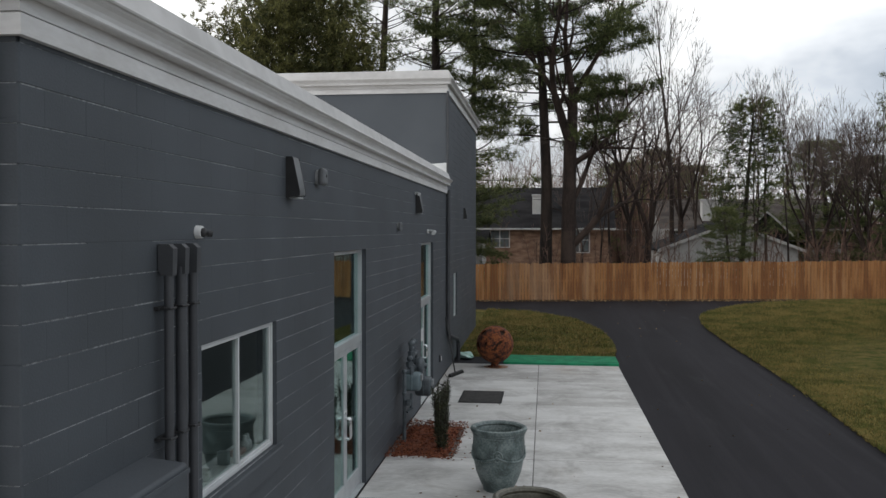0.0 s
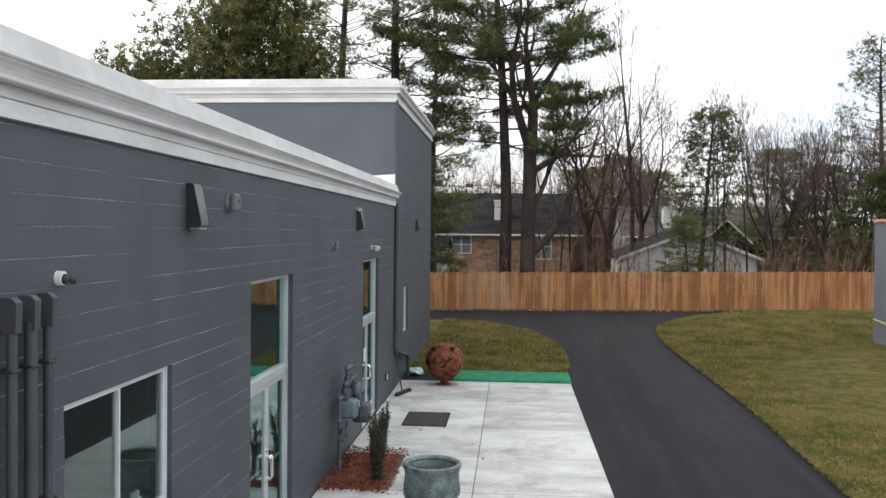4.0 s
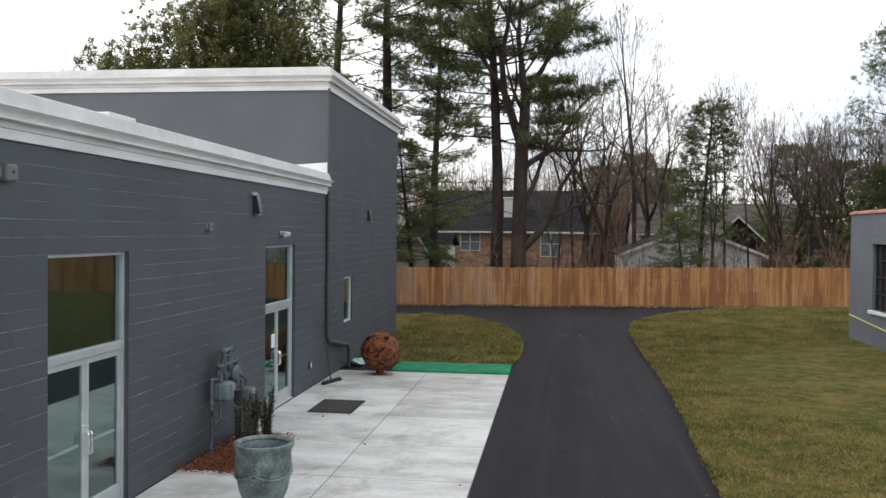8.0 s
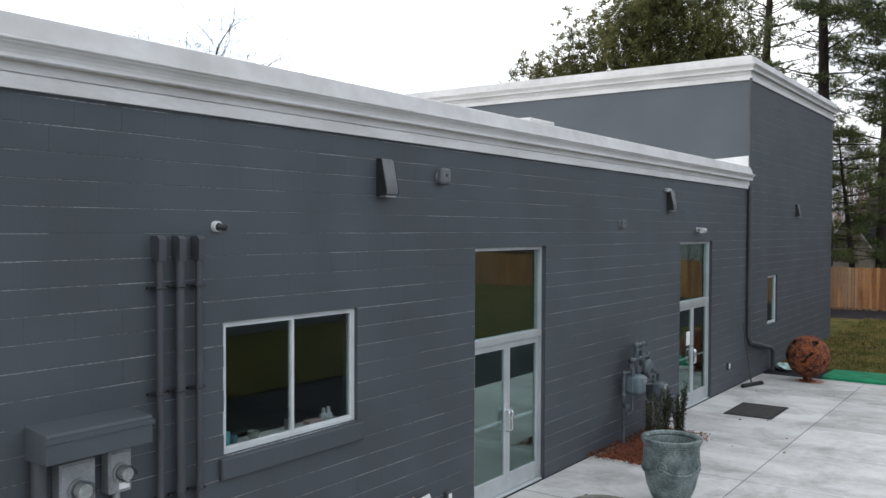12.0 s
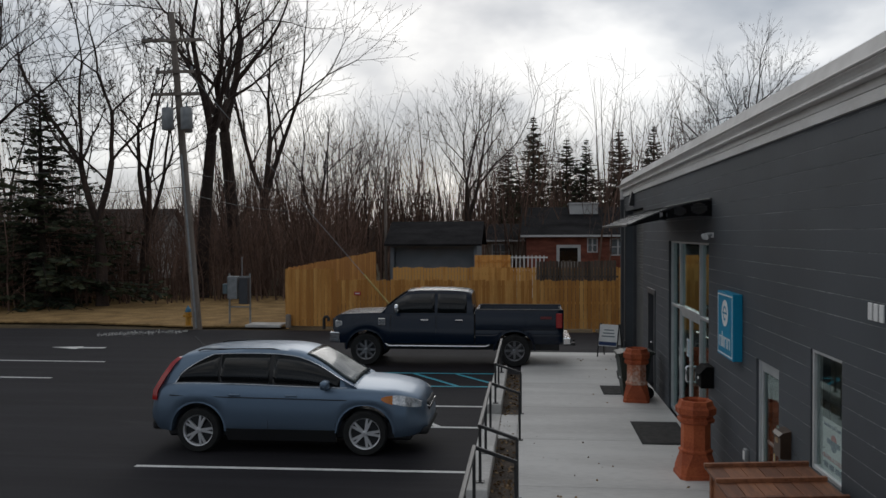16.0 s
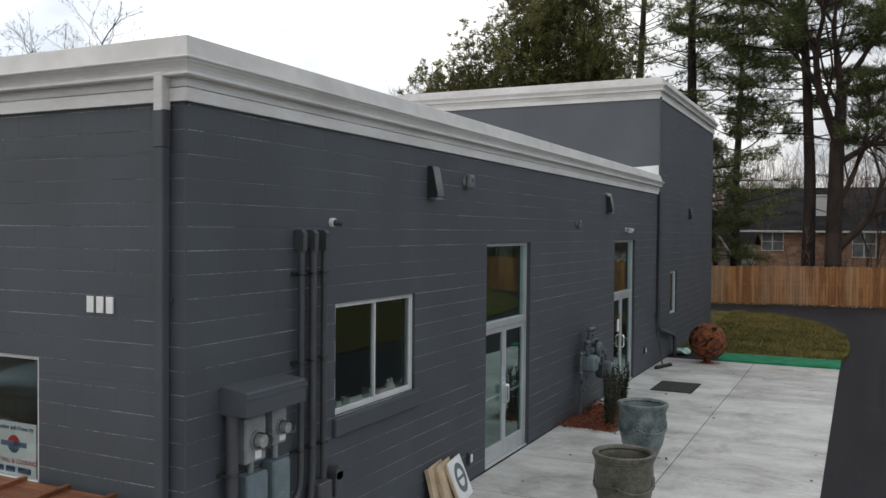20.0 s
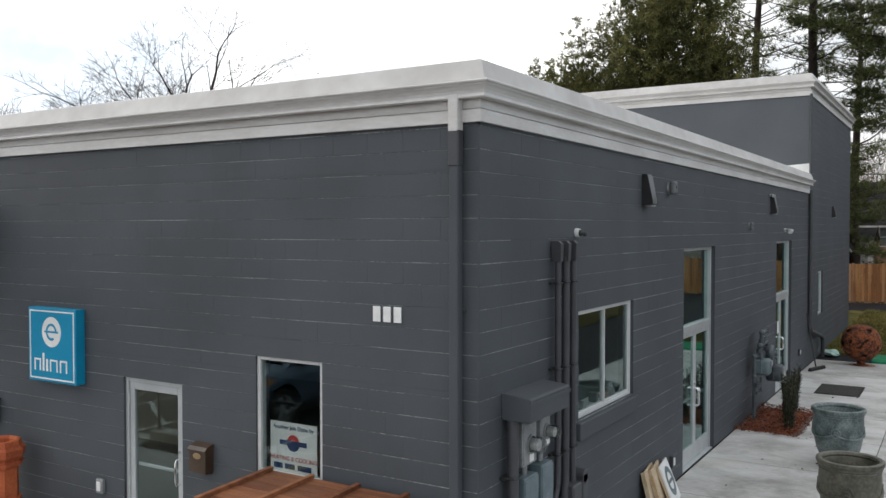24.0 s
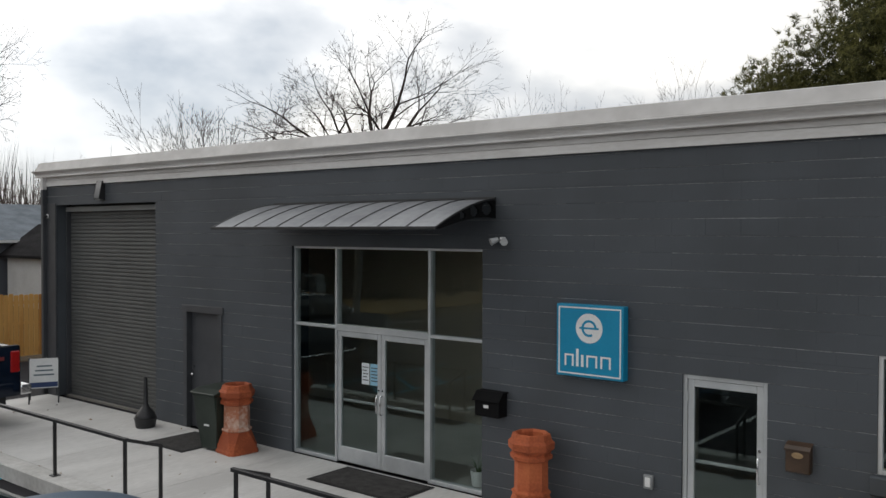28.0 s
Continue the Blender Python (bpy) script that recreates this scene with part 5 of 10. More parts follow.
for px, d, k, rot, s, sx in ((662, 60, 11, 0, 0.95, 1.2), (392, 62, 8, 160, 1.12, 1.2), (345, 68, 9, 10, 0.95, 1.0), (860, 82, 9, 150, 1.34, 1.0), (930, 86, 9, 200, 1.38, 0.9),
                            (1000, 84, 9, 20, 1.36, 1.0), (1180, 80, 9, 270, 1.40, 1.0), (1245, 78, 9, 100, 1.40, 0.9), (1300, 82, 9, 330, 1.45, 1.0), (140, 85, 9, 40, 0.8, 1.2), (210, 88, 9, 200, 0.85, 1.1), (40, 80, 9, 300, 0.7, 1.1)):
    x, y = behind(px, d)
    plant("bare_tree", L_BARE, "tree", BARE[k], x, y, rot, s, "bare trees behind the building", sx=sx)


def thicket(name, label, spots, seed, hmin, hmax, per=7):
    """Undergrowth and far woods: many bare stems with forks, one mesh."""
    rng = random.Random(seed)
    sh = Shape()
    for x, y, hh in spots:
        for k in range(per):
            p = Vector((x + rng.gauss(0, 0.9), y + rng.gauss(0, 0.9), ground_h(x, y) - 0.1))
            h = rng.uniform(hmin, hmax) * hh
            d = Vector((rng.gauss(0, 0.13), rng.gauss(0, 0.13), 1)).normalized()
            n = 4
            for i in range(n):
                q = p + d * h / n
                r = 0.012 * h ** 0.75
                sh.limb(p, q, r * (1 - i / n) + 0.008, r * (1 - (i + 1) / n) + 0.006, 3)
                for b in range(3):
                    bd = (d + rand_dir(rng) * 0.75).normalized()
                    c = p.lerp(q, rng.random())
                    ln = h * rng.uniform(0.10, 0.26)
                    e1 = c + bd * ln
                    sh.limb(c, e1, 0.012, 0.006, 3)
                    for w in range(2):
                        sh.limb(c.lerp(e1, rng.uniform(0.3, 0.9)), e1 + rand_dir(rng) * ln * 0.5, 0.007, 0.004, 3)
                d = (d + rand_dir(rng) * 0.15 + Vector((0, 0, 0.05))).normalized()
                p = q
    ob = new(name, sh.mesh(name, M_BRUSH))
    return tagged(ob, label, "woods", kind="stuff")


rng_t = random.Random(77)
spots = [(north(px, y), y, 1.0) for px, y in [(rng_t.uniform(680, 1640), rng_t.uniform(80, 112)) for i in range(170)] + [(rng_t.uniform(740, 1180), rng_t.uniform(76, 100)) for i in range(90)]]
thicket("far_woods", "far leafless woods, a brown haze of trunks and twigs", spots, 78, 5, 12.5, 5)
spots = [(*west(px, d), 1.0) for px, d in [(rng_t.uniform(-120, 720), rng_t.uniform(47, 60)) for i in range(150)]]
thicket("undergrowth", "dense reddish-brown leafless undergrowth at the wood's edge", spots, 79, 2.0, 6.6, 8)
spots = [(*west(px, d), 1.0) for px, d in [((rng_t.uniform(-120, 230) if rng_t.random() < 0.2 else rng_t.uniform(440, 1350)), rng_t.uniform(58, 100)) for i in range(170)]]
thicket("far_woods", "far leafless woods, a brown haze of trunks and twigs", spots, 80, 6, 14.5, 5)
spots = [(rng_t.uniform(-80, -20), rng_t.uniform(52, 75), 1.0) for i in range(60)]
thicket("far_woods", "far leafless woods behind the building", spots, 81, 6, 10, 5)
spots = [(north(px, y), y, 1.0) for px, y in [(rng_t.uniform(690, 1640), rng_t.uniform(45.5, 56)) for i in range(46)]]
thicket("undergrowth", "low leafless shrubs and saplings behind the back fence", spots, 82, 1.2, 4.0, 5)


# ---- things on and by the east wall ----
M_TERRA = mat("terracotta", (0.29, 0.062, 0.020), (0.50, 0.132, 0.046), rough=0.8, scale=2.5, fine=30, bump=0.3, dist=0.004, c3=(0.42, 0.096, 0.032), rnd=0.2)
M_TERRA_W = mat("bleached_terracotta", (0.40, 0.15, 0.08), (0.58, 0.42, 0.34), rough=0.85, scale=3.5, fine=18, bump=0.3, dist=0.004, fine_amt=0.4)
M_GLAZE = mat("verdigris_glaze", (0.060, 0.080, 0.079), (0.185, 0.222, 0.218), rough=0.42, scale=5.5, fine=34, bump=0.4, dist=0.005, c3=(0.114, 0.146, 0.143), fine_amt=0.35, rnd=0.2)
M_GLAZE_B = mat("brown_glaze", (0.052, 0.050, 0.038), (0.130, 0.124, 0.096), rough=0.45, scale=3.5, fine=26, bump=0.4, dist=0.005, c3=(0.088, 0.084, 0.064), fine_amt=0.35)
M_MULCH = mat("red_mulch", (0.08, 0.020, 0.008), (0.21, 0.062, 0.024), rough=0.95, scale=7, fine=45, bump=1.0, dist=0.03, fine_amt=0.4)
M_CHIP = island(mat("mulch_chip", (0.09, 0.020, 0.008), (0.24, 0.078, 0.032), rough=0.95, scale=9, fine=40, bump=0.3), 0.8)
M_RUST = mat("rusted_steel", (0.030, 0.011, 0.007), (0.25, 0.075, 0.020), rough=0.9, scale=7, fine=26, bump=0.9, dist=0.012, c3=(0.125, 0.034, 0.012), fine_amt=0.5)
M_YEW = island(mat("yew_needles", (0.010, 0.014, 0.006), (0.050, 0.055, 0.020), rough=0.7, scale=6, fine=30, bump=0.0), 0.6)
M_GALV = mat("grey_meter_paint", (0.20, 0.21, 0.215), (0.30, 0.31, 0.315), rough=0.5, scale=5, fine=50, bump=0.1, dist=0.002, metal=0.2)
M_GAS = mat("gas_meter_grey", (0.042, 0.052, 0.060), (0.10, 0.118, 0.130), rough=0.5, scale=6, fine=50, bump=0.15, dist=0.003)
M_TEAL = mat("teal_grey_enamel", (0.095, 0.135, 0.15), (0.14, 0.185, 0.20), rough=0.5, scale=6, fine=50, bump=0.1, dist=0.002)
M_SMOKE = glass_mat("meter_dome", (0.75, 0.77, 0.77), 0.05)
M_BLUE = mat("sign_blue", (0.000, 0.225, 0.40), (0.004, 0.26, 0.45), rough=0.4, scale=2, fine=40, bump=0.02)
M_WOOD = island(mat("stained_cedar_lid", (0.13, 0.045, 0.018), (0.29, 0.115, 0.05), rough=0.6, scale=2.2, fine=24, bump=0.3, dist=0.004, stretch=(0.5, 6, 6), rnd=0.4, c3=(0.21, 0.078, 0.032)), 0.4)
M_PLY = mat("raw_plywood", (0.42, 0.31, 0.19), (0.58, 0.47, 0.33), rough=0.7, scale=4, fine=30, bump=0.15)
M_GREENP = mat("dark_green_plastic", (0.012, 0.020, 0.015), (0.022, 0.032, 0.024), rough=0.5, scale=4, fine=60, bump=0.1, dist=0.002)
M_TURF = mat("green_turf", (0.000, 0.13, 0.055), (0.010, 0.22, 0.10), rough=0.9, scale=3, fine=60, bump=0.6, dist=0.01)
M_BROWN = mat("dark_bronze_paint", (0.045, 0.026, 0.015), (0.075, 0.045, 0.028), rough=0.4, scale=5, fine=50, bump=0.08)


def wall_sconce(m, s=1.0):
    """A tall wedge-shaped wall pack light, dark bronze, with a lens below."""
    t = thing("wall_light", "dark wedge-shaped outdoor wall light on the block wall", "wall light", m, "wedge wall lights")
    prof = [(0, -0.19 * s), (-0.14 * s, -0.17 * s), (-0.145 * s, -0.13 * s), (-0.075 * s, 0.21 * s), (-0.06 * s, 0.225 * s), (0, 0.225 * s)]
    bm = B()
    extrude_x(bm, prof, -0.105 * s, 0.105 * s)
    bmesh.ops.bevel(bm, geom=list(bm.edges), offset=0.008 * s, segments=2, affect="EDGES")
    body = part("housing", bm, mat("lamp_housing_grey", (0.10, 0.105, 0.11), (0.14, 0.145, 0.15), rough=0.5, scale=6), t, smooth=True)
    for sg in (-1, 1):
        bm = B()
        extrude_x(bm, [(a * 1.01, b * 1.0) for a, b in prof], sg * 0.1065 * s - 0.004, sg * 0.1065 * s + 0.004)
        part("side_plate", bm, M_BLACK, t, "black side plate")
    bm = B()
    box(bm, (-0.09 * s, -0.125 * s, -0.197 * s), (0.09 * s, -0.03 * s, -0.182 * s), 0.004)
    part("lens", bm, mat("light_lens", (0.35, 0.36, 0.36), (0.42, 0.43, 0.43), rough=0.3), t)
    bm = B()
    box(bm, (-0.05 * s, -0.01, -0.05 * s), (0.05 * s, 0.012, 0.05 * s), 0.003)
    part("mounting_plate", bm, M_BLACK, t)
    return t


for y_, s_ in ((8.50, 1.0), (17.15, 0.95), (27.15, 0.85)):
    wall_sconce(side(y_, 4.22), s_)
wall_sconce(front(-19.95, 4.50), 0.95)


def round_lamp(m, s, label):
    t = thing("wall_lamp", label, "wall lamp", m)
    bm = B()
    cyl(bm, (0, 0.004, 0), (0, -0.03, 0), 0.075 * s, 0.07 * s, 20)
    part("back_plate", bm, M_GALV, t, smooth=True)
    bm = B()
    box(bm, (-0.085 * s, -0.095 * s, -0.085 * s), (0.085 * s, -0.028, 0.085 * s), 0.030 * s, 3)
    body = part("housing", bm, mat("lamp_housing_grey", (0.10, 0.105, 0.11), (0.14, 0.145, 0.15), rough=0.5, scale=6), t)
    bm = B()
    cyl(bm, (0.0, -0.094 * s, 0.01), (0.0, -0.100 * s, 0.01), 0.018 * s, 0.016 * s, 12)
    part("lens", bm, M_BLACK, body, "small dark lens", True)
    return t


round_lamp(side(9.58, 4.31), 1.15, "round grey wall lamp under the eaves")
round_lamp(side(14.9, 3.77), 0.9, "small round grey wall lamp beside the door")


def flood(m, label, s=1.0, mt=None):
    t = thing("floodlight", label, "floodlight", m)
    bm = B()
    box(bm, (-0.045 * s, -0.035 * s, -0.045 * s), (0.045 * s, 0.003, 0.045 * s), 0.006)
    part("base_box", bm, M_WHITE if mt is None else mt, t)
    for sx in (-1, 1):
        bm = B()
        cyl(bm, (sx * 0.02 * s, -0.03 * s, 0), (sx * 0.06 * s, -0.07 * s, 0), 0.012 * s, n=8)
        arm = part("arm", bm, M_GALV, t, smooth=True)
        bm = B()
        cyl(bm, (sx * 0.05 * s, -0.06 * s, 0.01), (sx * 0.12 * s, -0.15 * s, -0.03 * s), 0.035 * s, 0.055 * s, 16)
        part("lamp_head", bm, mat("lamp_grey", (0.42, 0.43, 0.43), (0.52, 0.53, 0.53), rough=0.4), t, smooth=True)
    return t


flood(side(18.75, 3.68), "small twin-head floodlight above the second door")
flood(side(16.95, 4.44), "tiny twin-head lamp above the wall light", 0.6)
flood(front(-9.86, 3.56), "white twin-head floodlight beside the awning", 0.92)

dome = thing("security_camera", "white dome security camera on the block wall", "camera", side(6.17, 3.69))
bm = B()
cyl(bm, (0, 0.003, 0), (0, -0.045, 0), 0.05, 0.047, 24)
part("base", bm, M_WHITE, dome, smooth=True)
bm = B()
bmesh.ops.create_uvsphere(bm, u_segments=20, v_segments=12, radius=0.036, matrix=pose(0.0, -0.052, -0.005))
part("dome", bm, M_BLACK, dome, "dark camera ball", True)
bm = B()
cyl(bm, (0.02, -0.08, -0.01), (0.035, -0.11, -0.015), 0.028, 0.022, 16)
part("lens", bm, M_BLACK, dome, "dark lens", True)
copy_thing(dome, front(-22.2, 4.0))

# conduits with weather heads
for i, (y_, low) in enumerate(((5.535, 0.9), (5.735, 0.75), (5.935, 1.02))):
    c = thing("conduit", "dark grey painted electrical conduit with a boxy weather head", "conduit", side(y_, 0), "service conduits")
    bm = B()
    if i == 0:
        tube(bm, [(0, -0.07, 3.45), (0, -0.07, 1.25), (-0.01, -0.07, 1.08), (-0.06, -0.07, 0.98), (-0.16, -0.07, 0.93), (-0.28, -0.07, 0.92)], 0.032, 12)
    elif i == 1:
        tube(bm, [(0, -0.07, 3.45), (0, -0.07, 1.15), (-0.015, -0.07, 0.95), (-0.06, -0.07, 0.75), (-0.10, -0.07, 0.4), (-0.10, -0.07, 0.0)], 0.04, 12)
    else:
        tube(bm, [(0, -0.07, 3.45), (0, -0.07, low)], 0.034, 12)
    part("pipe", bm, M_DARK, c, smooth=True)
    bm = B()
    extrude_x(bm, [(-0.112, 3.40), (-0.03, 3.40), (-0.01, 3.44), (-0.01, 3.61), (-0.085, 3.61), (-0.118, 3.58)], -0.034, 0.034)
    part("weather_head", bm, M_DARK, c)
    for zz in (3.18, 2.30, 1.42):
        bm = B()
        box(bm, (-0.085, -0.035, zz - 0.012), (0.085, 0.0, zz + 0.012), 0.003)
        tube(bm, [(-0.05, -0.03, zz), (-0.045, -0.1, zz), (0, -0.115, zz), (0.045, -0.1, zz), (0.05, -0.03, zz)], 0.009, 6)
        part("strap", bm, M_BLACK, c)
jb = thing("junction_box", "dark grey electrical junction box at the conduit's foot", "electrical box", side(5.86, 0.62))
bm = B()
box(bm, (-0.12, -0.16, 0), (0.12, -0.005, 0.42), 0.012)
part("box", bm, M_DARK, jb)
bm = B()
box(bm, (-0.10, -0.166, 0.03), (0.10, -0.158, 0.39), 0.004)
part("cover", bm, M_DARK, jb)
jb2 = thing("junction_box", "small dark grey electrical box on the wall", "electrical box", side(6.18, 0.80))
bm = B()
box(bm, (-0.07, -0.12, 0), (0.07, 0.0, 0.27), 0.01)
part("box", bm, M_DARK, jb2)
bm = B()
cyl(bm, (0, -0.12, 0.25), (0, 0.0, 0.25), 0.075, n=16)
part("cover", bm, M_DARK, jb2, smooth=True)

hood = thing("meter_hood", "dark grey painted timber hood over the electric meters", "hood", side(4.42, 1.98))
bm = B()
extrude_x(bm, [(0.0, 0), (-0.30, 0), (-0.30, 0.205), (-0.285, 0.22), (0.0, 0.25)], 0, 0.88)
bmesh.ops.bevel(bm, geom=list(bm.edges), offset=0.006, segments=1, affect="EDGES")
part("hood_box", bm, M_BLOCK, hood)
bm = B()
box(bm, (-0.015, -0.31, 0.15), (0.895, -0.302, 0.185), 0.002)
part("drip_edge", bm, M_BLOCK, hood)

feed = thing("conduit", "thick dark grey feeder pipe beside the meters", "conduit", side(4.48, 0))
bm = B()
tube(bm, [(0, -0.09, 0.0), (0, -0.09, 1.98)], 0.055, 14)
part("pipe", bm, M_DARK, feed, smooth=True)
for zz in (1.45, 0.6):
    bm = B()
    box(bm, (-0.1, -0.06, zz - 0.015), (0.1, 0.0, zz + 0.015), 0.003)
    tube(bm, [(-0.07, -0.05, zz), (-0.06, -0.13, zz), (0, -0.15, zz), (0.06, -0.13, zz), (0.07, -0.05, zz)], 0.01, 6)
    part("strap", bm, M_BLACK, feed)

for (y_, w_, h_, zt, r_) in ((4.77, 0.29, 0.42, 1.92, 0.080), (5.13, 0.20, 0.34, 1.93, 0.068)):
    t = thing("electric_meter", "grey electric meter in its can with a clear glass dome", "meter", side(y_, zt - h_), "electric meters")
    bm = B()
    box(bm, (-w_ / 2, -0.12, 0), (w_ / 2, -0.002, h_), 0.01)
    part("meter_can", bm, M_GALV, t)
    bm = B()
    box(bm, (-w_ / 2 + 0.01, -0.128, 0.02), (w_ / 2 - 0.01, -0.119, h_ - 0.02), 0.004)
    part("cover", bm, M_GALV, t)
    bm = B()
    cyl(bm, (0, -0.128, h_ * 0.48), (0, -0.15, h_ * 0.48), r_ + 0.012, n=24)
    ringp = part("collar", bm, M_GALV, t, "grey steel ring", True)
    bm = B()
    lathe(bm, [(r_, 0), (r_, 0.09), (r_ * 0.8, 0.12), (0.01, 0.128)], 24)
    bmesh.ops.transform(bm, matrix=pose(0, -0.15, h_ * 0.48, 90), verts=bm.verts)
    dm = part("glass_dome", bm, M_SMOKE, t, "clear glass dome", True)
    dm.visible_shadow = False
    bm = B()
    cyl(bm, (0, -0.15, h_ * 0.48), (0, -0.22, h_ * 0.48), r_ * 0.72, n=20)
    part("dial", bm, mat("meter_dial", (0.35, 0.35, 0.34), (0.5, 0.5, 0.49), rough=0.5, scale=20), t, smooth=True)
    bm = B()
    box(bm, (-0.02, -0.132, 0.03), (0.07, -0.129, 0.11))
    part("sticker", bm, M_WHITE, t, "white label sticker")
    bm = B()
    tube(bm, [(0, -0.06, h_), (0, -0.06, h_ + 0.06)], 0.028, 10)
    part("nipple", bm, M_GALV, t, smooth=True)
    bm = B()
    tube(bm, [(0, -0.06, 0.0), (0, -0.06, -0.14)], 0.03, 10)
    part("conduit_nipple", bm, M_GALV, t, smooth=True)
for y_, z0, z1, w_ in ((4.77, 0.72, 1.40, 0.30), (5.13, 0.75, 1.44, 0.26)):
    t = thing("breaker_box", "teal-grey steel disconnect box under the meter", "electrical box", side(y_, z0), "disconnect boxes")
    bm = B()
    box(bm, (-w_ / 2, -0.14, 0), (w_ / 2, -0.002, z1 - z0), 0.008)
    part("box", bm, M_TEAL, t)
    bm = B()
    box(bm, (-w_ / 2 + 0.006, -0.15, 0.02), (w_ / 2 - 0.006, -0.139, z1 - z0 - 0.02), 0.005)
    dr = part("door", bm, M_TEAL, t)
    bm = B()
    box(bm, (-0.03, -0.162, 0.04), (0.03, -0.148, 0.07), 0.004)
    part("latch", bm, M_CHROME, dr)
    for k in range(2):
        bm = B()
        box(bm, (-0.05, -0.153, (z1 - z0) * 0.55 - k * 0.03), (0.04, -0.1505, (z1 - z0) * 0.55 + 0.012 - k * 0.03))
        part("text_bar", bm, M_GALV, dr)

# leaning timber signs
for k, (y_, lean, out, mt) in enumerate(((8.62, 14, 0.16, M_PLY), (8.80, 17, 0.22, M_PLY), (9.06, 22, 0.30, M_WHITE))):
    t = thing("sign_board", "square plywood sign board leaning on the wall" if k < 2 else "white sign board with a dark round emblem leaning on the wall", "sign", pose(XS + out, y_, 0.0, 0, -lean, 8), "boards leaning on the wall")
    bm = B()
    box(bm, (-0.012, -0.28, 0), (0.012, 0.28, 0.56), 0.003)
    part("board", bm, mt, t)
    for yy in (-0.27, 0.23):
        bm = B()
        box(bm, (-0.05, yy, 0.01), (-0.0125, yy + 0.04, 0.55), 0.003)
        part("batten", bm, M_PLY, t)
    if k == 2:
        bm = B()
        lathe(bm, [(0.12, 0), (0.20, 0), (0.20, 0.003), (0.12, 0.003)], 32, cap=False)
        box(bm, (-0.02, -0.14, 0), (0.02, 0.14, 0.003))
        bmesh.ops.transform(bm, matrix=pose(0.0135, 0.02, 0.29, 0, 90, 0), verts=bm.verts)
        part("emblem", bm, M_TEAL, t, "dark teal ring emblem")

# gas meter set
gas = thing("gas_meter", "grey gas meters and regulator on a pipe manifold by the wall", "gas meter", side(14.70, 0))


def gas_pipe(name, pts, rad):
    bm = B()
    tube(bm, pts, rad, 10)
    ob = part(name, bm, M_GAS, gas, smooth=True)
    for p in pts[1:-1]:
        bm = B()
        bmesh.ops.create_uvsphere(bm, u_segments=10, v_segments=6, radius=rad * 1.45, matrix=pose(*p))
        part("elbow", bm, M_GAS, ob, smooth=True)
    return ob


gas_pipe("riser_pipe", [(0.02, -0.16, 0.0), (0.02, -0.16, 0.86), (0.02, -0.16, 1.24), (0.20, -0.22, 1.24)], 0.032)
gas_pipe("header_pipe", [(0.20, -0.22, 1.24), (0.20, -0.22, 1.44), (0.94, -0.22, 1.44), (0.94, -0.22, 1.16), (1.02, -0.34, 1.16)], 0.036)
gas_pipe("top_pipe", [(0.40, -0.22, 1.40), (0.40, -0.22, 1.68), (0.62, -0.22, 1.68), (0.80, -0.22, 1.68)], 0.040)
gas_pipe("cross_pipe", [(0.40, -0.22, 1.58), (0.62, -0.22, 1.58), (0.62, -0.22, 1.30)], 0.030)
gas_pipe("outlet_pipe", [(0.64, -0.24, 1.20), (0.64, -0.24, 0.96), (0.80, -0.34, 0.96)], 0.032)
gas_pipe("drop_pipe", [(0.16, -0.26, 0.84), (0.16, -0.26, 0.58), (0.06, -0.2, 0.52)], 0.024)
for cx, cz in ((0.20, 1.34), (0.40, 1.50), (0.80, 1.68), (0.94, 1.30), (0.64, 1.08), (0.02, 0.70)):
    bm = B()
    cyl(bm, (cx, -0.22, cz - 0.045), (cx, -0.22, cz + 0.045), 0.062, n=8)
    part("union", bm, M_GAS, gas, smooth=True)
bm = B()
lathe(bm, [(0.02, -0.06), (0.14, -0.05), (0.165, -0.015), (0.165, 0.015), (0.14, 0.05), (0.05, 0.075), (0.04, 0.12)], 24)
bmesh.ops.transform(bm, matrix=pose(0.60, -0.36, 1.26, 90), verts=bm.verts)
part("regulator", bm, M_GAS, gas, "round grey gas regulator", True)
for cx, cz, w_, h_, off, mt in ((0.27, 1.03, 0.29, 0.32, 0.02, M_TEAL), (0.98, 0.82, 0.30, 0.34, -0.08, M_GAS)):
    bm = B()
    box(bm, (cx - w_ / 2, off - 0.44, cz - h_ / 2), (cx + w_ / 2, off - 0.13, cz + h_ / 2), 0.06, 3)
    mb = part("meter_body", bm, mt, gas, "grey cast gas meter body", True)
    bm = B()
    box(bm, (cx - w_ / 2 - 0.012, off - 0.30, cz - h_ / 2 + 0.03), (cx + w_ / 2 + 0.012, off - 0.27, cz + h_ / 2 - 0.03), 0.008)
    part("flange", bm, mt, mb)
    bm = B()
    box(bm, (cx - 0.09, off - 0.465, cz + 0.02), (cx + 0.09, off - 0.435, cz + 0.13), 0.01)
    part("index_dial", bm, M_GALV, mb, "pale index window")
    for dx in (-0.10, 0.10):
        bm = B()
        tube(bm, [(cx + dx, off - 0.28, cz + h_ / 2 - 0.03), (cx + dx, off - 0.28, cz + h_ / 2 + 0.12)], 0.036, 8)
        part("swivel_pipe", bm, M_GAS, mb, smooth=True)

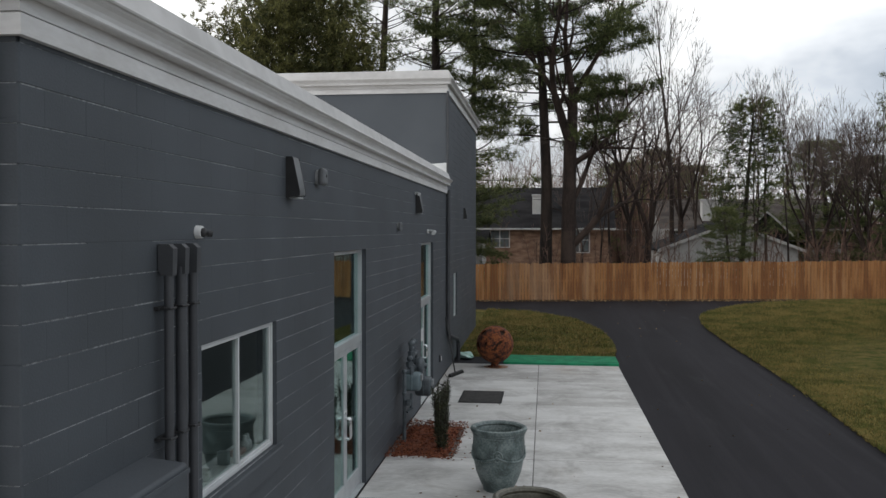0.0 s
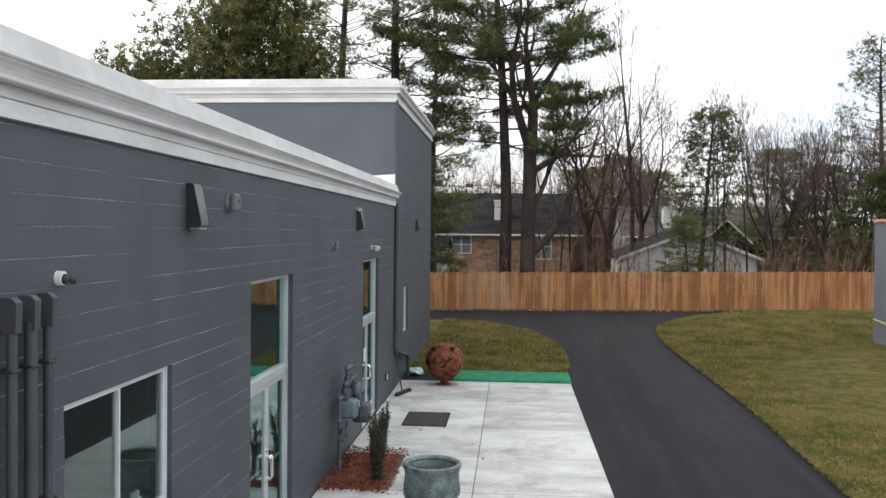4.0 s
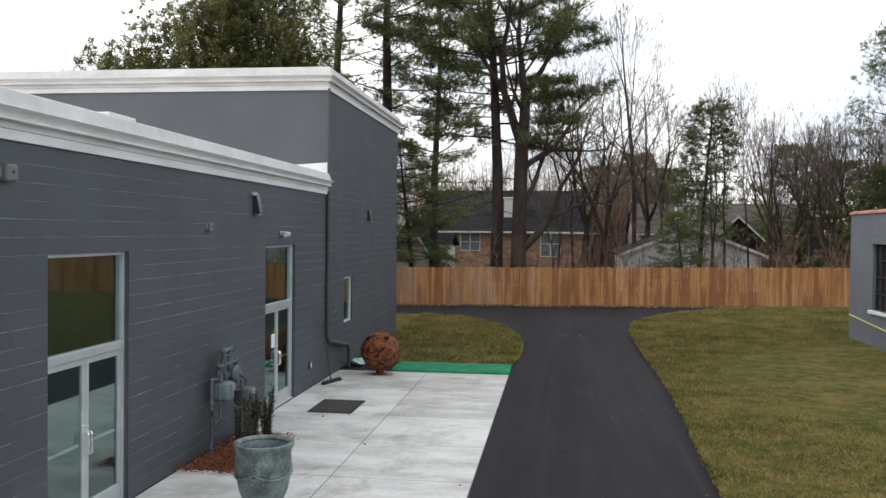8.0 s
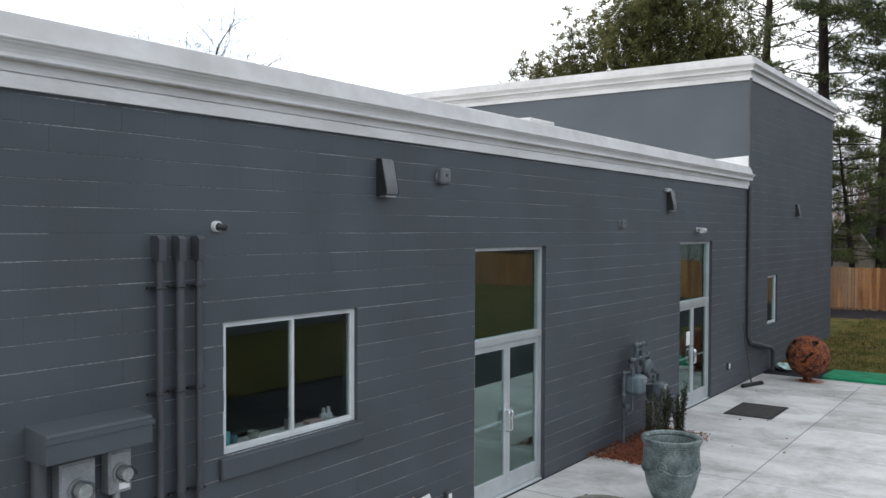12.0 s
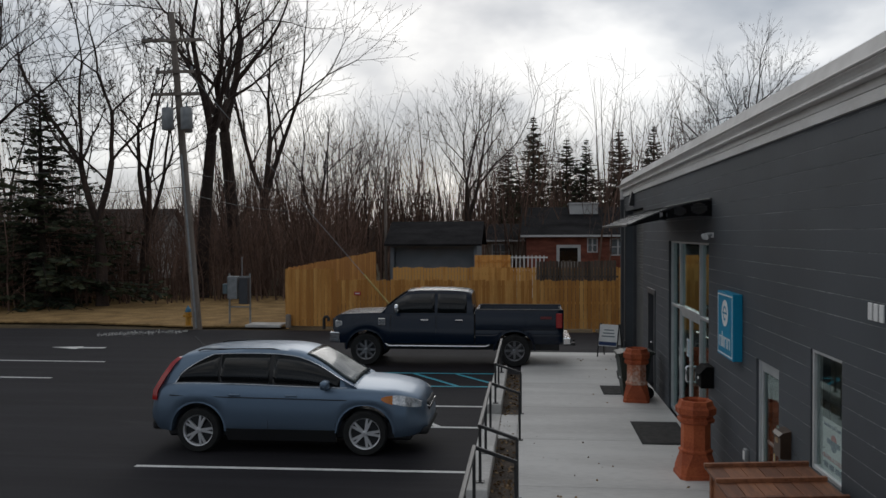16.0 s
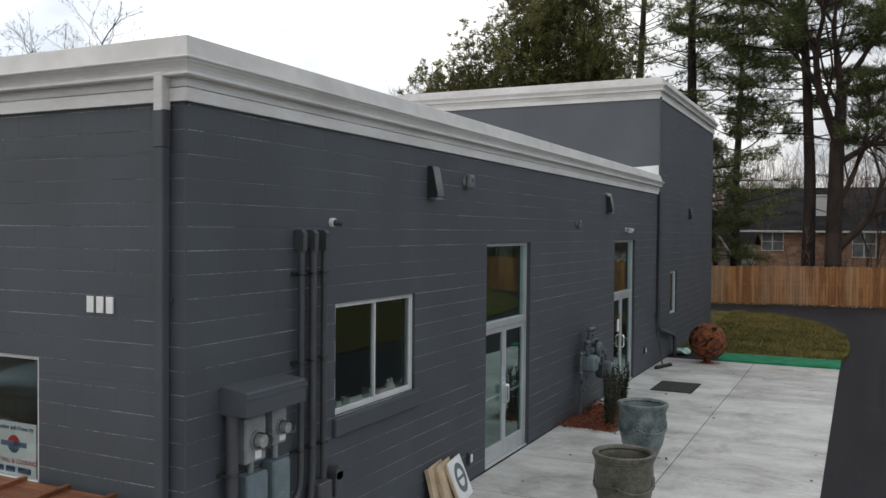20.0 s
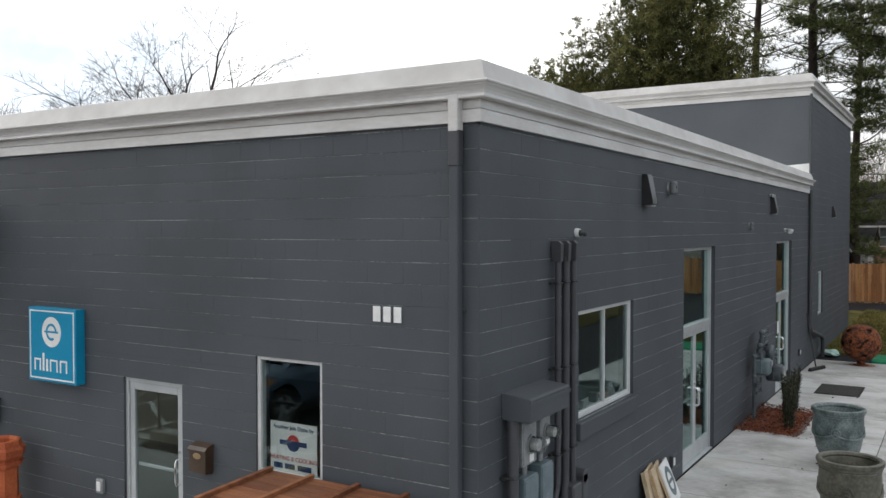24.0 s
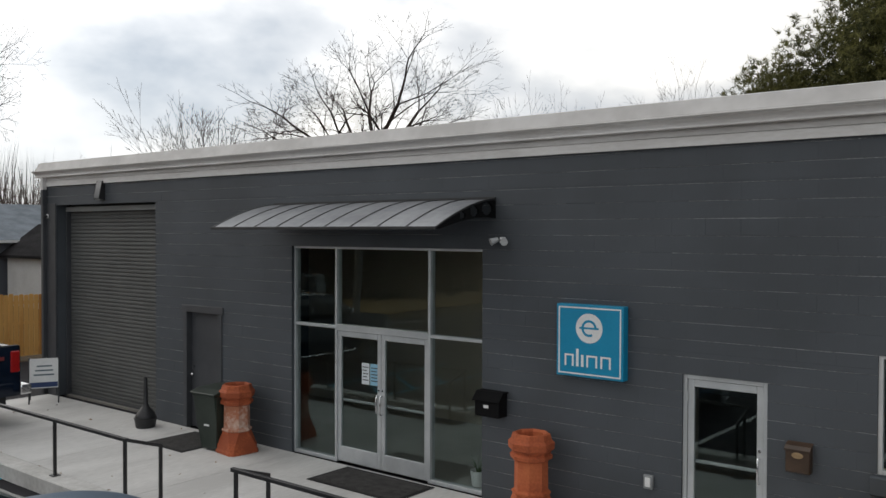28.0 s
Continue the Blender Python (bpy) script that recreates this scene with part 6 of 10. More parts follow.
# mulch bed with small yews
bed_m = thing("mulch_bed", "square bed of red-brown bark mulch cut into the patio", "planting bed", pose(0, 0, 0))
bm = B()
n = 26
vs = {}
for i in range(n + 1):
    for j in range(n + 1):
        x, y = -2.58 + 1.07 * i / n, 13.64 + 2.64 * j / n
        rim = min(i, n - i, j, n - j) / n
        vs[i, j] = bm.verts.new((x, y, -0.03 + 0.075 * min(1, rim * 5) + 0.03 * noise.noise(Vector((x * 7, y * 7, 1))) + 0.018 * noise.noise(Vector((x * 22, y * 22, 5)))))
for i in range(n):
    for j in range(n):
        bm.faces.new((vs[i, j], vs[i + 1, j], vs[i + 1, j + 1], vs[i, j + 1]))
part("mulch", bm, M_MULCH, bed_m)
sh = Shape()
rng_m = random.Random(8)
for i in range(2600):
    x, y = rng_m.uniform(-2.58, -1.46), rng_m.uniform(13.6, 16.3)
    if rng_m.random() < 0.005:
        x, y = rng_m.gauss(-1.45, 0.12), rng_m.uniform(13.5, 16.3)
    d = Vector((rng_m.uniform(-1, 1), rng_m.uniform(-1, 1), rng_m.uniform(-0.15, 0.35))).normalized()
    sh.leafq(Vector((x, y, rng_m.uniform(0.03, 0.06) if x < -1.5 else 0.006)), d, rng_m.uniform(0.03, 0.085), 0.018, rng_m)
ch = new("bark", sh.mesh("bark", M_CHIP))
ch.parent = bed_m
tagged(ch, kind="stuff")


def yew(seed, h, label, x, y):
    rng = random.Random(seed)
    wood, green = Shape(), Shape()
    for k in range(9):
        a = rng.uniform(0, 6.28)
        p = Vector((0.05 * math.cos(a), 0.05 * math.sin(a), 0))
        d = Vector((0.10 * math.cos(a), 0.10 * math.sin(a), 1)).normalized()
        hh = h * rng.uniform(0.62, 1.0)
        for i in range(6):
            q = p + d * hh / 6
            wood.limb(p, q, 0.008, 0.006, 4)
            for b in range(22):
                c = p.lerp(q, rng.random())
                nd = (rand_dir(rng) + Vector((0, 0, 0.9))).normalized()
                green.blade(c + rand_dir(rng) * 0.03, nd, rng.uniform(0.05, 0.11), 0.016, rng)
            d = (d + rand_dir(rng) * 0.08).normalized()
            p = q
    t = thing("yew_shrub", label, "shrub", pose(x, y, 0.03), "young yews in the mulch")
    for me in (wood.mesh("stem", M_BARK), green.mesh("foliage", M_YEW)):
        ob = new(me.name.split(".")[0], me)
        ob.parent = t
    return t


yew(1, 0.95, "small dark upright yew shrub in red mulch", -1.72, 14.25)
yew(2, 1.05, "small dark upright yew shrub in red mulch", -1.88, 15.05)
yew(3, 0.95, "small dark upright yew shrub in red mulch", -1.92, 15.95)


# glazed planters
def planter(x, y, h, r, mt, label):
    t = thing("planter", label, "planter", pose(x, y, 0), "glazed urn planters")
    prof = [(0.23, 0), (0.24, 0.03), (0.245, 0.05), (0.285, 0.12), (0.345, 0.25), (0.385, 0.42), (0.400, 0.56), (0.398, 0.66), (0.392, 0.72), (0.400, 0.745), (0.394, 0.755), (0.412, 0.775), (0.408, 0.785), (0.428, 0.805), (0.435, 0.825), (0.43, 0.85), (0.40, 0.86), (0.365, 0.85), (0.350, 0.825), (0.362, 0.80), (0.352, 0.775), (0.345, 0.70), (0.33, 0.60)]
    bm = B()
    lathe(bm, [(a * r / 0.43, b * h / 0.86) for a, b in prof], 48)
    part("urn", bm, mt, t, smooth=True)
    bm = B()
    pts = []
    for i in range(73):
        a = 2 * math.pi * i / 72
        zz = h * (0.60 - 0.085 * abs(math.sin(a * 2)) ** 0.8)
        rr = r / 0.43 * 0.404
        pts.append((rr * math.cos(a), rr * math.sin(a), zz))
    tube(bm, pts, 0.016, 8)
    part("garland", bm, mt, t, "raised rope garland", True)
    for k in range(4):
        a = math.pi / 4 + k * math.pi / 2 - math.pi / 4
        bm = B()
        pts = [(r / 0.43 * 0.402 * math.cos(a + 0.2 * (1 - q / 20) * math.cos(q * 0.62)), r / 0.43 * 0.402 * math.sin(a + 0.2 * (1 - q / 20) * math.cos(q * 0.62)), h * 0.60 + 0.10 * (1 - q / 20) * math.sin(q * 0.62)) for q in range(21)]
        tube(bm, pts, 0.011, 6)
        part("scroll", bm, mt, t, smooth=True)
    bm = B()
    lathe(bm, [(0.335 * r / 0.43, 0), (0.3 * r / 0.43, 0.012), (0.01, 0.02)], 32, (0, 0, h * 0.74))
    part("soil", bm, M_EARTH, t, "dark potting soil")
    return t


planter(-0.66, 12.22, 0.91, 0.40, M_GLAZE, "tall blue-grey glazed urn planter with a rope garland")
planter(-0.16, 9.02, 0.91, 0.387, M_GLAZE_B, "tall brown-grey glazed urn planter with a rope garland")


def door_mat(x0, y0, x1, y1, label, z=0.002):
    t = thing("door_mat", label, "door mat", pose((x0 + x1) / 2, (y0 + y1) / 2, z), "black door mats")
    w, d = (x1 - x0) / 2, (y1 - y0) / 2
    bm = B()
    box(bm, (-w, -d, 0), (w, d, 0.010), 0.004)
    part("mat_base", bm, M_RUBBER, t)
    bm = B()
    box(bm, (-w + 0.05, -d + 0.05, 0.0105), (w - 0.05, d - 0.05, 0.016), 0.003)
    part("mat_surface", bm, mat("mat_pile", (0.020, 0.019, 0.018), (0.045, 0.042, 0.040), rough=0.95, scale=8, fine=120, bump=0.8, dist=0.006), t)
    return t


door_mat(-1.87, 18.27, -0.93, 19.64, "black rubber door mat on the concrete patio")
door_mat(-12.72, 3.06, -10.97, 3.93, "large black entrance mat before the glass doors", 0.004)
door_mat(-16.55, 2.80, -15.45, 3.85, "black door mat before the steel door", 0.004)

# broom, ball, green turf
br = thing("broom", "push broom with a thin handle leaning on the wall", "broom", pose(0, 0, 0))
bm = B()
tube(bm, [(-2.30, 21.78, 0.07), (-2.555, 21.95, 1.46)], 0.018, 8)
part("handle", bm, mat("broom_handle", (0.018, 0.018, 0.018), (0.035, 0.034, 0.033), rough=0.5), br, smooth=True)
bm = B()
ring_faces(bm, [[(-2.42, 21.42, z), (-2.37, 21.38, z), (-2.12, 22.10, z), (-2.17, 22.14, z)] for z in (0.055, 0.085)])
part("head", bm, M_BLACK, br)
bm = B()
ring_faces(bm, [[(-2.43 - k, 21.41 - k, z), (-2.36 + k, 21.36 - k, z), (-2.11 + k, 22.11 + k, z), (-2.18 - k, 22.16 + k, z)] for z, k in ((0.002, 0.012), (0.055, 0.0))])
part("bristles", bm, M_RUBBER, br)

ball = thing("fire_ball", "rusted steel fire-pit globe with cut-out shapes on a short pedestal", "fire pit", pose(-1.36, 23.2, 0.0))
bm = B()
bmesh.ops.create_uvsphere(bm, u_segments=80, v_segments=52, radius=0.50, matrix=pose(0, 0, 0.62))
kill = []
for f in bm.faces:
    c = f.calc_center_median()
    u = Vector(((c.x) * 2.6, c.y * 2.6, (c.z - 0.62) * 2.6))
    if noise.noise(u * 2.3 + Vector((4.2, 1.7, 9.0))) > 0.30 and -0.34 < c.z - 0.62 < 0.40:
        kill.append(f)
bmesh.ops.delete(bm, geom=kill, context="FACES")
globe = part("globe", bm, M_RUST, ball, smooth=True)
sol = globe.modifiers.new("thick", "SOLIDIFY")
sol.thickness = 0.012
# closed dark ball that fills the globe behind its cut-outs
bm = B()
bmesh.ops.create_uvsphere(bm, u_segments=32, v_segments=20, radius=0.44, matrix=pose(0, 0, 0.62))
part("liner", bm, mat("sooty_steel", (0.030, 0.016, 0.010), (0.07, 0.034, 0.02), rough=0.9), ball, "dark inner ball behind the cut-outs", True)
bm = B()
lathe(bm, [(0.19, 0), (0.19, 0.02), (0.11, 0.04), (0.10, 0.14), (0.15, 0.17)], 24)
part("pedestal", bm, M_RUST, ball, smooth=True)
bm = B()
lathe(bm, [(0.19, 0), (0.33, 0.001), (0.20, 0.004)], 24, (0.03, 0.02, 0.0015))
part("rust_stain", bm, mat("rust_stain", (0.25, 0.12, 0.06), (0.42, 0.30, 0.22), rough=0.9, scale=6), ball)

turf = thing("turf_strip", "strip of bright green artificial turf at the patio's edge", "turf", pose(0, 0, 0))
bm = B()
n = 40
rings = []
for i in range(n + 1):
    x = -1.15 + 3.15 * i / n
    wv = 0.02 * noise.noise(Vector((x * 2, 0, 2)))
    rings.append([(x, 23.74 + wv, -0.02), (x, 23.76 + wv, 0.05), (x, 23.95 + wv, 0.075 + wv), (x, 24.8, 0.07 + wv), (x, 25.2 + wv, 0.05), (x, 25.22 + wv, -0.02)])
ring_faces(bm, rings)
part("turf", bm, M_TURF, turf)
roll = thing("plastic_sheet", "crumpled pale green plastic sheet by the wall's foot", "plastic sheet", pose(-2.3, 24.85, 0.0, 0, 0, 20))
bm = B()
bmesh.ops.create_icosphere(bm, subdivisions=3, radius=0.2)
for v in bm.verts:
    v.co = Vector((v.co.x * 1.1, v.co.y * 2.0, max(0.0, v.co.z * 0.5 + 0.06))) * (1 + 0.25 * noise.noise(v.co * 9))
part("sheet", bm, mat("pale_green_plastic", (0.25, 0.50, 0.42), (0.45, 0.62, 0.56), rough=0.4), roll)

# rain pipes
rp = thing("downspout", "dark grey downspout at the joint of the two blocks", "downspout", pose(0, 0, 0))
bm = B()
tube(bm, [(-2.535, 22.33, 4.75), (-2.535, 22.33, 1.05)], 0.055, 10)
part("pipe", bm, M_DARK, rp, smooth=True)
bm = B()
tube(bm, [(-2.535, 22.33, 1.06), (-2.52, 22.40, 0.94), (-2.50, 23.6, 0.72), (-2.49, 24.1, 0.64), (-2.47, 24.3, 0.52), (-2.47, 24.32, 0.0)], 0.055, 10)
part("elbow_run", bm, M_DARK, rp, smooth=True)
bm = B()
tube(bm, [(-2.565, 22.40, 7.35), (-2.565, 22.40, 4.95)], 0.035, 8)
part("upper_pipe", bm, M_DARK, rp, smooth=True)
for x_, top in ((XS - 0.20, 1), (XW + 0.20, 0)):
    sp = thing("downspout", "square downspout, white at the eaves and grey below", "downspout", pose(x_, YF - 0.065, 0))
    bm = B()
    box(bm, (-0.05, -0.055, 4.58), (0.05, 0.05, 4.90), 0.008)
    part("top_piece", bm, M_FASCIA, sp, "off-white leader at the eaves")
    bm = B()
    box(bm, (-0.047, -0.045, 0.0), (0.047, 0.045, 4.30), 0.010)
    part("pipe", bm, M_BLOCK if top else M_DARK, sp)
    bm = B()
    box(bm, (-0.055, -0.053, 4.28), (0.055, 0.05, 4.60), 0.010)
    part("collar", bm, M_DARK, sp)
    for zz in (1.0, 3.0):
        bm = B()
        box(bm, (-0.07, 0.03, zz), (0.07, 0.064, zz + 0.03), 0.002)
        part("bracket", bm, M_DARK, sp)


def outlet(m, mt, label):
    t = thing("outlet_box", label, "outlet", m, "weatherproof outlets")
    bm = B()
    box(bm, (-0.06, -0.05, -0.085), (0.06, 0.0, 0.085), 0.008)
    part("box", bm, mt, t)
    bm = B()
    box(bm, (-0.035, -0.062, -0.055), (0.035, -0.049, 0.06), 0.006)
    part("cover", bm, M_WHITE, t)
    return t


outlet(front(-7.72, 0.68), M_GALV, "pale weatherproof outlet box on the dark wall")
outlet(side(20.9, 0.55), M_DARK, "grey weatherproof outlet box low on the wall")
outlet(side(9.75, 0.35), M_DARK, "grey weatherproof outlet box low on the wall")

# roof vents and the flashing in the corner
for x_, y_ in ((-4.3, 13.6), (-7.6, 19.5)):
    t = thing("roof_vent", "low off-white roof vent box", "roof vent", pose(x_, y_, 4.93))
    bm = B()
    box(bm, (-0.3, -0.3, 0), (0.3, 0.3, 0.42), 0.02)
    part("curb", bm, M_COPING, t)
    bm = B()
    box(bm, (-0.36, -0.36, 0.42), (0.36, 0.36, 0.5), 0.025)
    part("cap", bm, M_FASCIA, t)
bm = B()
ring_faces(bm, [[(x, 22.41, 4.9), (x, 22.425, 4.9), (x, 22.425, z), (x, 22.41, z)] for x, z in ((-3.75, 5.40), (-3.2, 5.44), (XS + 0.03, 5.48))])
tagged(part("trim", bm, M_WHITE), "bright white flashing where the low roof meets the tall wall", "trim", kind="structure")

# hatch on the low roof
hatch = thing("roof_hatch", "low white metal hatch on the flat roof", "roof hatch", pose(-3.85, 13.5, 4.93))
bm = B()
box(bm, (-0.45, -0.35, 0), (0.45, 0.35, 0.46), 0.02)
part("curb", bm, M_COPING, hatch)
bm = B()
box(bm, (-0.5, -0.4, 0.461), (0.5, 0.4, 0.53), 0.02, 2)
part("lid", bm, M_FASCIA, hatch)


# ---- things along the front ----
sign = thing("wall_sign", "square blue lightbox sign with a white border, disc and lettering shapes", "sign", front(-8.94, 1.86))
bm = B()
box(bm, (0, -0.13, 0), (0.93, -0.002, 0.905), 0.006)
part("cabinet", bm, M_BLUE, sign)
bm = B()
for a, b in (((0.03, 0.03), (0.90, 0.048)), ((0.03, 0.857), (0.90, 0.875)), ((0.03, 0.048), (0.048, 0.857)), ((0.882, 0.048), (0.90, 0.857))):
    box(bm, (a[0], -0.1335, a[1]), (b[0], -0.1305, b[1]))
part("border", bm, M_WHITE, sign, "thin white border line")
bm = B()
cyl(bm, (0.465, -0.1305, 0.615), (0.465, -0.1345, 0.615), 0.185, n=40)
disc = part("disc", bm, M_WHITE, sign, "white disc")
bm = B()
ring = [[(0.465 + r * math.cos(t), y, 0.615 + r * math.sin(t)) for r, y in ((0.075, -0.1365), (0.105, -0.1365), (0.105, -0.1347), (0.075, -0.1347))] for t in [radians(-35 - 300 * i / 30 + 335) for i in range(31)]]
ring_faces(bm, ring)
box(bm, (0.33, -0.1366, 0.605), (0.60, -0.1348, 0.628))
part("emblem", bm, M_BLUE, disc, "blue ring and bar emblem")
for i, (x0, w_, h_) in enumerate(((0.12, 0.13, 0.15), (0.285, 0.035, 0.22), (0.355, 0.035, 0.15), (0.43, 0.15, 0.15), (0.625, 0.14, 0.15))):
    bm = B()
    if w_ < 0.05:
        box(bm, (x0, -0.1345, 0.13), (x0 + w_, -0.1305, 0.13 + h_))
    else:
        for q in ((0, 0, 0.024, h_), (w_ - 0.024, 0, w_, h_), (0.024, h_ - 0.022, w_ - 0.024, h_)):
            box(bm, (x0 + q[0], -0.1345, 0.13 + q[1]), (x0 + q[2], -0.1305, 0.13 + q[3]))
    part("letter_shape", bm, M_WHITE, sign)

num = thing("number_plate", "three white bars of a number on the dark wall", "number", front(-3.735, 2.865))
for i in range(3):
    bm = B()
    box(bm, (i * 0.118, -0.014, 0), (i * 0.118 + 0.085, -0.001, 0.145), 0.003)
    part("bar", bm, M_WHITE, num)

awn = thing("awning", "curved grey polycarbonate door awning on black scroll brackets", "awning", front(-14.5, 0))
M_POLY = mat("smoked_polycarbonate", (0.34, 0.35, 0.37), (0.46, 0.47, 0.49), rough=0.25, scale=1.2, fine=9, bump=0.05, spec=0.6)
leafy(M_POLY, 0.35)


M_SOOT = mat("matt_black_steel", (0.0035, 0.0035, 0.004), (0.006, 0.006, 0.0065), rough=0.85, bump=0.05, spec=0.15)


def awn_z(t):
    """Height of the canopy from the wall (t=0) to its front edge (t=1)."""
    return 4.115 - 0.39 * t ** 1.6


AW, AD = 4.5, 1.28
n_p = 9
for i in range(n_p):
    x0, x1 = AW * i / n_p + 0.012, AW * (i + 1) / n_p - 0.012
    bm = B()
    ring_faces(bm, [[(x0, -AD * t, awn_z(t)), (x1, -AD * t, awn_z(t)), (x1, -AD * t, awn_z(t) - 0.008), (x0, -AD * t, awn_z(t) - 0.008)] for t in [k / 10 for k in range(11)]])
    part("panel", bm, M_POLY, awn)
for i in range(n_p + 1):
    x = AW * i / n_p
    bm = B()
    ring_faces(bm, [[(x - 0.012, -AD * t, awn_z(t) + 0.01), (x + 0.012, -AD * t, awn_z(t) + 0.01), (x + 0.012, -AD * t, awn_z(t) - 0.014), (x - 0.012, -AD * t, awn_z(t) - 0.014)] for t in [k / 10 for k in range(11)]])
    part("rib", bm, M_BLACK, awn)
for a, b in (((-0.02, -0.03, 4.09), (AW + 0.02, 0.0, 4.145)), ((-0.02, -AD - 0.03, awn_z(1) - 0.03), (AW + 0.02, -AD + 0.005, awn_z(1) + 0.012))):
    bm = B()
    box(bm, a, b, 0.005)
    part("edge_bar", bm, M_BLACK, awn)
for x in (0.0, AW):
    bm = B()
    x0, x1 = x - 0.018, x + 0.018
    m_ = 40
    holes = ((0.15, 0.125), (0.38, 0.10), (0.58, 0.07))

    def low_edge(t):
        return awn_z(t) - 0.02 - 0.235 * (1 - t) ** 0.8 - 0.005
    xs2 = [k / m_ for k in range(m_ + 1)]
    for k in range(m_):
        ta, tb = xs2[k], xs2[k + 1]
        tm = (ta + tb) / 2
        segs = []
        zt, zb = awn_z(tm) - 0.015, low_edge(tm)
        cut = None
        for hc, hr in holes:
            dx = abs(tm - hc) * AD
            if dx < hr:
                mid = (awn_z(hc) + low_edge(hc)) / 2
                hh = math.sqrt(hr * hr - dx * dx) * 0.72
                cut = (mid - hh, mid + hh)
        spans = [(zb, zt)] if cut is None else [(zb, cut[0]), (cut[1], zt)]
        for sa, sb in spans:
            if sb - sa > 0.004:
                box(bm, (x0, -AD * tb, sa), (x1, -AD * ta, sb))
    part("bracket", bm, M_SOOT, awn, "black bracket with round holes")

mb = thing("mailbox", "dark bronze wall mailbox with an oval label", "mailbox", front(-6.11, 1.11))
bm = B()
extrude_x(bm, [(0, 0), (-0.11, 0), (-0.12, 0.02), (-0.12, 0.25), (-0.09, 0.29), (0, 0.31)], 0, 0.25)
bmesh.ops.bevel(bm, geom=list(bm.edges), offset=0.006, segments=1, affect="EDGES")
part("box", bm, M_BROWN, mb)
bm = B()
extrude_x(bm, [(0.0, 0.315), (-0.10, 0.29), (-0.135, 0.255), (-0.13, 0.235), (-0.122, 0.25), (-0.09, 0.283), (0, 0.307)], -0.008, 0.258)
part("lid", bm, M_BROWN, mb)
bm = B()
lathe(bm, [(0.06, 0), (0.06, 0.004), (0.05, 0.006)], 24)
bmesh.ops.transform(bm, matrix=pose(0.125, -0.1205, 0.19, 90) @ Matrix.Diagonal((1, 0.55, 1, 1)), verts=bm.verts)
part("oval_plate", bm, mat("brass_plate", (0.35, 0.24, 0.13), (0.45, 0.33, 0.2), rough=0.4, metal=0.6), mb, "oval brass plate", True)
mb2 = thing("drop_box", "black wall drop box with a peaked lid and white label", "mailbox", front(-10.20, 1.18))
bm = B()
extrude_x(bm, [(0, 0), (-0.20, 0), (-0.20, 0.22), (-0.12, 0.31), (0, 0.31)], 0.02, 0.42)
bmesh.ops.bevel(bm, geom=list(bm.edges), offset=0.008, segments=1, affect="EDGES")
part("box", bm, M_SOOT, mb2)
bm = B()
extrude_x(bm, [(0, 0.335), (-0.125, 0.335), (-0.235, 0.22), (-0.225, 0.205), (-0.115, 0.315), (0, 0.315)], 0.0, 0.44)
part("lid", bm, M_SOOT, mb2)
bm = B()
box(bm, (0.17, -0.204, 0.12), (0.25, -0.2005, 0.16))
part("label_plate", bm, M_WHITE, mb2, "small white label")

# installer's sign inside the shop window
ws = thing("window_sign", "white installer's sign with a red and blue disc behind the window", "sign", front(FW[0] + 0.12, FW[2] + 0.03, -0.085))
bm = B()
box(bm, (0, 0, 0), (0.62, 0.006, 0.52), 0.002)
part("board", bm, M_WHITE, ws)
M_RED = mat("sign_red", (0.45, 0.03, 0.03), (0.52, 0.045, 0.04), rough=0.5)
M_NAVY = mat("sign_navy", (0.01, 0.03, 0.10), (0.015, 0.04, 0.13), rough=0.5)
letters("lettering", "Another Job Done by", 0.062, M_NAVY, ws, pose(0.31, -0.001, 0.465, 90))
letters("lettering", "HEATING & COOLING", 0.062, M_RED, ws, pose(0.31, -0.001, 0.145, 90))
for m_, a0 in ((M_RED, 0), (M_NAVY, 180)):
    bm = B()
    pts = [(0.31 + 0.085 * math.cos(radians(a0 + 180 * i / 16)), 0.31 + 0.085 * math.sin(radians(a0 + 180 * i / 16))) for i in range(17)]
    ring_faces(bm, [[(x, y, z) for x, z in pts] for y in (-0.003, -0.0005)])
    part("half_disc", bm, m_, ws)
for x0, w_, z0, h_, m_ in ((0.13, 0.36, 0.285, 0.05, M_NAVY), (0.05, 0.12, 0.04, 0.055, M_NAVY), (0.20, 0.13, 0.04, 0.055, M_NAVY), (0.37, 0.18, 0.04, 0.055, M_NAVY)):
    bm = B()
    box(bm, (x0, -0.005, z0), (x0 + w_, -0.0032, z0 + h_))
    part("text_bar", bm, m_, ws)


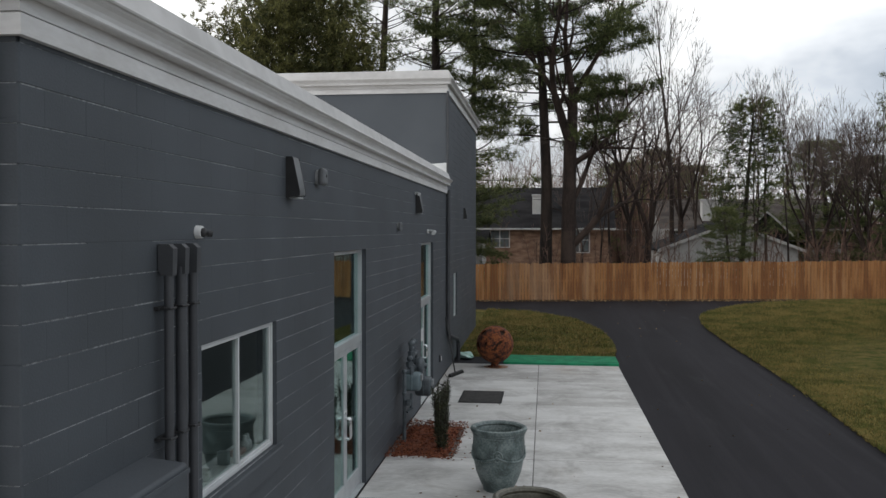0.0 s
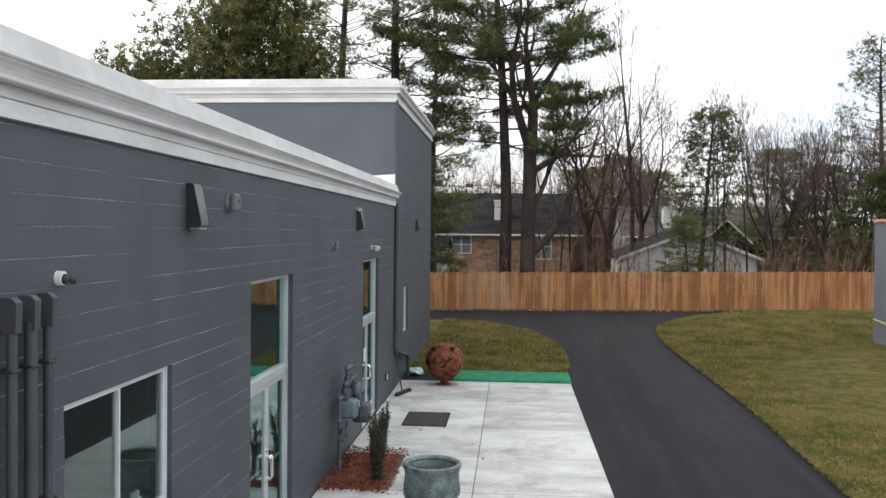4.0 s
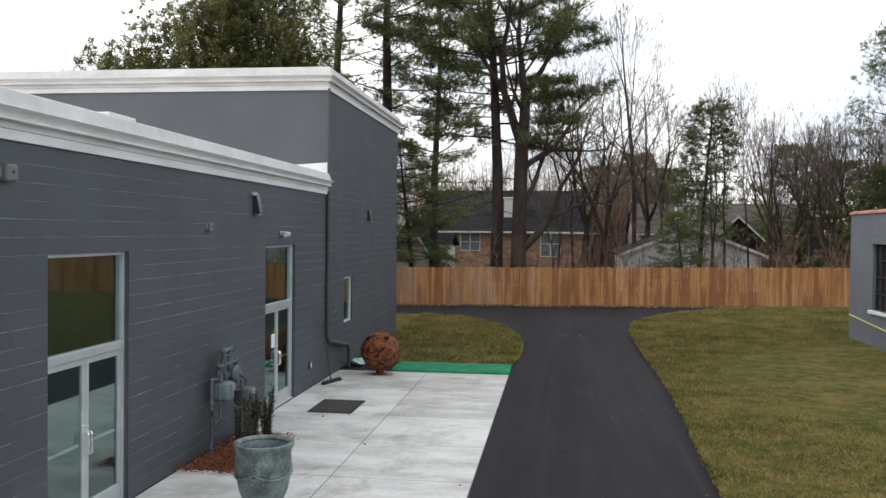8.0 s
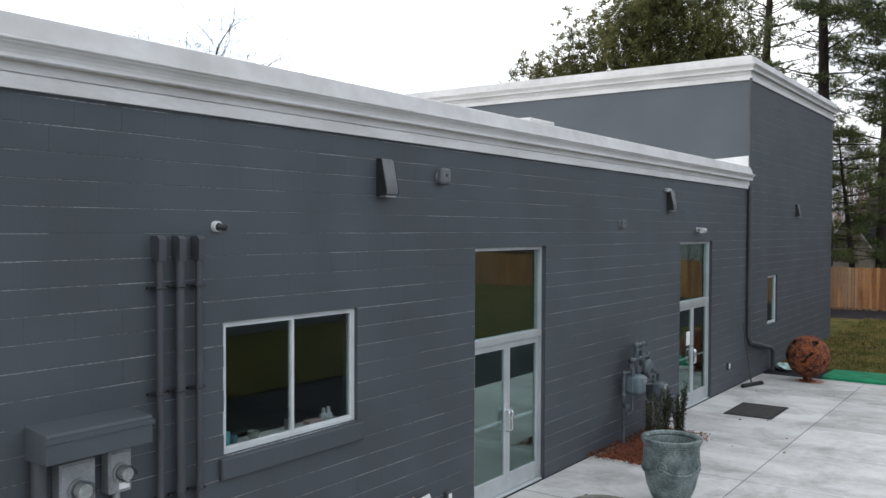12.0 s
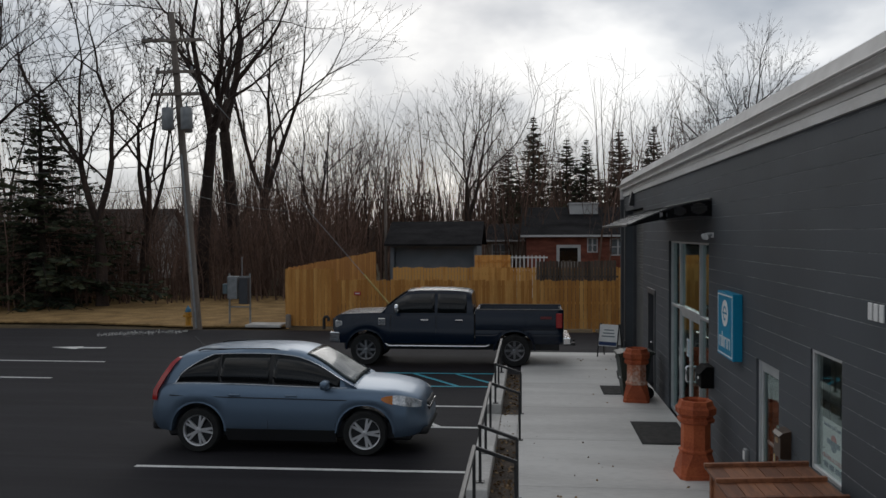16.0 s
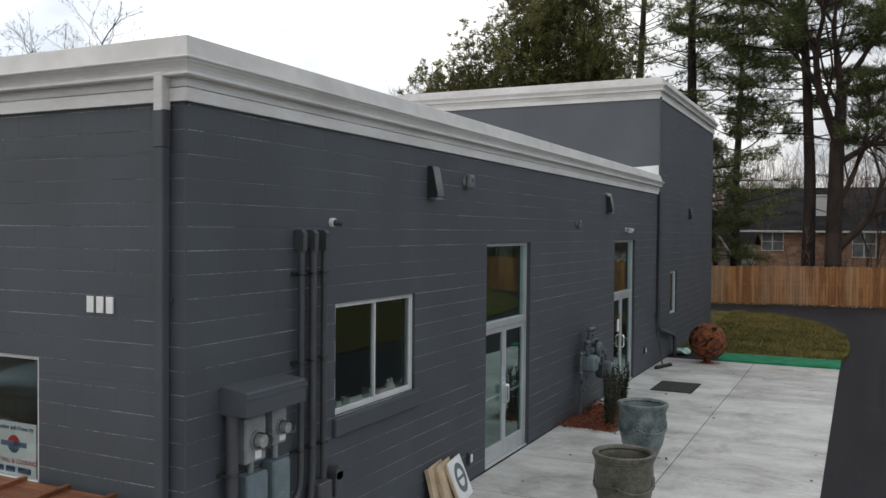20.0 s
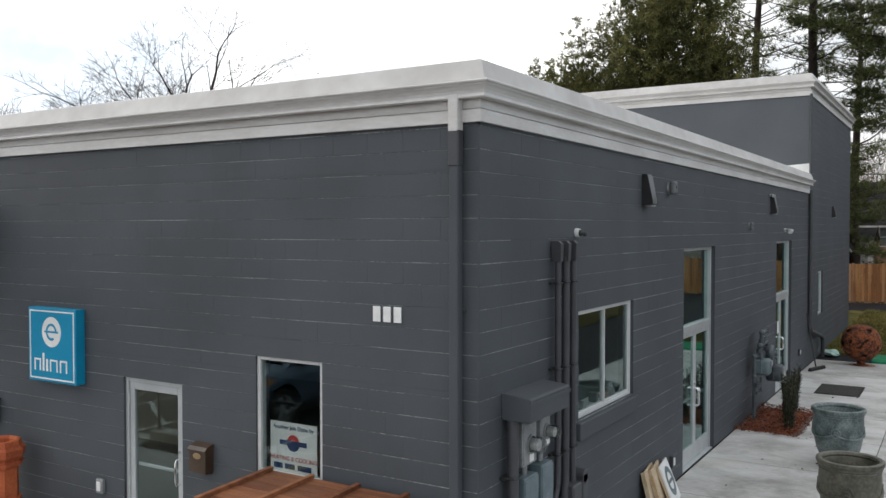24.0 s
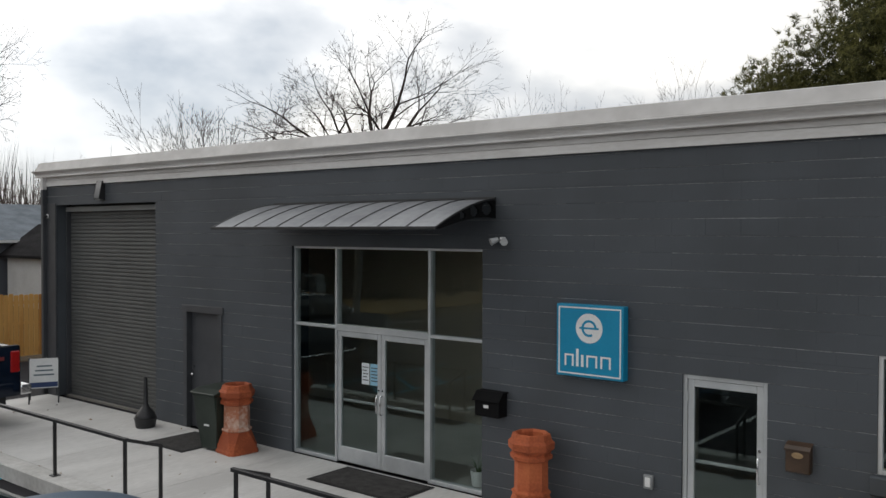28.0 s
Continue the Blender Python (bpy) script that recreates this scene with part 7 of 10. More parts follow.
# octagonal clay chimney pots
def chimney_pot(x, y, rot, bleached, label):
    t = thing("chimney_pot", label, "chimney pot", pose(x, y, 0.002, 0, 0, rot), "clay chimney pots")
    bm = B()
    q = math.pi / 8
    # square flared foot turning into an octagon
    rings = []
    for rr, z, sq in ((0.275, 0, 1.0), (0.275, 0.05, 1.0), (0.262, 0.07, 1.0), (0.258, 0.14, 0.9), (0.215, 0.36, 0.0)):
        ring = []
        for k in range(8):
            a = q + k * math.pi / 4
            o = Vector((math.cos(a), math.sin(a))) * rr / math.cos(q)
            s_ = Vector((max(-rr, min(rr, o.x * 1.9)), max(-rr, min(rr, o.y * 1.9))))
            p = o.lerp(s_, sq)
            ring.append((p.x, p.y, z))
        rings.append(ring)
    ring_faces(bm, rings)
    part("foot", bm, M_TERRA, t)
    bm = B()
    lathe(bm, [(0.232, 0.36), (0.250, 0.375), (0.250, 0.40), (0.222, 0.415), (0.215, 0.43), (0.212, 0.78), (0.222, 0.80)], 8, twist=q)
    part("shaft", bm, M_TERRA_W if bleached else M_TERRA, t, "clay shaft with a bleached patch" if bleached else "")
    bm = B()
    lathe(bm, [(0.218, 0.79), (0.266, 0.815), (0.274, 0.86), (0.246, 0.882), (0.250, 0.90), (0.292, 0.94), (0.297, 1.02), (0.272, 1.045), (0.258, 1.06), (0.240, 1.125), (0.208, 1.135), (0.19, 1.10), (0.18, 0.70)], 8, twist=q)
    part("crown", bm, M_TERRA, t)
    bm = B()
    lathe(bm, [(0.18, 0.72), (0.01, 0.73)], 8, twist=q)
    part("soil", bm, M_EARTH, t)
    return t


chimney_pot(-9.14, 3.60, 4, False, "tall octagonal terracotta chimney pot used as a planter")
chimney_pot(-14.82, 3.44, -8, True, "tall octagonal terracotta chimney pot with whitish bloom")

cart = thing("wheelie_bin", "dark green wheeled refuse bin with a closed lid", "bin", pose(-15.25, 3.42, 0.002, 0, 0, 4))
bm = B()
rings = []
for z, w_, d_ in ((0.03, 0.21, 0.23), (0.5, 0.25, 0.29), (0.9, 0.285, 0.34), (0.93, 0.30, 0.36), (0.96, 0.30, 0.36)):
    rings.append([(-w_, -d_, z), (w_, -d_, z), (w_, d_, z), (-w_, d_, z)])
ring_faces(bm, rings)
bmesh.ops.bevel(bm, geom=[e_ for e_ in bm.edges if abs(e_.verts[0].co.z - e_.verts[1].co.z) > 0.02], offset=0.03, segments=2, affect="EDGES")
part("body", bm, M_GREENP, cart)
bm = B()
extrude_x(bm, [(-0.39, 0.965), (-0.39, 0.985), (-0.2, 1.035), (0.2, 1.045), (0.40, 1.03), (0.40, 0.965)], -0.31, 0.31)
bmesh.ops.bevel(bm, geom=list(bm.edges), offset=0.012, segments=1, affect="EDGES")
part("lid", bm, M_GREENP, cart)
for sx in (-1, 1):
    bm = B()
    cyl(bm, (sx * 0.22, 0.27, 0.13), (sx * 0.27, 0.27, 0.13), 0.13, n=20)
    part("wheel", bm, M_RUBBER, cart, smooth=True)
bm = B()
tube(bm, [(-0.2, 0.38, 0.95), (-0.2, 0.44, 0.98), (0.2, 0.44, 0.98), (0.2, 0.38, 0.95)], 0.016, 8)
part("handle", bm, M_GREENP, cart, smooth=True)
bm = B()
box(bm, (-0.06, -0.295, 0.42), (0.06, -0.27, 0.45), 0.003)
part("sticker", bm, M_WHITE, cart, "small white sticker")

urn = thing("ash_urn", "black bottle-shaped outdoor cigarette urn with a long neck", "ashtray", pose(-17.6, 3.50, 0.002))
bm = B()
lathe(bm, [(0.17, 0), (0.18, 0.02), (0.20, 0.14), (0.205, 0.17), (0.19, 0.18), (0.19, 0.20), (0.16, 0.27), (0.07, 0.38), (0.045, 0.44), (0.035, 0.90), (0.03, 0.93), (0.012, 0.94)], 28)
part("urn_body", bm, M_BLACK, urn, smooth=True)
bm = B()
lathe(bm, [(0.206, 0.165), (0.212, 0.17), (0.212, 0.18), (0.19, 0.186)], 28)
part("band", bm, M_BLACK, urn, smooth=True)

ab = thing("sidewalk_sign", "white A-frame sidewalk sign with a blue foot bar and black legs", "sign", pose(-21.45, 3.5, 0.002, 0, 0, 62))
for sgn in (-1, 1):
    bm = B()
    for xx in (-0.30, 0.27):
        ring_faces(bm, [[(xx, sgn * 0.27, 0), (xx + 0.03, sgn * 0.27, 0), (xx + 0.03, sgn * 0.24, 0), (xx, sgn * 0.24, 0)], [(xx, sgn * 0.05, 0.95), (xx + 0.03, sgn * 0.05, 0.95), (xx + 0.03, sgn * 0.02, 0.95), (xx, sgn * 0.02, 0.95)]])
    part("leg_frame", bm, M_BLACK, ab)
    bm = B()
    k = 0.22 / 0.95
    ring_faces(bm, [[(-0.28, sgn * (0.275 - k * z), z), (0.28, sgn * (0.275 - k * z), z), (0.28, sgn * (0.262 - k * z), z), (-0.28, sgn * (0.262 - k * z), z)] for z in (0.32, 0.92)])
    pn = part("panel", bm, M_WHITE, ab, "white printed panel")
    bm = B()
    ring_faces(bm, [[(-0.27, sgn * (0.279 - k * z), z), (0.27, sgn * (0.279 - k * z), z), (0.27, sgn * (0.276 - k * z), z), (-0.27, sgn * (0.276 - k * z), z)] for z in (0.34, 0.44)])
    part("blue_bar", bm, M_NAVY, pn)
    for i in range(3):
        z0 = 0.58 + i * 0.09
        bm = B()
        ring_faces(bm, [[(-0.2 + 0.03 * i, sgn * (0.279 - k * z), z), (0.2 - 0.02 * i, sgn * (0.279 - k * z), z), (0.2 - 0.02 * i, sgn * (0.276 - k * z), z), (-0.2 + 0.03 * i, sgn * (0.276 - k * z), z)] for z in (z0, z0 + 0.03)])
        part("text_bar", bm, M_TEAL, pn)

# timber bin store at the corner
wb = thing("bin_store", "low timber bin store with a stained cedar lid and battens", "storage box", pose(-4.91, 2.92, 0.002))
WX, WY = 1.63, 0.93
for nm, a, b in (("front_panel", (0.03, 0.03, 0.05), (WX - 0.03, 0.055, 1.20)), ("back_panel", (0.03, WY - 0.055, 0.05), (WX - 0.03, WY - 0.03, 1.22)), ("side_panel", (0.03, 0.056, 0.05), (0.055, WY - 0.056, 1.21)), ("side_panel", (WX - 0.055, 0.056, 0.05), (WX - 0.03, WY - 0.056, 1.21))):
    bm = B()
    box(bm, a, b, 0.003)
    part(nm, bm, M_WOOD, wb)
for x in (0.03, WX - 0.10):
    for y in (0.005, WY - 0.075):
        bm = B()
        box(bm, (x, y, 0), (x + 0.07, y + 0.07, 1.20), 0.004)
        part("post", bm, M_WOOD, wb)
for i in range(6):
    bm = B()
    y0, y1 = -0.03 + i * 0.165, -0.03 + i * 0.165 + 0.158
    z0, z1 = 1.245 + 0.04 * (y0 / WY), 1.245 + 0.04 * (y1 / WY)
    ring_faces(bm, [[(x, y0, z0), (x, y1, z1), (x, y1, z1 + 0.022), (x, y0, z0 + 0.022)] for x in (-0.04, WX + 0.04)])
    part("lid_board", bm, M_WOOD, wb)
for x in (-0.03, 0.5, 1.06, WX - 0.02):
    bm = B()
    ring_faces(bm, [[(x, y, z), (x + 0.05, y, z), (x + 0.05, y, z + 0.035), (x, y, z + 0.035)] for y, z in ((-0.04, 1.267), (WY + 0.03, 1.31))])
    part("batten", bm, M_WOOD, wb)
yb = thing("yellow_bin", "yellow plastic bin with a ridged lid beside the bin store", "bin", pose(-5.2, 3.36, 0.002, 0, 0, 12))
bm = B()
ring_faces(bm, [[(-w_, -w_, z), (w_, -w_, z), (w_, w_, z), (-w_, w_, z)] for z, w_ in ((0, 0.17), (0.95, 0.22))])
M_YEL = mat("yellow_plastic", (0.55, 0.33, 0.005), (0.68, 0.42, 0.01), rough=0.5)
part("body", bm, M_YEL, yb)
bm = B()
extrude_x(bm, [(-0.24, 0.95), (-0.24, 0.98), (-0.12, 1.06), (0.12, 1.06), (0.24, 0.98), (0.24, 0.95)], -0.24, 0.24)
part("lid", bm, M_YEL, yb)

# planting trench, kerb and rails along the parking edge
kerb = thing("kerb", "white-worn concrete kerb wall along the parking edge", "kerb", pose(0, 0, 0), kind="structure")
M_KERB = mat("kerb_concrete", (0.40, 0.39, 0.37), (0.56, 0.55, 0.53), rough=0.85, scale=1.5, fine=14, bump=0.2)
for x0, x1 in ((-18.2, -13.2), (-13.15, -11.2), (-11.15, -7.5), (-7.45, -6.5), (-6.45, -2.2)):
    bm = B()
    gap = (x0, x1) in ((-13.15, -11.2), (-7.45, -6.5))
    box(bm, (x0, 0.30, -0.1), (x1, 0.60, 0.02 if gap else 0.20), 0.015)
    part("kerb_piece", bm, M_KERB, kerb)
for x0, x1 in ((-13.15, -11.2), (-7.45, -6.5)):
    bm = B()
    box(bm, (x0, 0.605, -0.05), (x1, 0.935, 0.008), 0.01)
    part("step_slab", bm, M_WALK, kerb)
bm = B()
box(bm, (-18.2, 0.60, -0.06), (-2.2, 0.94, -0.02))
part("soil_strip", bm, mat("wet_leaf_soil", (0.030, 0.022, 0.016), (0.095, 0.070, 0.05), rough=0.95, scale=3, fine=30, bump=0.8, dist=0.03, fine_amt=0.4), kerb)


def railing(x0, x1, posts, ends):
    t = thing("handrail", "black square-tube steel handrail along the walkway", "railing", pose(0, 0, 0), "handrail sections")
    bm = B()
    box(bm, (x0, 0.455, 0.965), (x1, 0.505, 1.01), 0.004)
    part("top_rail", bm, M_BLACK, t)
    for x in posts:
        bm = B()
        box(bm, (x - 0.02, 0.46, 0.2), (x + 0.02, 0.50, 0.965), 0.003)
        p_ = part("post", bm, M_BLACK, t)
        bm = B()
        box(bm, (x - 0.06, 0.42, 0.2), (x + 0.06, 0.54, 0.212), 0.003)
        part("base_plate", bm, M_BLACK, p_)
    for x in ends:
        bm = B()
        ring_faces(bm, [[(x - 0.022, y, z), (x + 0.022, y, z), (x + 0.022, y, z + 0.045), (x - 0.022, y, z + 0.045)] for y, z in ((0.48, 0.965), (1.0, 0.79))])
        part("return_rail", bm, M_BLACK, t)
        bm = B()
        box(bm, (x - 0.02, 0.965, 0.0), (x + 0.02, 1.005, 0.80), 0.003)
        p_ = part("post", bm, M_BLACK, t)
        bm = B()
        box(bm, (x - 0.06, 0.945, 0.002), (x + 0.06, 1.045, 0.014), 0.003)
        part("base_plate", bm, M_BLACK, p_)
    return t


railing(-17.3, -13.25, (-17.1, -15.1, -13.3), (-13.28,))
railing(-11.12, -7.75, (-11.05, -9.4, -7.85), (-11.1, -7.78))
railing(-6.65, -3.2, (-6.55, -4.9, -3.3), (-6.62, -3.25))

# parking lines
M_LINE = mat("white_line_paint", (0.55, 0.55, 0.54), (0.72, 0.72, 0.71), rough=0.7, scale=3, fine=30, bump=0.1, fine_amt=0.3)
M_LBLUE = mat("blue_line_paint", (0.03, 0.26, 0.36), (0.06, 0.36, 0.46), rough=0.7, scale=3, fine=30, bump=0.1)


def paint(poly, m_, label, nm="parking_line"):
    bm = B()
    ring_faces(bm, [[(x, y, z) for x, y in poly] for z in (-0.0295, -0.025)])
    tagged(part(nm, bm, m_), label, "road marking", group="parking lines", kind="structure")


def stripe(x0, y0, x1, y1, m_, w=0.1, label="white painted parking line on the asphalt"):
    d = Vector((x1 - x0, y1 - y0)).normalized() * w / 2
    nx, ny = -d.y, d.x
    paint([(x0 + nx, y0 + ny), (x0 - nx, y0 - ny), (x1 - nx, y1 - ny), (x1 + nx, y1 + ny)], m_, label)


for x in (-6.35, -9.1, -12.09, -14.03):
    stripe(x - 0.02, 0.3, x + 0.06, -5.0, M_LINE)
for x in (-16.35, -18.23):
    stripe(x - 0.02, 0.3, x + 0.06, -5.0, M_LBLUE, label="light blue painted access-bay line on the asphalt")
for y in (-1.8, -2.9, -4.0):
    stripe(-18.15, y, -16.42, y + 1.25, M_LBLUE, label="light blue painted access-bay hatch on the asphalt")
stripe(-18.15, -0.7, -16.95, 0.18, M_LBLUE, label="light blue painted access-bay hatch on the asphalt")
stripe(-13.95, -1.75, -12.15, -0.55, M_LINE, label="white painted hatch between the parking bays")
for x, yb in ((-19.5, -22.0), (-16.76, -22.0), (-13.88, -22.0)):
    stripe(x, -10.9, x - 0.15, yb, M_LINE)
paint([(-22.48, -12.36), (-22.44, -13.2), (-22.62, -13.2), (-22.40, -14.16), (-22.02, -13.15), (-22.22, -13.15), (-22.26, -12.36)], M_LINE, "white painted direction arrow on the asphalt", "road_arrow")


# ---- vehicles ----
def coated(m, rough, weight):
    """A clear lacquer over a car paint."""
    p = m.node_tree.nodes["Principled BSDF"]
    p.inputs["Coat Weight"].default_value, p.inputs["Coat Roughness"].default_value = weight, rough
    return m


M_CAR_BLUE = coated(mat("steel_blue_paint", (0.135, 0.190, 0.262), (0.146, 0.203, 0.276), rough=0.36, metal=0.6, scale=0.6, bump=0.0, spec=0.35), 0.08, 0.22)
M_CAR_NAVY = coated(mat("dark_navy_paint", (0.0025, 0.0075, 0.019), (0.003, 0.009, 0.022), rough=0.25, metal=0.0, scale=0.6, bump=0.0, spec=0.25), 0.05, 0.25)
M_CARGLASS = mat("dark_car_glass", (0.005, 0.006, 0.006), (0.008, 0.009, 0.010), rough=0.05, bump=0.0, spec=0.3)
M_SCREEN = mat("tinted_windscreen", (0.040, 0.052, 0.052), (0.12, 0.135, 0.132), rough=0.10, metal=0.15, bump=0.0, spec=0.25, scale=3.5)
M_TRIM = mat("black_plastic_trim", (0.008, 0.008, 0.009), (0.013, 0.013, 0.014), rough=0.7, bump=0.1, fine=90)
M_RIM = mat("alloy_rim", (0.55, 0.55, 0.56), (0.66, 0.66, 0.67), rough=0.35, metal=0.4, bump=0.0)
M_RIM_D = mat("dark_alloy_rim", (0.10, 0.10, 0.105), (0.30, 0.30, 0.31), rough=0.35, metal=0.5, bump=0.0, scale=7)
M_LAMP_R = mat("red_tail_lens", (0.30, 0.008, 0.008), (0.38, 0.012, 0.012), rough=0.15, bump=0.0, spec=0.7)
M_LAMP_W = mat("clear_lamp", (0.30, 0.31, 0.32), (0.78, 0.79, 0.80), rough=0.12, metal=0.35, scale=9, bump=0.0, spec=0.7)
M_LAMP_O = mat("amber_lens", (0.50, 0.15, 0.02), (0.60, 0.20, 0.03), rough=0.2, bump=0.0)


def wheel(parent, x, y, r, w, spokes, rim_r, split=True, alloy=None):
    """A tyre and a spoked rim on the axle end at (x, y), facing away from the car's middle."""
    s = 1 if y > 0 else -1
    bm = B()
    prof = [(rim_r, -w / 2), (r * 0.93, -w / 2 - 0.004), (r * 0.985, -w / 2 + 0.03), (r, -w / 4), (r, w / 4), (r * 0.985, w / 2 - 0.03), (r * 0.93, w / 2 + 0.004), (rim_r, w / 2)]
    lathe(bm, prof, 40, cap=False)
    m = pose(x, y, r, 90)
    bmesh.ops.transform(bm, matrix=m, verts=bm.verts)
    t = part("wheel", bm, M_RUBBER, parent, "black tyre on an alloy wheel", True)
    bm = B()
    lathe(bm, [(rim_r + 0.004, w * 0.5), (rim_r + 0.004, w * 0.44), (rim_r * 0.93, w * 0.38), (rim_r * 0.90, -w * 0.4), (rim_r, -w * 0.5)], 40, cap=False)
    hub = 0.2 * rim_r
    lathe(bm, [(hub, w * 0.30), (hub, w * 0.42), (hub * 0.6, w * 0.45), (0.005, w * 0.45)], 16, cap=False)
    for k in range(spokes):
        offs = (-0.1, 0.1) if split else (0.0,)
        for o in offs:
            a0, a1 = 2 * math.pi * k / spokes + o * 0.5, 2 * math.pi * k / spokes + o * 1.6
            p, q = Vector((hub * 0.8 * math.cos(a0), hub * 0.8 * math.sin(a0), w * 0.40)), Vector((rim_r * 0.97 * math.cos(a1), rim_r * 0.97 * math.sin(a1), w * 0.41))
            d = (q - p).normalized()
            n = Vector((-d.y, d.x, 0)) * (0.022 if split else 0.034)
            dz = Vector((0, 0, -0.03))
            ring_faces(bm, [[p - n, p + n, p + n + dz, p - n + dz], [q - n * 0.8, q + n * 0.8, q + n * 0.8 + dz, q - n * 0.8 + dz]])
    bmesh.ops.transform(bm, matrix=pose(x, y, r, 90 if s < 0 else -90), verts=bm.verts)
    part("rim", bm, alloy or M_RIM, t, "dark spoked alloy rim" if alloy else "silver spoked alloy rim", True)
    # flat black disc behind the spokes stands for the shade inside the wheel
    bm = B()
    cyl(bm, (x, y + s * w * 0.12, r), (x, y - s * w * 0.1, r), rim_r * 0.92, n=28)
    part("brake_disc", bm, M_BLACK, t)
    return t


def arch_z(x, wheels, ra, base):
    z = base
    for wx, wz in wheels:
        d = abs(x - wx)
        if d < ra:
            z = max(z, wz + math.sqrt(ra * ra - d * d))
    return z


def loft_body(stations, rows):
    """Lower body shell: for each station x, rows of (half width, z) from sill to bonnet; both sides, closed."""
    bm = B()
    rings = []
    for x, row in zip(stations, rows):
        left = [(x, -w, z) for w, z in row]
        right = [(x, w, z) for w, z in reversed(row)]
        rings.append(left + right)
    ring_faces(bm, rings)
    return bm


def lerp_table(tab, x):
    """Value at x of a table of (x, value) by smooth steps."""
    if x <= tab[0][0]:
        return tab[0][1]
    for (a, va), (b, vb) in zip(tab, tab[1:]):
        if x <= b:
            t = (x - a) / (b - a)
            return va + (vb - va) * t
    return tab[-1][1]


def curve_table(pts):
    """A smoothed table through pts."""
    return [(x, z) for x, z in spline(pts, 6)]


# --- compact SUV: x from rear (0) to front (4.72)
suv = thing("suv_car", "steel-blue compact SUV parked nose to the walkway", "car", pose(-10.82, -5.18, -0.03, 0, 0, 90))
L = 4.66
WB = ((0.85, 0.375), (3.66, 0.375))
HALF = [(0.0, 0.74), (0.12, 0.84), (0.5, 0.90), (1.5, 0.925), (3.2, 0.925), (4.0, 0.905), (4.35, 0.85), (4.55, 0.74), (L, 0.60)]
BELT = curve_table([(0.0, 0.80), (0.06, 1.0), (0.4, 1.14), (1.5, 1.15), (2.6, 1.12), (3.25, 1.11), (3.6, 1.095), (4.0, 1.06), (4.3, 1.005), (4.48, 0.945), (4.6, 0.83), (L, 0.64)])
BASE = [(0.0, 0.48), (0.15, 0.36), (0.5, 0.32), (4.2, 0.30), (4.5, 0.33), (L, 0.44)]
st = [L * i / 90 for i in range(91)]
rows = []
for x in st:
    w, b = lerp_table(HALF, x), lerp_table(BELT, x)
    z0 = min(arch_z(x, WB, 0.455, lerp_table(BASE, x)), b - 0.10)
    k = b - z0
    flare = max(0.0, 1 - min(abs(x - WB[0][0]), abs(x - WB[1][0])) / 0.62)
    rows.append([(w - 0.22, z0), (w - 0.05 + 0.05 * flare, z0 + 0.004), (w - 0.005 + 0.03 * flare, z0 + k * 0.10), (w + 0.012 + 0.02 * flare, z0 + k * 0.26), (w + 0.020 + 0.006 * flare, z0 + k * 0.42), (w + 0.016, z0 + k * 0.56), (w + 0.002, z0 + k * 0.70), (w - 0.004, z0 + k * 0.78), (w - 0.024, z0 + k * 0.90), (w - 0.05, z0 + k * 0.965), (w - 0.085, b), (w * 0.72, b + 0.025), (w * 0.4, b + 0.045), (0.0001, b + 0.052)])
part("body", loft_body(st, rows), M_CAR_BLUE, suv, smooth=True)
bm = B()
box(bm, (0.25, -0.70, 0.22), (L - 0.25, 0.70, 0.55), 0.04)
part("underbody", bm, M_BLACK, suv)
# greenhouse
ROOF = curve_table([(0.10, 1.06), (0.24, 1.30), (0.44, 1.55), (0.70, 1.64), (1.3, 1.695), (2.1, 1.70), (2.55, 1.64), (2.9, 1.49), (3.25, 1.27), (3.52, 1.12)])
gs = [0.10 + (3.52 - 0.10) * i / 60 for i in range(61)]
bm = B()
rings = []
for x in gs:
    b, r_ = lerp_table(BELT, x) - 0.03, lerp_table(ROOF, x)
    w = lerp_table(HALF, x) - 0.07
    wr = w - 0.21 * min(1, max(0.0, (r_ - b) / 0.6))
    prof = [(w, b), (w - 0.03, b + (r_ - b) * 0.3), (wr + 0.03, b + (r_ - b) * 0.88), (wr - 0.03, r_ - 0.012), (wr * 0.6, r_ + 0.012), (0.0001, r_ + 0.02)]
    rings.append([(x, -a, z) for a, z in prof] + [(x, a, z) for a, z in reversed(prof)])
ring_faces(bm, rings)
part("cabin", bm, M_CAR_BLUE, suv, smooth=True)


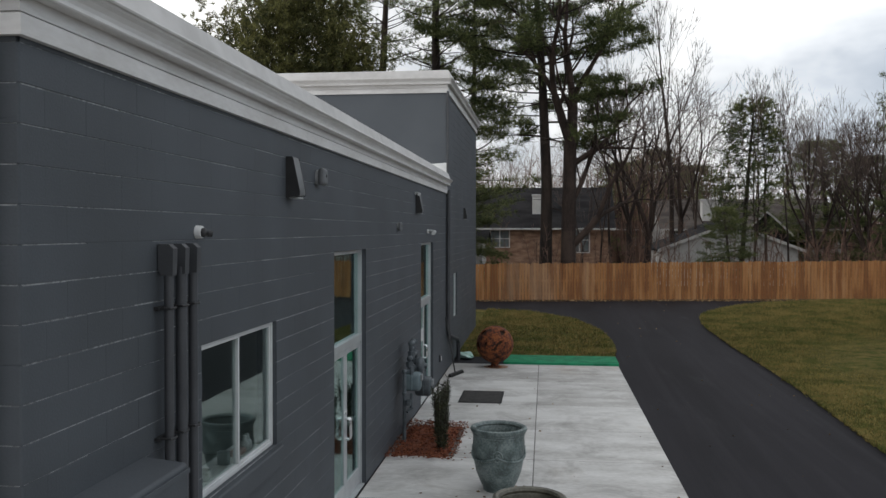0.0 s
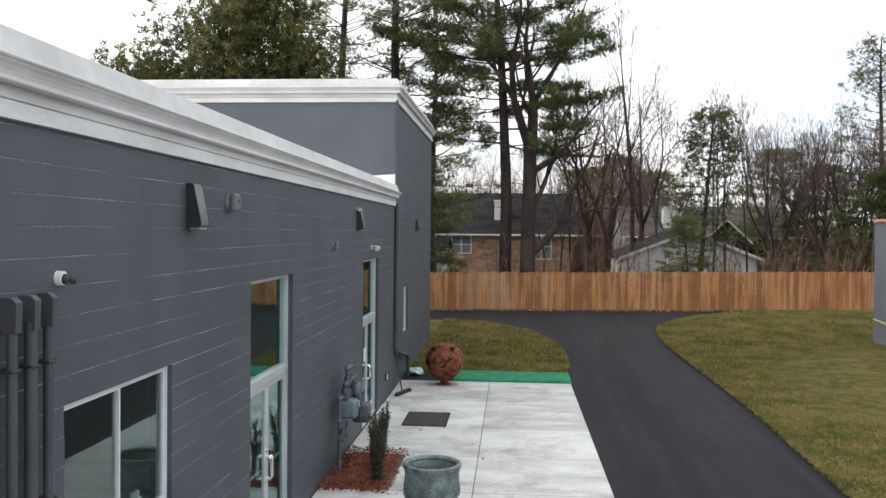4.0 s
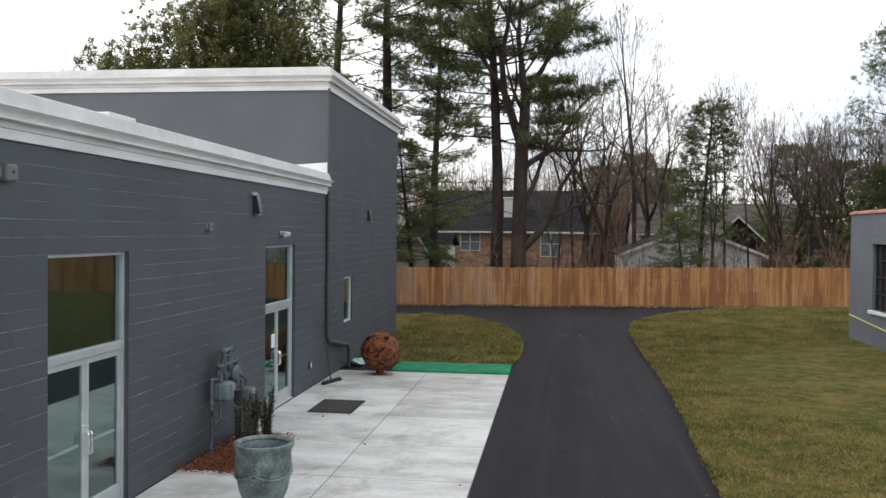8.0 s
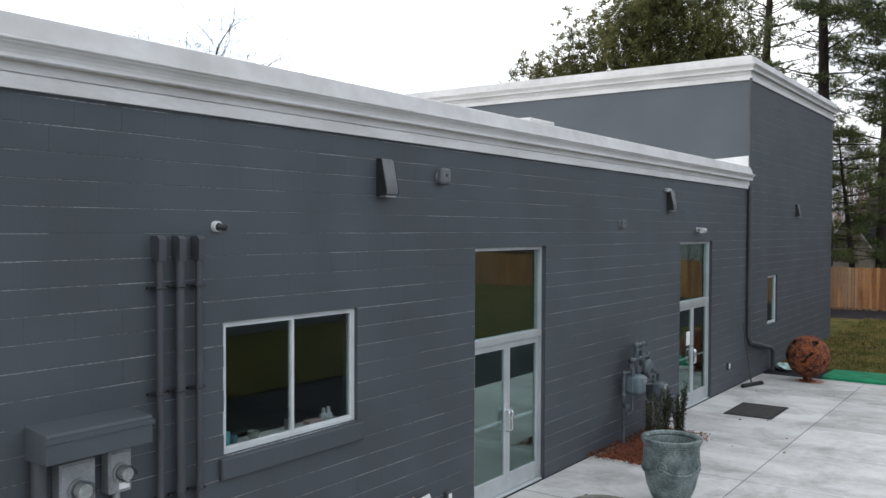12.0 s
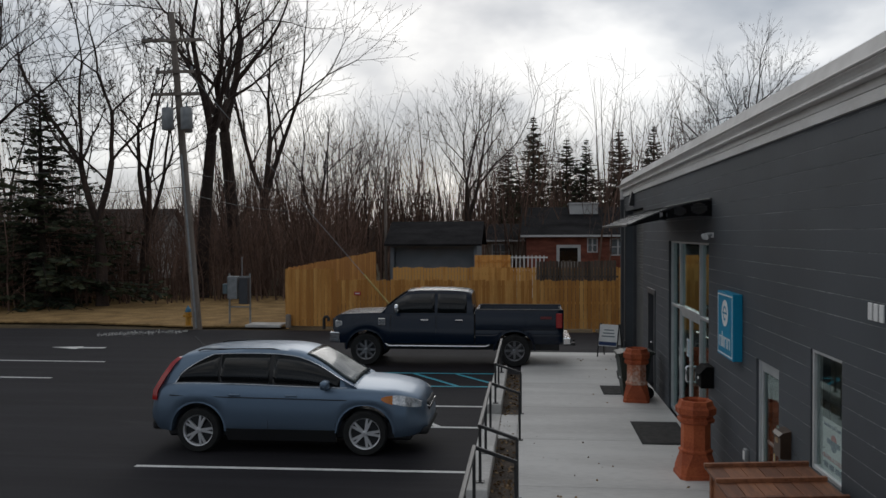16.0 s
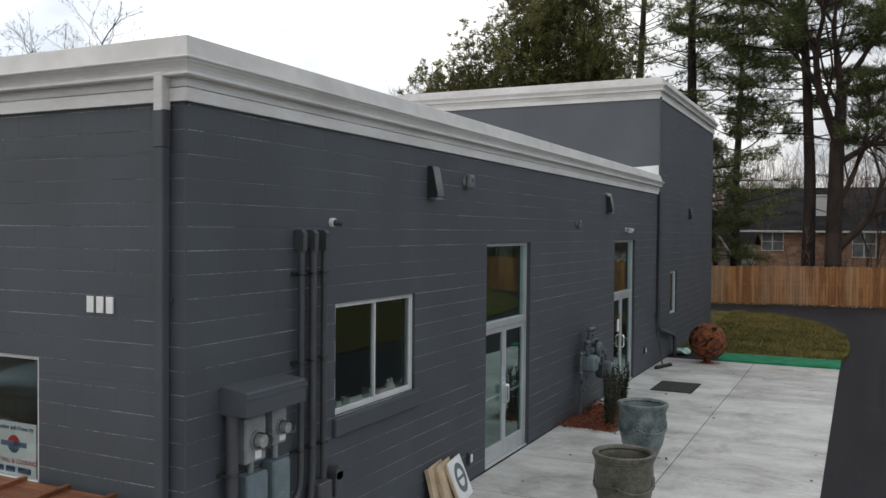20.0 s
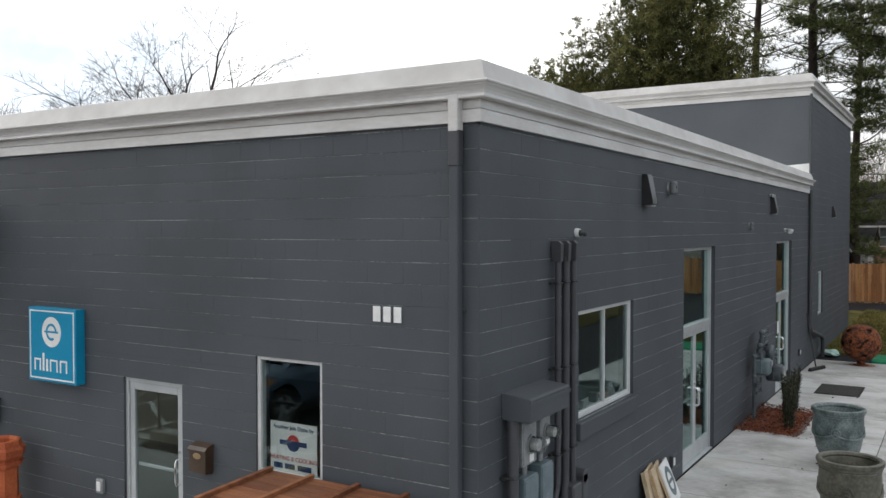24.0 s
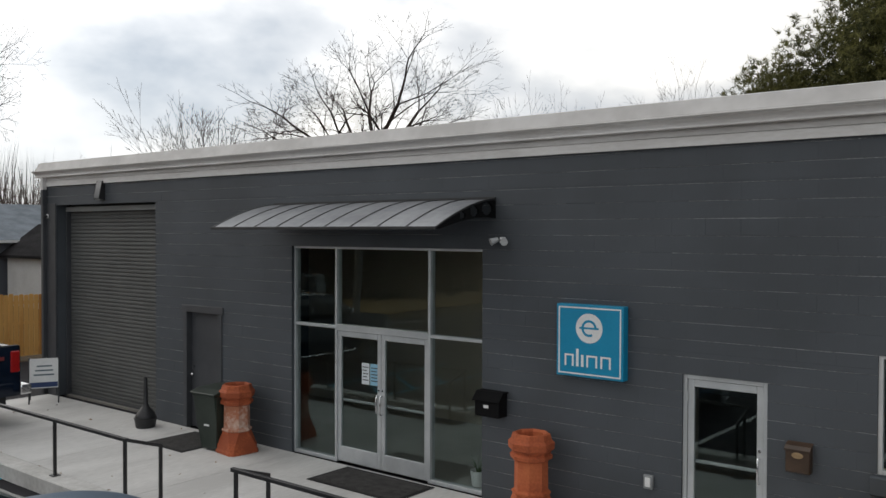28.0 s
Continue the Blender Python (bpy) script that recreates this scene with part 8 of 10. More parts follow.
def side_glass(parent, x0, x1, sgn, lo, hi, name="side_window", mt=None, off=0.006, taper=0.0):
    """A window following the cabin's side between two x, from share lo to share hi of its height."""
    bm = B()
    outer = []
    n_ = 14
    for i in range(n_ + 1):
        x = x0 + (x1 - x0) * i / n_
        b, r_ = lerp_table(BELT, x) - 0.03, lerp_table(ROOF, x)
        w = lerp_table(HALF, x) - 0.07
        wr = w - 0.21 * min(1, max(0.0, (r_ - b) / 0.6))
        za = max(b + 0.035, b + (r_ - b) * lo)
        zb = b + (r_ - b) * hi
        if taper:
            zb = za + 0.03 + (zb - za - 0.03) * min(1.0, (x - x0) / taper) ** 0.45

        def wid(z):
            t = (z - b) / (r_ - b)
            if t < 0.3:
                return w - 0.03 * t / 0.3
            return (w - 0.03) + ((wr + 0.03) - (w - 0.03)) * (t - 0.3) / 0.58
        zm = b + (r_ - b) * 0.3
        zs = sorted({za, min(max(zm, za), zb), zb})
        if len(zs) < 3:
            zs = [za, (za + zb) / 2, zb]
        outer.append([(x, sgn * (wid(z) + off), z) for z in zs])
    ring_faces(bm, outer, closed=False, cap=False)
    ob = part(name, bm, mt or M_CARGLASS, parent, smooth=True)
    so = ob.modifiers.new("thick", "SOLIDIFY")
    so.thickness, so.offset = 0.008, 0
    return ob


for s in (-1, 1):
    side_glass(suv, 0.46, 1.18, s, 0.0, 0.86, "quarter_window", taper=0.62)
    side_glass(suv, 1.21, 2.05, s, 0.0, 0.86)
    side_glass(suv, 2.11, 3.24, s, 0.0, 0.86)
    for xa, xb in ((1.175, 1.215), (2.045, 2.115)):
        side_glass(suv, xa, xb, s, 0.0, 0.86, "pillar", M_TRIM, 0.005)
    bm = B()
    pts = [(x, s * (lerp_table(HALF, x) - 0.062), lerp_table(BELT, x) - 0.005) for x in [0.4 + 2.95 * i / 24 for i in range(25)]]
    tube(bm, pts, 0.007, 6)
    part("chrome_strip", bm, M_CHROME, suv, "thin bright window strip", True)
    arc_pts = []
    for i in range(33):
        x = 0.44 + 2.86 * i / 32
        b, r_ = lerp_table(BELT, x) - 0.03, lerp_table(ROOF, x)
        w = lerp_table(HALF, x) - 0.07
        wr = w - 0.21 * min(1, max(0.0, (r_ - b) / 0.6))
        hi_ = 0.88 * min(1.0, max(0.0, (x - 0.44) / 0.62)) ** 0.45
        z = max(b + 0.04, b + (r_ - b) * hi_)
        t_ = (z - b) / (r_ - b)
        ww = w - 0.1 * t_ if t_ < 0.3 else (w - 0.03) + ((wr + 0.03) - (w - 0.03)) * (t_ - 0.3) / 0.58
        arc_pts.append((x, s * (ww + 0.008), z))
    bm = B()
    tube(bm, arc_pts, 0.007, 6)
    part("chrome_arc", bm, M_CHROME, suv, "thin bright strip over the side glass", True)
    for xa in (1.38, 2.34):
        bm = B()
        hw = lerp_table(HALF, xa) + 0.004
        box(bm, (xa, s * hw - 0.02, 0.955), (xa + 0.20, s * hw + 0.022, 0.99), 0.01)
        part("door_handle", bm, M_CAR_BLUE, suv)
    for xa in (1.18, 2.05, 3.18):
        bm = B()
        ring_faces(bm, [[(xa - 0.003, s * (lerp_table(HALF, xa) + o), z), (xa + 0.003, s * (lerp_table(HALF, xa) + o), z), (xa + 0.003, s * (lerp_table(HALF, xa) + o - 0.03), z), (xa - 0.003, s * (lerp_table(HALF, xa) + o - 0.03), z)] for z, o in ((0.42 if xa > 1.5 else 0.86, 0.0145), (0.72 if xa > 1.5 else 0.87, 0.0145), (0.88, 0.002), (0.97, -0.022))])
        part("door_seam", bm, M_BLACK, suv)
    bm = B()
    box(bm, (2.96, s * 1.02 - 0.11, 1.10), (3.10, s * 1.02 + 0.11, 1.25), 0.05, 3)
    mr = part("side_mirror", bm, M_CAR_BLUE, suv, smooth=True)
    bm = B()
    box(bm, (2.98, s * 0.86 - 0.06, 1.10), (3.08, s * 0.86 + 0.12, 1.13), 0.01)
    part("mirror_arm", bm, M_TRIM, mr)
    bm = B()
    ring_faces(bm, [[(x, s * (lerp_table(HALF, x) - 0.05), z), (x, s * (lerp_table(HALF, x) - 0.1), z)] + [(x, s * (lerp_table(HALF, x) - 0.1), z + h), (x, s * (lerp_table(HALF, x) + 0.022), z + h)] for x, z, h in [(1.34 + 1.84 * i / 10, 0.22, 0.20) for i in range(11)]])
    part("sill_trim", bm, M_TRIM, suv, "black plastic sill trim")
    for wx, wz in WB:
        bm = B()
        ringp = []
        for i in range(25):
            a = math.pi * i / 24
            x = wx + 0.46 * math.cos(a)
            z = wz + 0.46 * math.sin(a)
            w = lerp_table(HALF, x) + 0.018
            ringp.append([(x, s * w, z), (wx + 0.49 * math.cos(a), s * (w - 0.004), wz + 0.49 * math.sin(a)), (wx + 0.49 * math.cos(a), s * (w - 0.06), wz + 0.49 * math.sin(a)), (x, s * (w - 0.14), z)])
        ring_faces(bm, ringp)
        part("wheel_arch", bm, M_CAR_BLUE, suv)
        wheel(suv, wx, s * 0.80, 0.37, 0.225, 5, 0.258)
    bm = B()
    tube(bm, [(x, s * (lerp_table(HALF, x) + 0.012), 0.93 - 0.012 * (x - 2.0)) for x in [0.36 + 3.30 * i / 30 for i in range(31)]], 0.009, 6)
    part("side_moulding", bm, M_TRIM, suv, "thin dark side moulding", True)
    bm = B()
    box(bm, (4.36, s * 0.60 - 0.09, 0.46), (4.60, s * 0.60 + 0.09, 0.56), 0.03, 2)
    part("fog_light", bm, M_LAMP_W, suv, "round fog light", True)
    # lamps
    bm = B()
    ring_faces(bm, [[(x, s * (lerp_table(HALF, x) + o), z0), (x, s * (lerp_table(HALF, x) + o - 0.06), z0), (x, s * (lerp_table(HALF, x) - 0.10), z1), (x, s * (lerp_table(HALF, x) + o - 0.05), z1)] for x, z0, z1, o in ((4.06, 0.90, 0.985, 0.02), (4.16, 0.855, 0.995, 0.026), (4.28, 0.83, 0.985, 0.03), (4.40, 0.81, 0.955, 0.03), (4.50, 0.80, 0.92, 0.028), (4.57, 0.80, 0.87, 0.022))])
    part("headlight", bm, M_LAMP_W, suv, "clear headlight", True)
    bm = B()
    ring_faces(bm, [[(x, s * (lerp_table(HALF, x) + 0.034), z0), (x, s * (lerp_table(HALF, x) - 0.04), z0), (x, s * (lerp_table(HALF, x) - 0.05), z1), (x, s * (lerp_table(HALF, x) + 0.016), z1)] for x, z0, z1 in ((3.94, 0.925, 0.962), (4.02, 0.885, 0.985), (4.12, 0.85, 0.992))])
    part("indicator", bm, M_LAMP_O, suv, "amber indicator")
    bm = B()
    ring_faces(bm, [[(x + k, s * (w + 0.012), z) for k, w in ((0.0, wa), (0.10, wa + 0.05), (0.10, wa - 0.06), (0.0, wa - 0.10))] for x, wa, z in ((0.02, 0.80, 0.86), (0.04, 0.80, 1.02), (0.16, 0.74, 1.24), (0.30, 0.67, 1.46), (0.40, 0.62, 1.55))])
    part("tail_light", bm, M_LAMP_R, suv, "tall red tail light", True)
# windscreen, rear glass, grille, bumpers
for x0, x1, nm, k in ((2.62, 3.46, "windscreen", 0.86), (0.14, 0.40, "rear_window", 0.82)):
    bm = B()
    rr = []
    for i in range(9):
        x = x0 + (x1 - x0) * i / 8
        r_ = lerp_table(ROOF, x)
        b = lerp_table(BELT, x) - 0.03
        w = lerp_table(HALF, x) - 0.07
        wr = (w - 0.21 * min(1, max(0.0, (r_ - b) / 0.6))) * k
        rr.append([(x + (0.012 if k > 0.84 else -0.012), wr * (j / 6 - 1), r_ + 0.012 + 0.014 * (1 - abs(j / 6 - 1) ** 2)) for j in range(13)])
    ring_faces(bm, rr, closed=False, cap=False)
    ob = part(nm, bm, M_SCREEN, suv, smooth=True)
    so = ob.modifiers.new("thick", "SOLIDIFY")
    so.thickness, so.offset = 0.01, 0
bm = B()
box(bm, (4.50, -0.40, 0.66), (4.665, 0.40, 0.82), 0.02)
part("grille", bm, M_TRIM, suv)
bm = B()
box(bm, (4.62, -0.42, 0.735), (4.685, 0.42, 0.760), 0.006)
part("grille_bar", bm, M_CHROME, suv)
bm = B()
box(bm, (4.40, -0.68, 0.32), (4.68, 0.68, 0.45), 0.05, 2)
part("bumper_skirt", bm, M_TRIM, suv)
bm = B()
box(bm, (-0.02, -0.74, 0.33), (0.22, 0.74, 0.50), 0.05, 2)
part("rear_bumper", bm, M_TRIM, suv)
for s in (-1, 1):
    bm = B()
    tube(bm, [(0.75, s * 0.60, 1.655), (0.85, s * 0.60, 1.685), (2.05, s * 0.60, 1.70), (2.2, s * 0.60, 1.67)], 0.012, 8)
    part("roof_rail", bm, M_TRIM, suv, smooth=True)
    bm = B()
    tube(bm, [(3.50, s * 0.1 + 0.35, 1.16), (3.28, s * 0.1 + 0.10, 1.28)], 0.008, 6)
    part("wiper", bm, M_BLACK, suv)
bm = B()
tube(bm, [(0.62, 0.0, 1.66), (0.45, 0.0, 1.82)], 0.006, 6)
part("antenna", bm, M_BLACK, suv)

# --- crew-cab pickup: x from rear (0) to front (6.35)
truck = thing("pickup_truck", "dark navy crew-cab pickup truck with chrome front bumper", "pickup truck", pose(-20.42, 2.08, -0.03, 0, 0, -90))
TL = 6.32
TW = ((1.32, 0.44), (5.40, 0.44))
T_HALF = [(0.0, 0.94), (0.1, 0.98), (2.4, 1.00), (6.0, 1.0), (6.22, 0.97), (TL, 0.92)]


def truck_shell(x0, x1, top_fn, n, nm, base=0.62):
    rows_, st_ = [], [x0 + (x1 - x0) * i / n for i in range(n + 1)]
    for x in st_:
        w, b = lerp_table(T_HALF, x), top_fn(x)
        z0 = min(arch_z(x, TW, 0.53, base), b - 0.08)
        rows_.append([(w - 0.2, z0), (w - 0.015, z0), (w, z0 + (b - z0) * 0.15), (w - 0.006, z0 + (b - z0) * 0.55), (w - 0.03, z0 + (b - z0) * 0.62), (w - 0.03, b - 0.05), (w - 0.06, b), (w * 0.55, b + 0.01), (0.0001, b + 0.015)])
    return part(nm, loft_body(st_, rows_), M_CAR_NAVY, truck, smooth=True)


T_TOP = curve_table([(2.42, 1.42), (3.6, 1.42), (4.55, 1.42), (4.75, 1.45), (5.4, 1.44), (5.9, 1.42), (6.2, 1.38), (TL, 1.28)])
truck_shell(2.42, TL, lambda x: lerp_table(T_TOP, x), 60, "body")
truck_shell(0.0, 2.38, lambda x: 1.02, 40, "bed_lower")
for s in (-1, 1):
    bm = B()
    rr = []
    for i in range(25):
        x = 2.38 * i / 24
        w = lerp_table(T_HALF, x)
        rr.append([(x, s * (w - 0.03), 1.0), (x, s * (w - 0.03), 1.50), (x, s * (w - 0.05), 1.54), (x, s * (w - 0.16), 1.54), (x, s * (w - 0.18), 1.50), (x, s * (w - 0.18), 1.0)])
    ring_faces(bm, rr)
    part("bed_side", bm, M_CAR_NAVY, truck, smooth=True)
    bm = B()
    box(bm, (0.02, s * 0.86 - 0.06, 1.541), (2.36, s * 0.86 + 0.06, 1.556), 0.005)
    part("bed_rail_cap", bm, M_TRIM, truck, "black plastic bed rail cap")
bm = B()
box(bm, (0.0, -0.86, 1.0), (0.08, 0.86, 1.52), 0.02)
part("tailgate", bm, M_CAR_NAVY, truck)
bm = B()
box(bm, (2.30, -0.82, 1.0), (2.40, 0.82, 1.54), 0.01)
part("bed_headboard", bm, M_CAR_NAVY, truck)
T_ROOF = curve_table([(2.44, 1.45), (2.47, 1.86), (2.55, 2.01), (2.85, 2.06), (3.5, 2.08), (4.12, 2.06), (4.38, 1.97), (4.78, 1.66), (4.98, 1.47)])
bm = B()
rr = []
for i in range(50):
    x = 2.44 + 2.54 * i / 49
    r_, b = lerp_table(T_ROOF, x), 1.40
    w = 0.94
    wr = w - 0.20 * min(1, (r_ - b) / 0.6)
    prof = [(w, b), (w - 0.03, b + (r_ - b) * 0.3), (wr + 0.03, b + (r_ - b) * 0.86), (wr - 0.04, r_ - 0.015), (wr * 0.6, r_ + 0.01), (0.0001, r_ + 0.015)]
    rr.append([(x, -a, z) for a, z in prof] + [(x, a, z) for a, z in reversed(prof)])
ring_faces(bm, rr)
part("cab", bm, M_CAR_NAVY, truck, smooth=True)
for s in (-1, 1):
    for x0, x1, nm in ((2.62, 3.42, "rear_side_window"), (3.50, 4.62, "front_side_window")):
        bm = B()
        rr = []
        for i in range(11):
            x = x0 + (x1 - x0) * i / 10
            r_ = lerp_table(T_ROOF, x)
            b = 1.40
            w = 0.94
            wr = w - 0.20 * min(1, (r_ - b) / 0.6)
            zt = b + (r_ - b) * 0.84
            lo = b + 0.05
            rr.append([(x, s * (w - 0.03 * (lo - b) / (0.3 * (r_ - b)) + 0.006), lo), (x, s * (w - 0.03 + 0.006), max(lo + 0.01, b + (r_ - b) * 0.3)), (x, s * (wr + 0.04), max(zt, lo + 0.02))])
        ring_faces(bm, rr, closed=False, cap=False)
        ob = part(nm, bm, M_CARGLASS, truck, smooth=True)
        so = ob.modifiers.new("thick", "SOLIDIFY")
        so.thickness, so.offset = 0.01, 0
    for xa in (2.72, 3.66):
        bm = B()
        box(bm, (xa, s * 1.0 - 0.03, 1.235), (xa + 0.22, s * 1.0 + 0.02, 1.275), 0.01)
        part("door_handle", bm, M_CHROME, truck, "chrome door handle")
    for xa in (2.40, 3.46, 4.72):
        bm = B()
        box(bm, (xa - 0.004, s * 0.985 - 0.01, 0.70), (xa + 0.004, s * 0.985 + 0.012, 1.38))
        part("door_seam", bm, M_BLACK, truck)
    bm = B()
    box(bm, (4.46, s * 1.14 - 0.08, 1.46), (4.58, s * 1.14 + 0.09, 1.70), 0.04, 2)
    mr = part("tow_mirror", bm, M_CHROME, truck, "tall chrome tow mirror", True)
    bm = B()
    box(bm, (4.50, s * 1.02 - 0.10, 1.48), (4.56, s * 1.02 + 0.08, 1.53), 0.008)
    part("mirror_arm", bm, M_TRIM, mr)
    bm = B()
    tube(bm, [(2.0, s * 0.99, 0.60), (2.1, s * 1.03, 0.55), (4.75, s * 1.03, 0.55), (4.85, s * 0.99, 0.60)], 0.032, 10)
    part("running_board", bm, M_CHROME, truck, "bright tubular running board", True)
    bm = B()
    box(bm, (0.03, s * 0.90 - 0.06, 1.06), (0.20, s * 0.90 + 0.075, 1.46), 0.02)
    part("tail_light", bm, M_LAMP_R, truck, "tall red tail light")
    bm = B()
    box(bm, (5.98, s * 0.86 - 0.09, 1.02), (6.27, s * 0.86 + 0.10, 1.24), 0.03)
    part("headlight", bm, M_LAMP_W, truck, "clear headlight")
    bm = B()
    box(bm, (4.86, s * 1.0 - 0.02, 1.10), (5.06, s * 1.0 + 0.006, 1.30), 0.012)
    part("fender_vent", bm, M_CHROME, truck, "chrome fender vent")
    bm = B()
    box(bm, (0.32, s * 0.972 - 0.01, 1.30), (0.62, s * 0.972 + 0.004, 1.37), 0.004)
    part("badge", bm, mat("red_badge", (0.16, 0.02, 0.02), rough=0.4), truck)
    for wx, wz in TW:
        bm = B()
        rp_ = []
        for i in range(25):
            a = math.pi * i / 24
            w = lerp_table(T_HALF, wx) + 0.03
            rp_.append([(wx + k * math.cos(a), s * v, wz + k * math.sin(a)) for k, v in ((0.53, w), (0.57, w - 0.005), (0.57, w - 0.06), (0.53, w - 0.2))])
        ring_faces(bm, rp_)
        part("wheel_arch", bm, M_CAR_NAVY, truck)
        wheel(truck, wx, s * 0.87, 0.44, 0.30, 8, 0.275, False, alloy=M_RIM_D)
bm = B()
rr = []
for i in range(9):
    x = 4.28 + 0.66 * i / 8
    r_ = lerp_table(T_ROOF, x)
    wr = 0.94 - 0.20 * min(1, (r_ - 1.4) / 0.6) - 0.05
    rr.append([(x + 0.014, wr * (j / 6 - 1), r_ + 0.02) for j in range(13)])
ring_faces(bm, rr, closed=False, cap=False)
ob = part("windscreen", bm, M_SCREEN, truck, smooth=True)
so = ob.modifiers.new("thick", "SOLIDIFY")
so.thickness, so.offset = 0.01, 0
for nm, a, b, mt in (("front_bumper", (6.12, -0.98, 0.62), (6.42, 0.98, 0.92), M_CHROME), ("rear_bumper", (-0.20, -0.95, 0.62), (0.02, 0.95, 0.80), M_CHROME), ("grille", (6.22, -0.74, 0.94), (6.39, 0.74, 1.27), M_TRIM),
                     ("chassis", (0.1, -0.55, 0.40), (6.1, 0.55, 0.66), M_BLACK), ("hitch", (-0.36, -0.06, 0.48), (-0.05, 0.06, 0.56), M_BLACK)):
    bm = B()
    box(bm, a, b, 0.03 if "bumper" in nm or nm == "grille" else 0.01, 2)
    part(nm, bm, mt, truck)
bm = B()
bmesh.ops.create_uvsphere(bm, u_segments=12, v_segments=8, radius=0.035, matrix=pose(-0.32, 0, 0.62))
part("tow_ball", bm, M_BLACK, truck, smooth=True)
for y in (-0.35, 0, 0.35):
    bm = B()
    box(bm, (3.98, y - 0.05, 2.055), (4.08, y + 0.05, 2.085), 0.008)
    part("roof_marker", bm, M_LAMP_O, truck, "amber roof marker lamp")


# ---- neighbouring buildings ----
M_BRICK = mat("red_brown_brick", (0.17, 0.092, 0.060), (0.36, 0.235, 0.165), rough=0.9, scale=1.2, fine=14, bump=0.3, stretch=(1, 1, 3.2), fine_amt=0.4, c3=(0.265, 0.16, 0.108))
M_BRICK2 = mat("dark_red_brick", (0.13, 0.036, 0.022), (0.26, 0.085, 0.052), rough=0.9, scale=1.2, fine=14, bump=0.3, stretch=(1, 1, 3.2), fine_amt=0.4)
M_SHINGLE = mat("dark_shingles", (0.013, 0.012, 0.013), (0.030, 0.029, 0.030), rough=0.95, spec=0.1, scale=1.0, fine=12, bump=0.4, stretch=(0.6, 0.6, 3))
M_SHINGLE_B = mat("brown_shingles", (0.050, 0.042, 0.038), (0.095, 0.082, 0.074), rough=0.95, spec=0.1, scale=1.0, fine=12, bump=0.4, stretch=(0.6, 0.6, 3))
M_SIDING = mat("white_siding", (0.48, 0.475, 0.46), (0.58, 0.575, 0.56), rough=0.7, scale=1, fine=10, bump=0.1)
M_BEIGE = mat("beige_siding", (0.24, 0.205, 0.165), (0.31, 0.27, 0.22), rough=0.7, scale=1, fine=10, bump=0.1)
M_GREYW = mat("grey_blue_render", (0.092, 0.101, 0.120), (0.116, 0.126, 0.147), rough=0.75, scale=0.8, fine=20, bump=0.2)
M_TILE = mat("red_clay_coping", (0.22, 0.075, 0.05), (0.36, 0.16, 0.115), rough=0.8, scale=3, fine=20, bump=0.3, rnd=0.5)


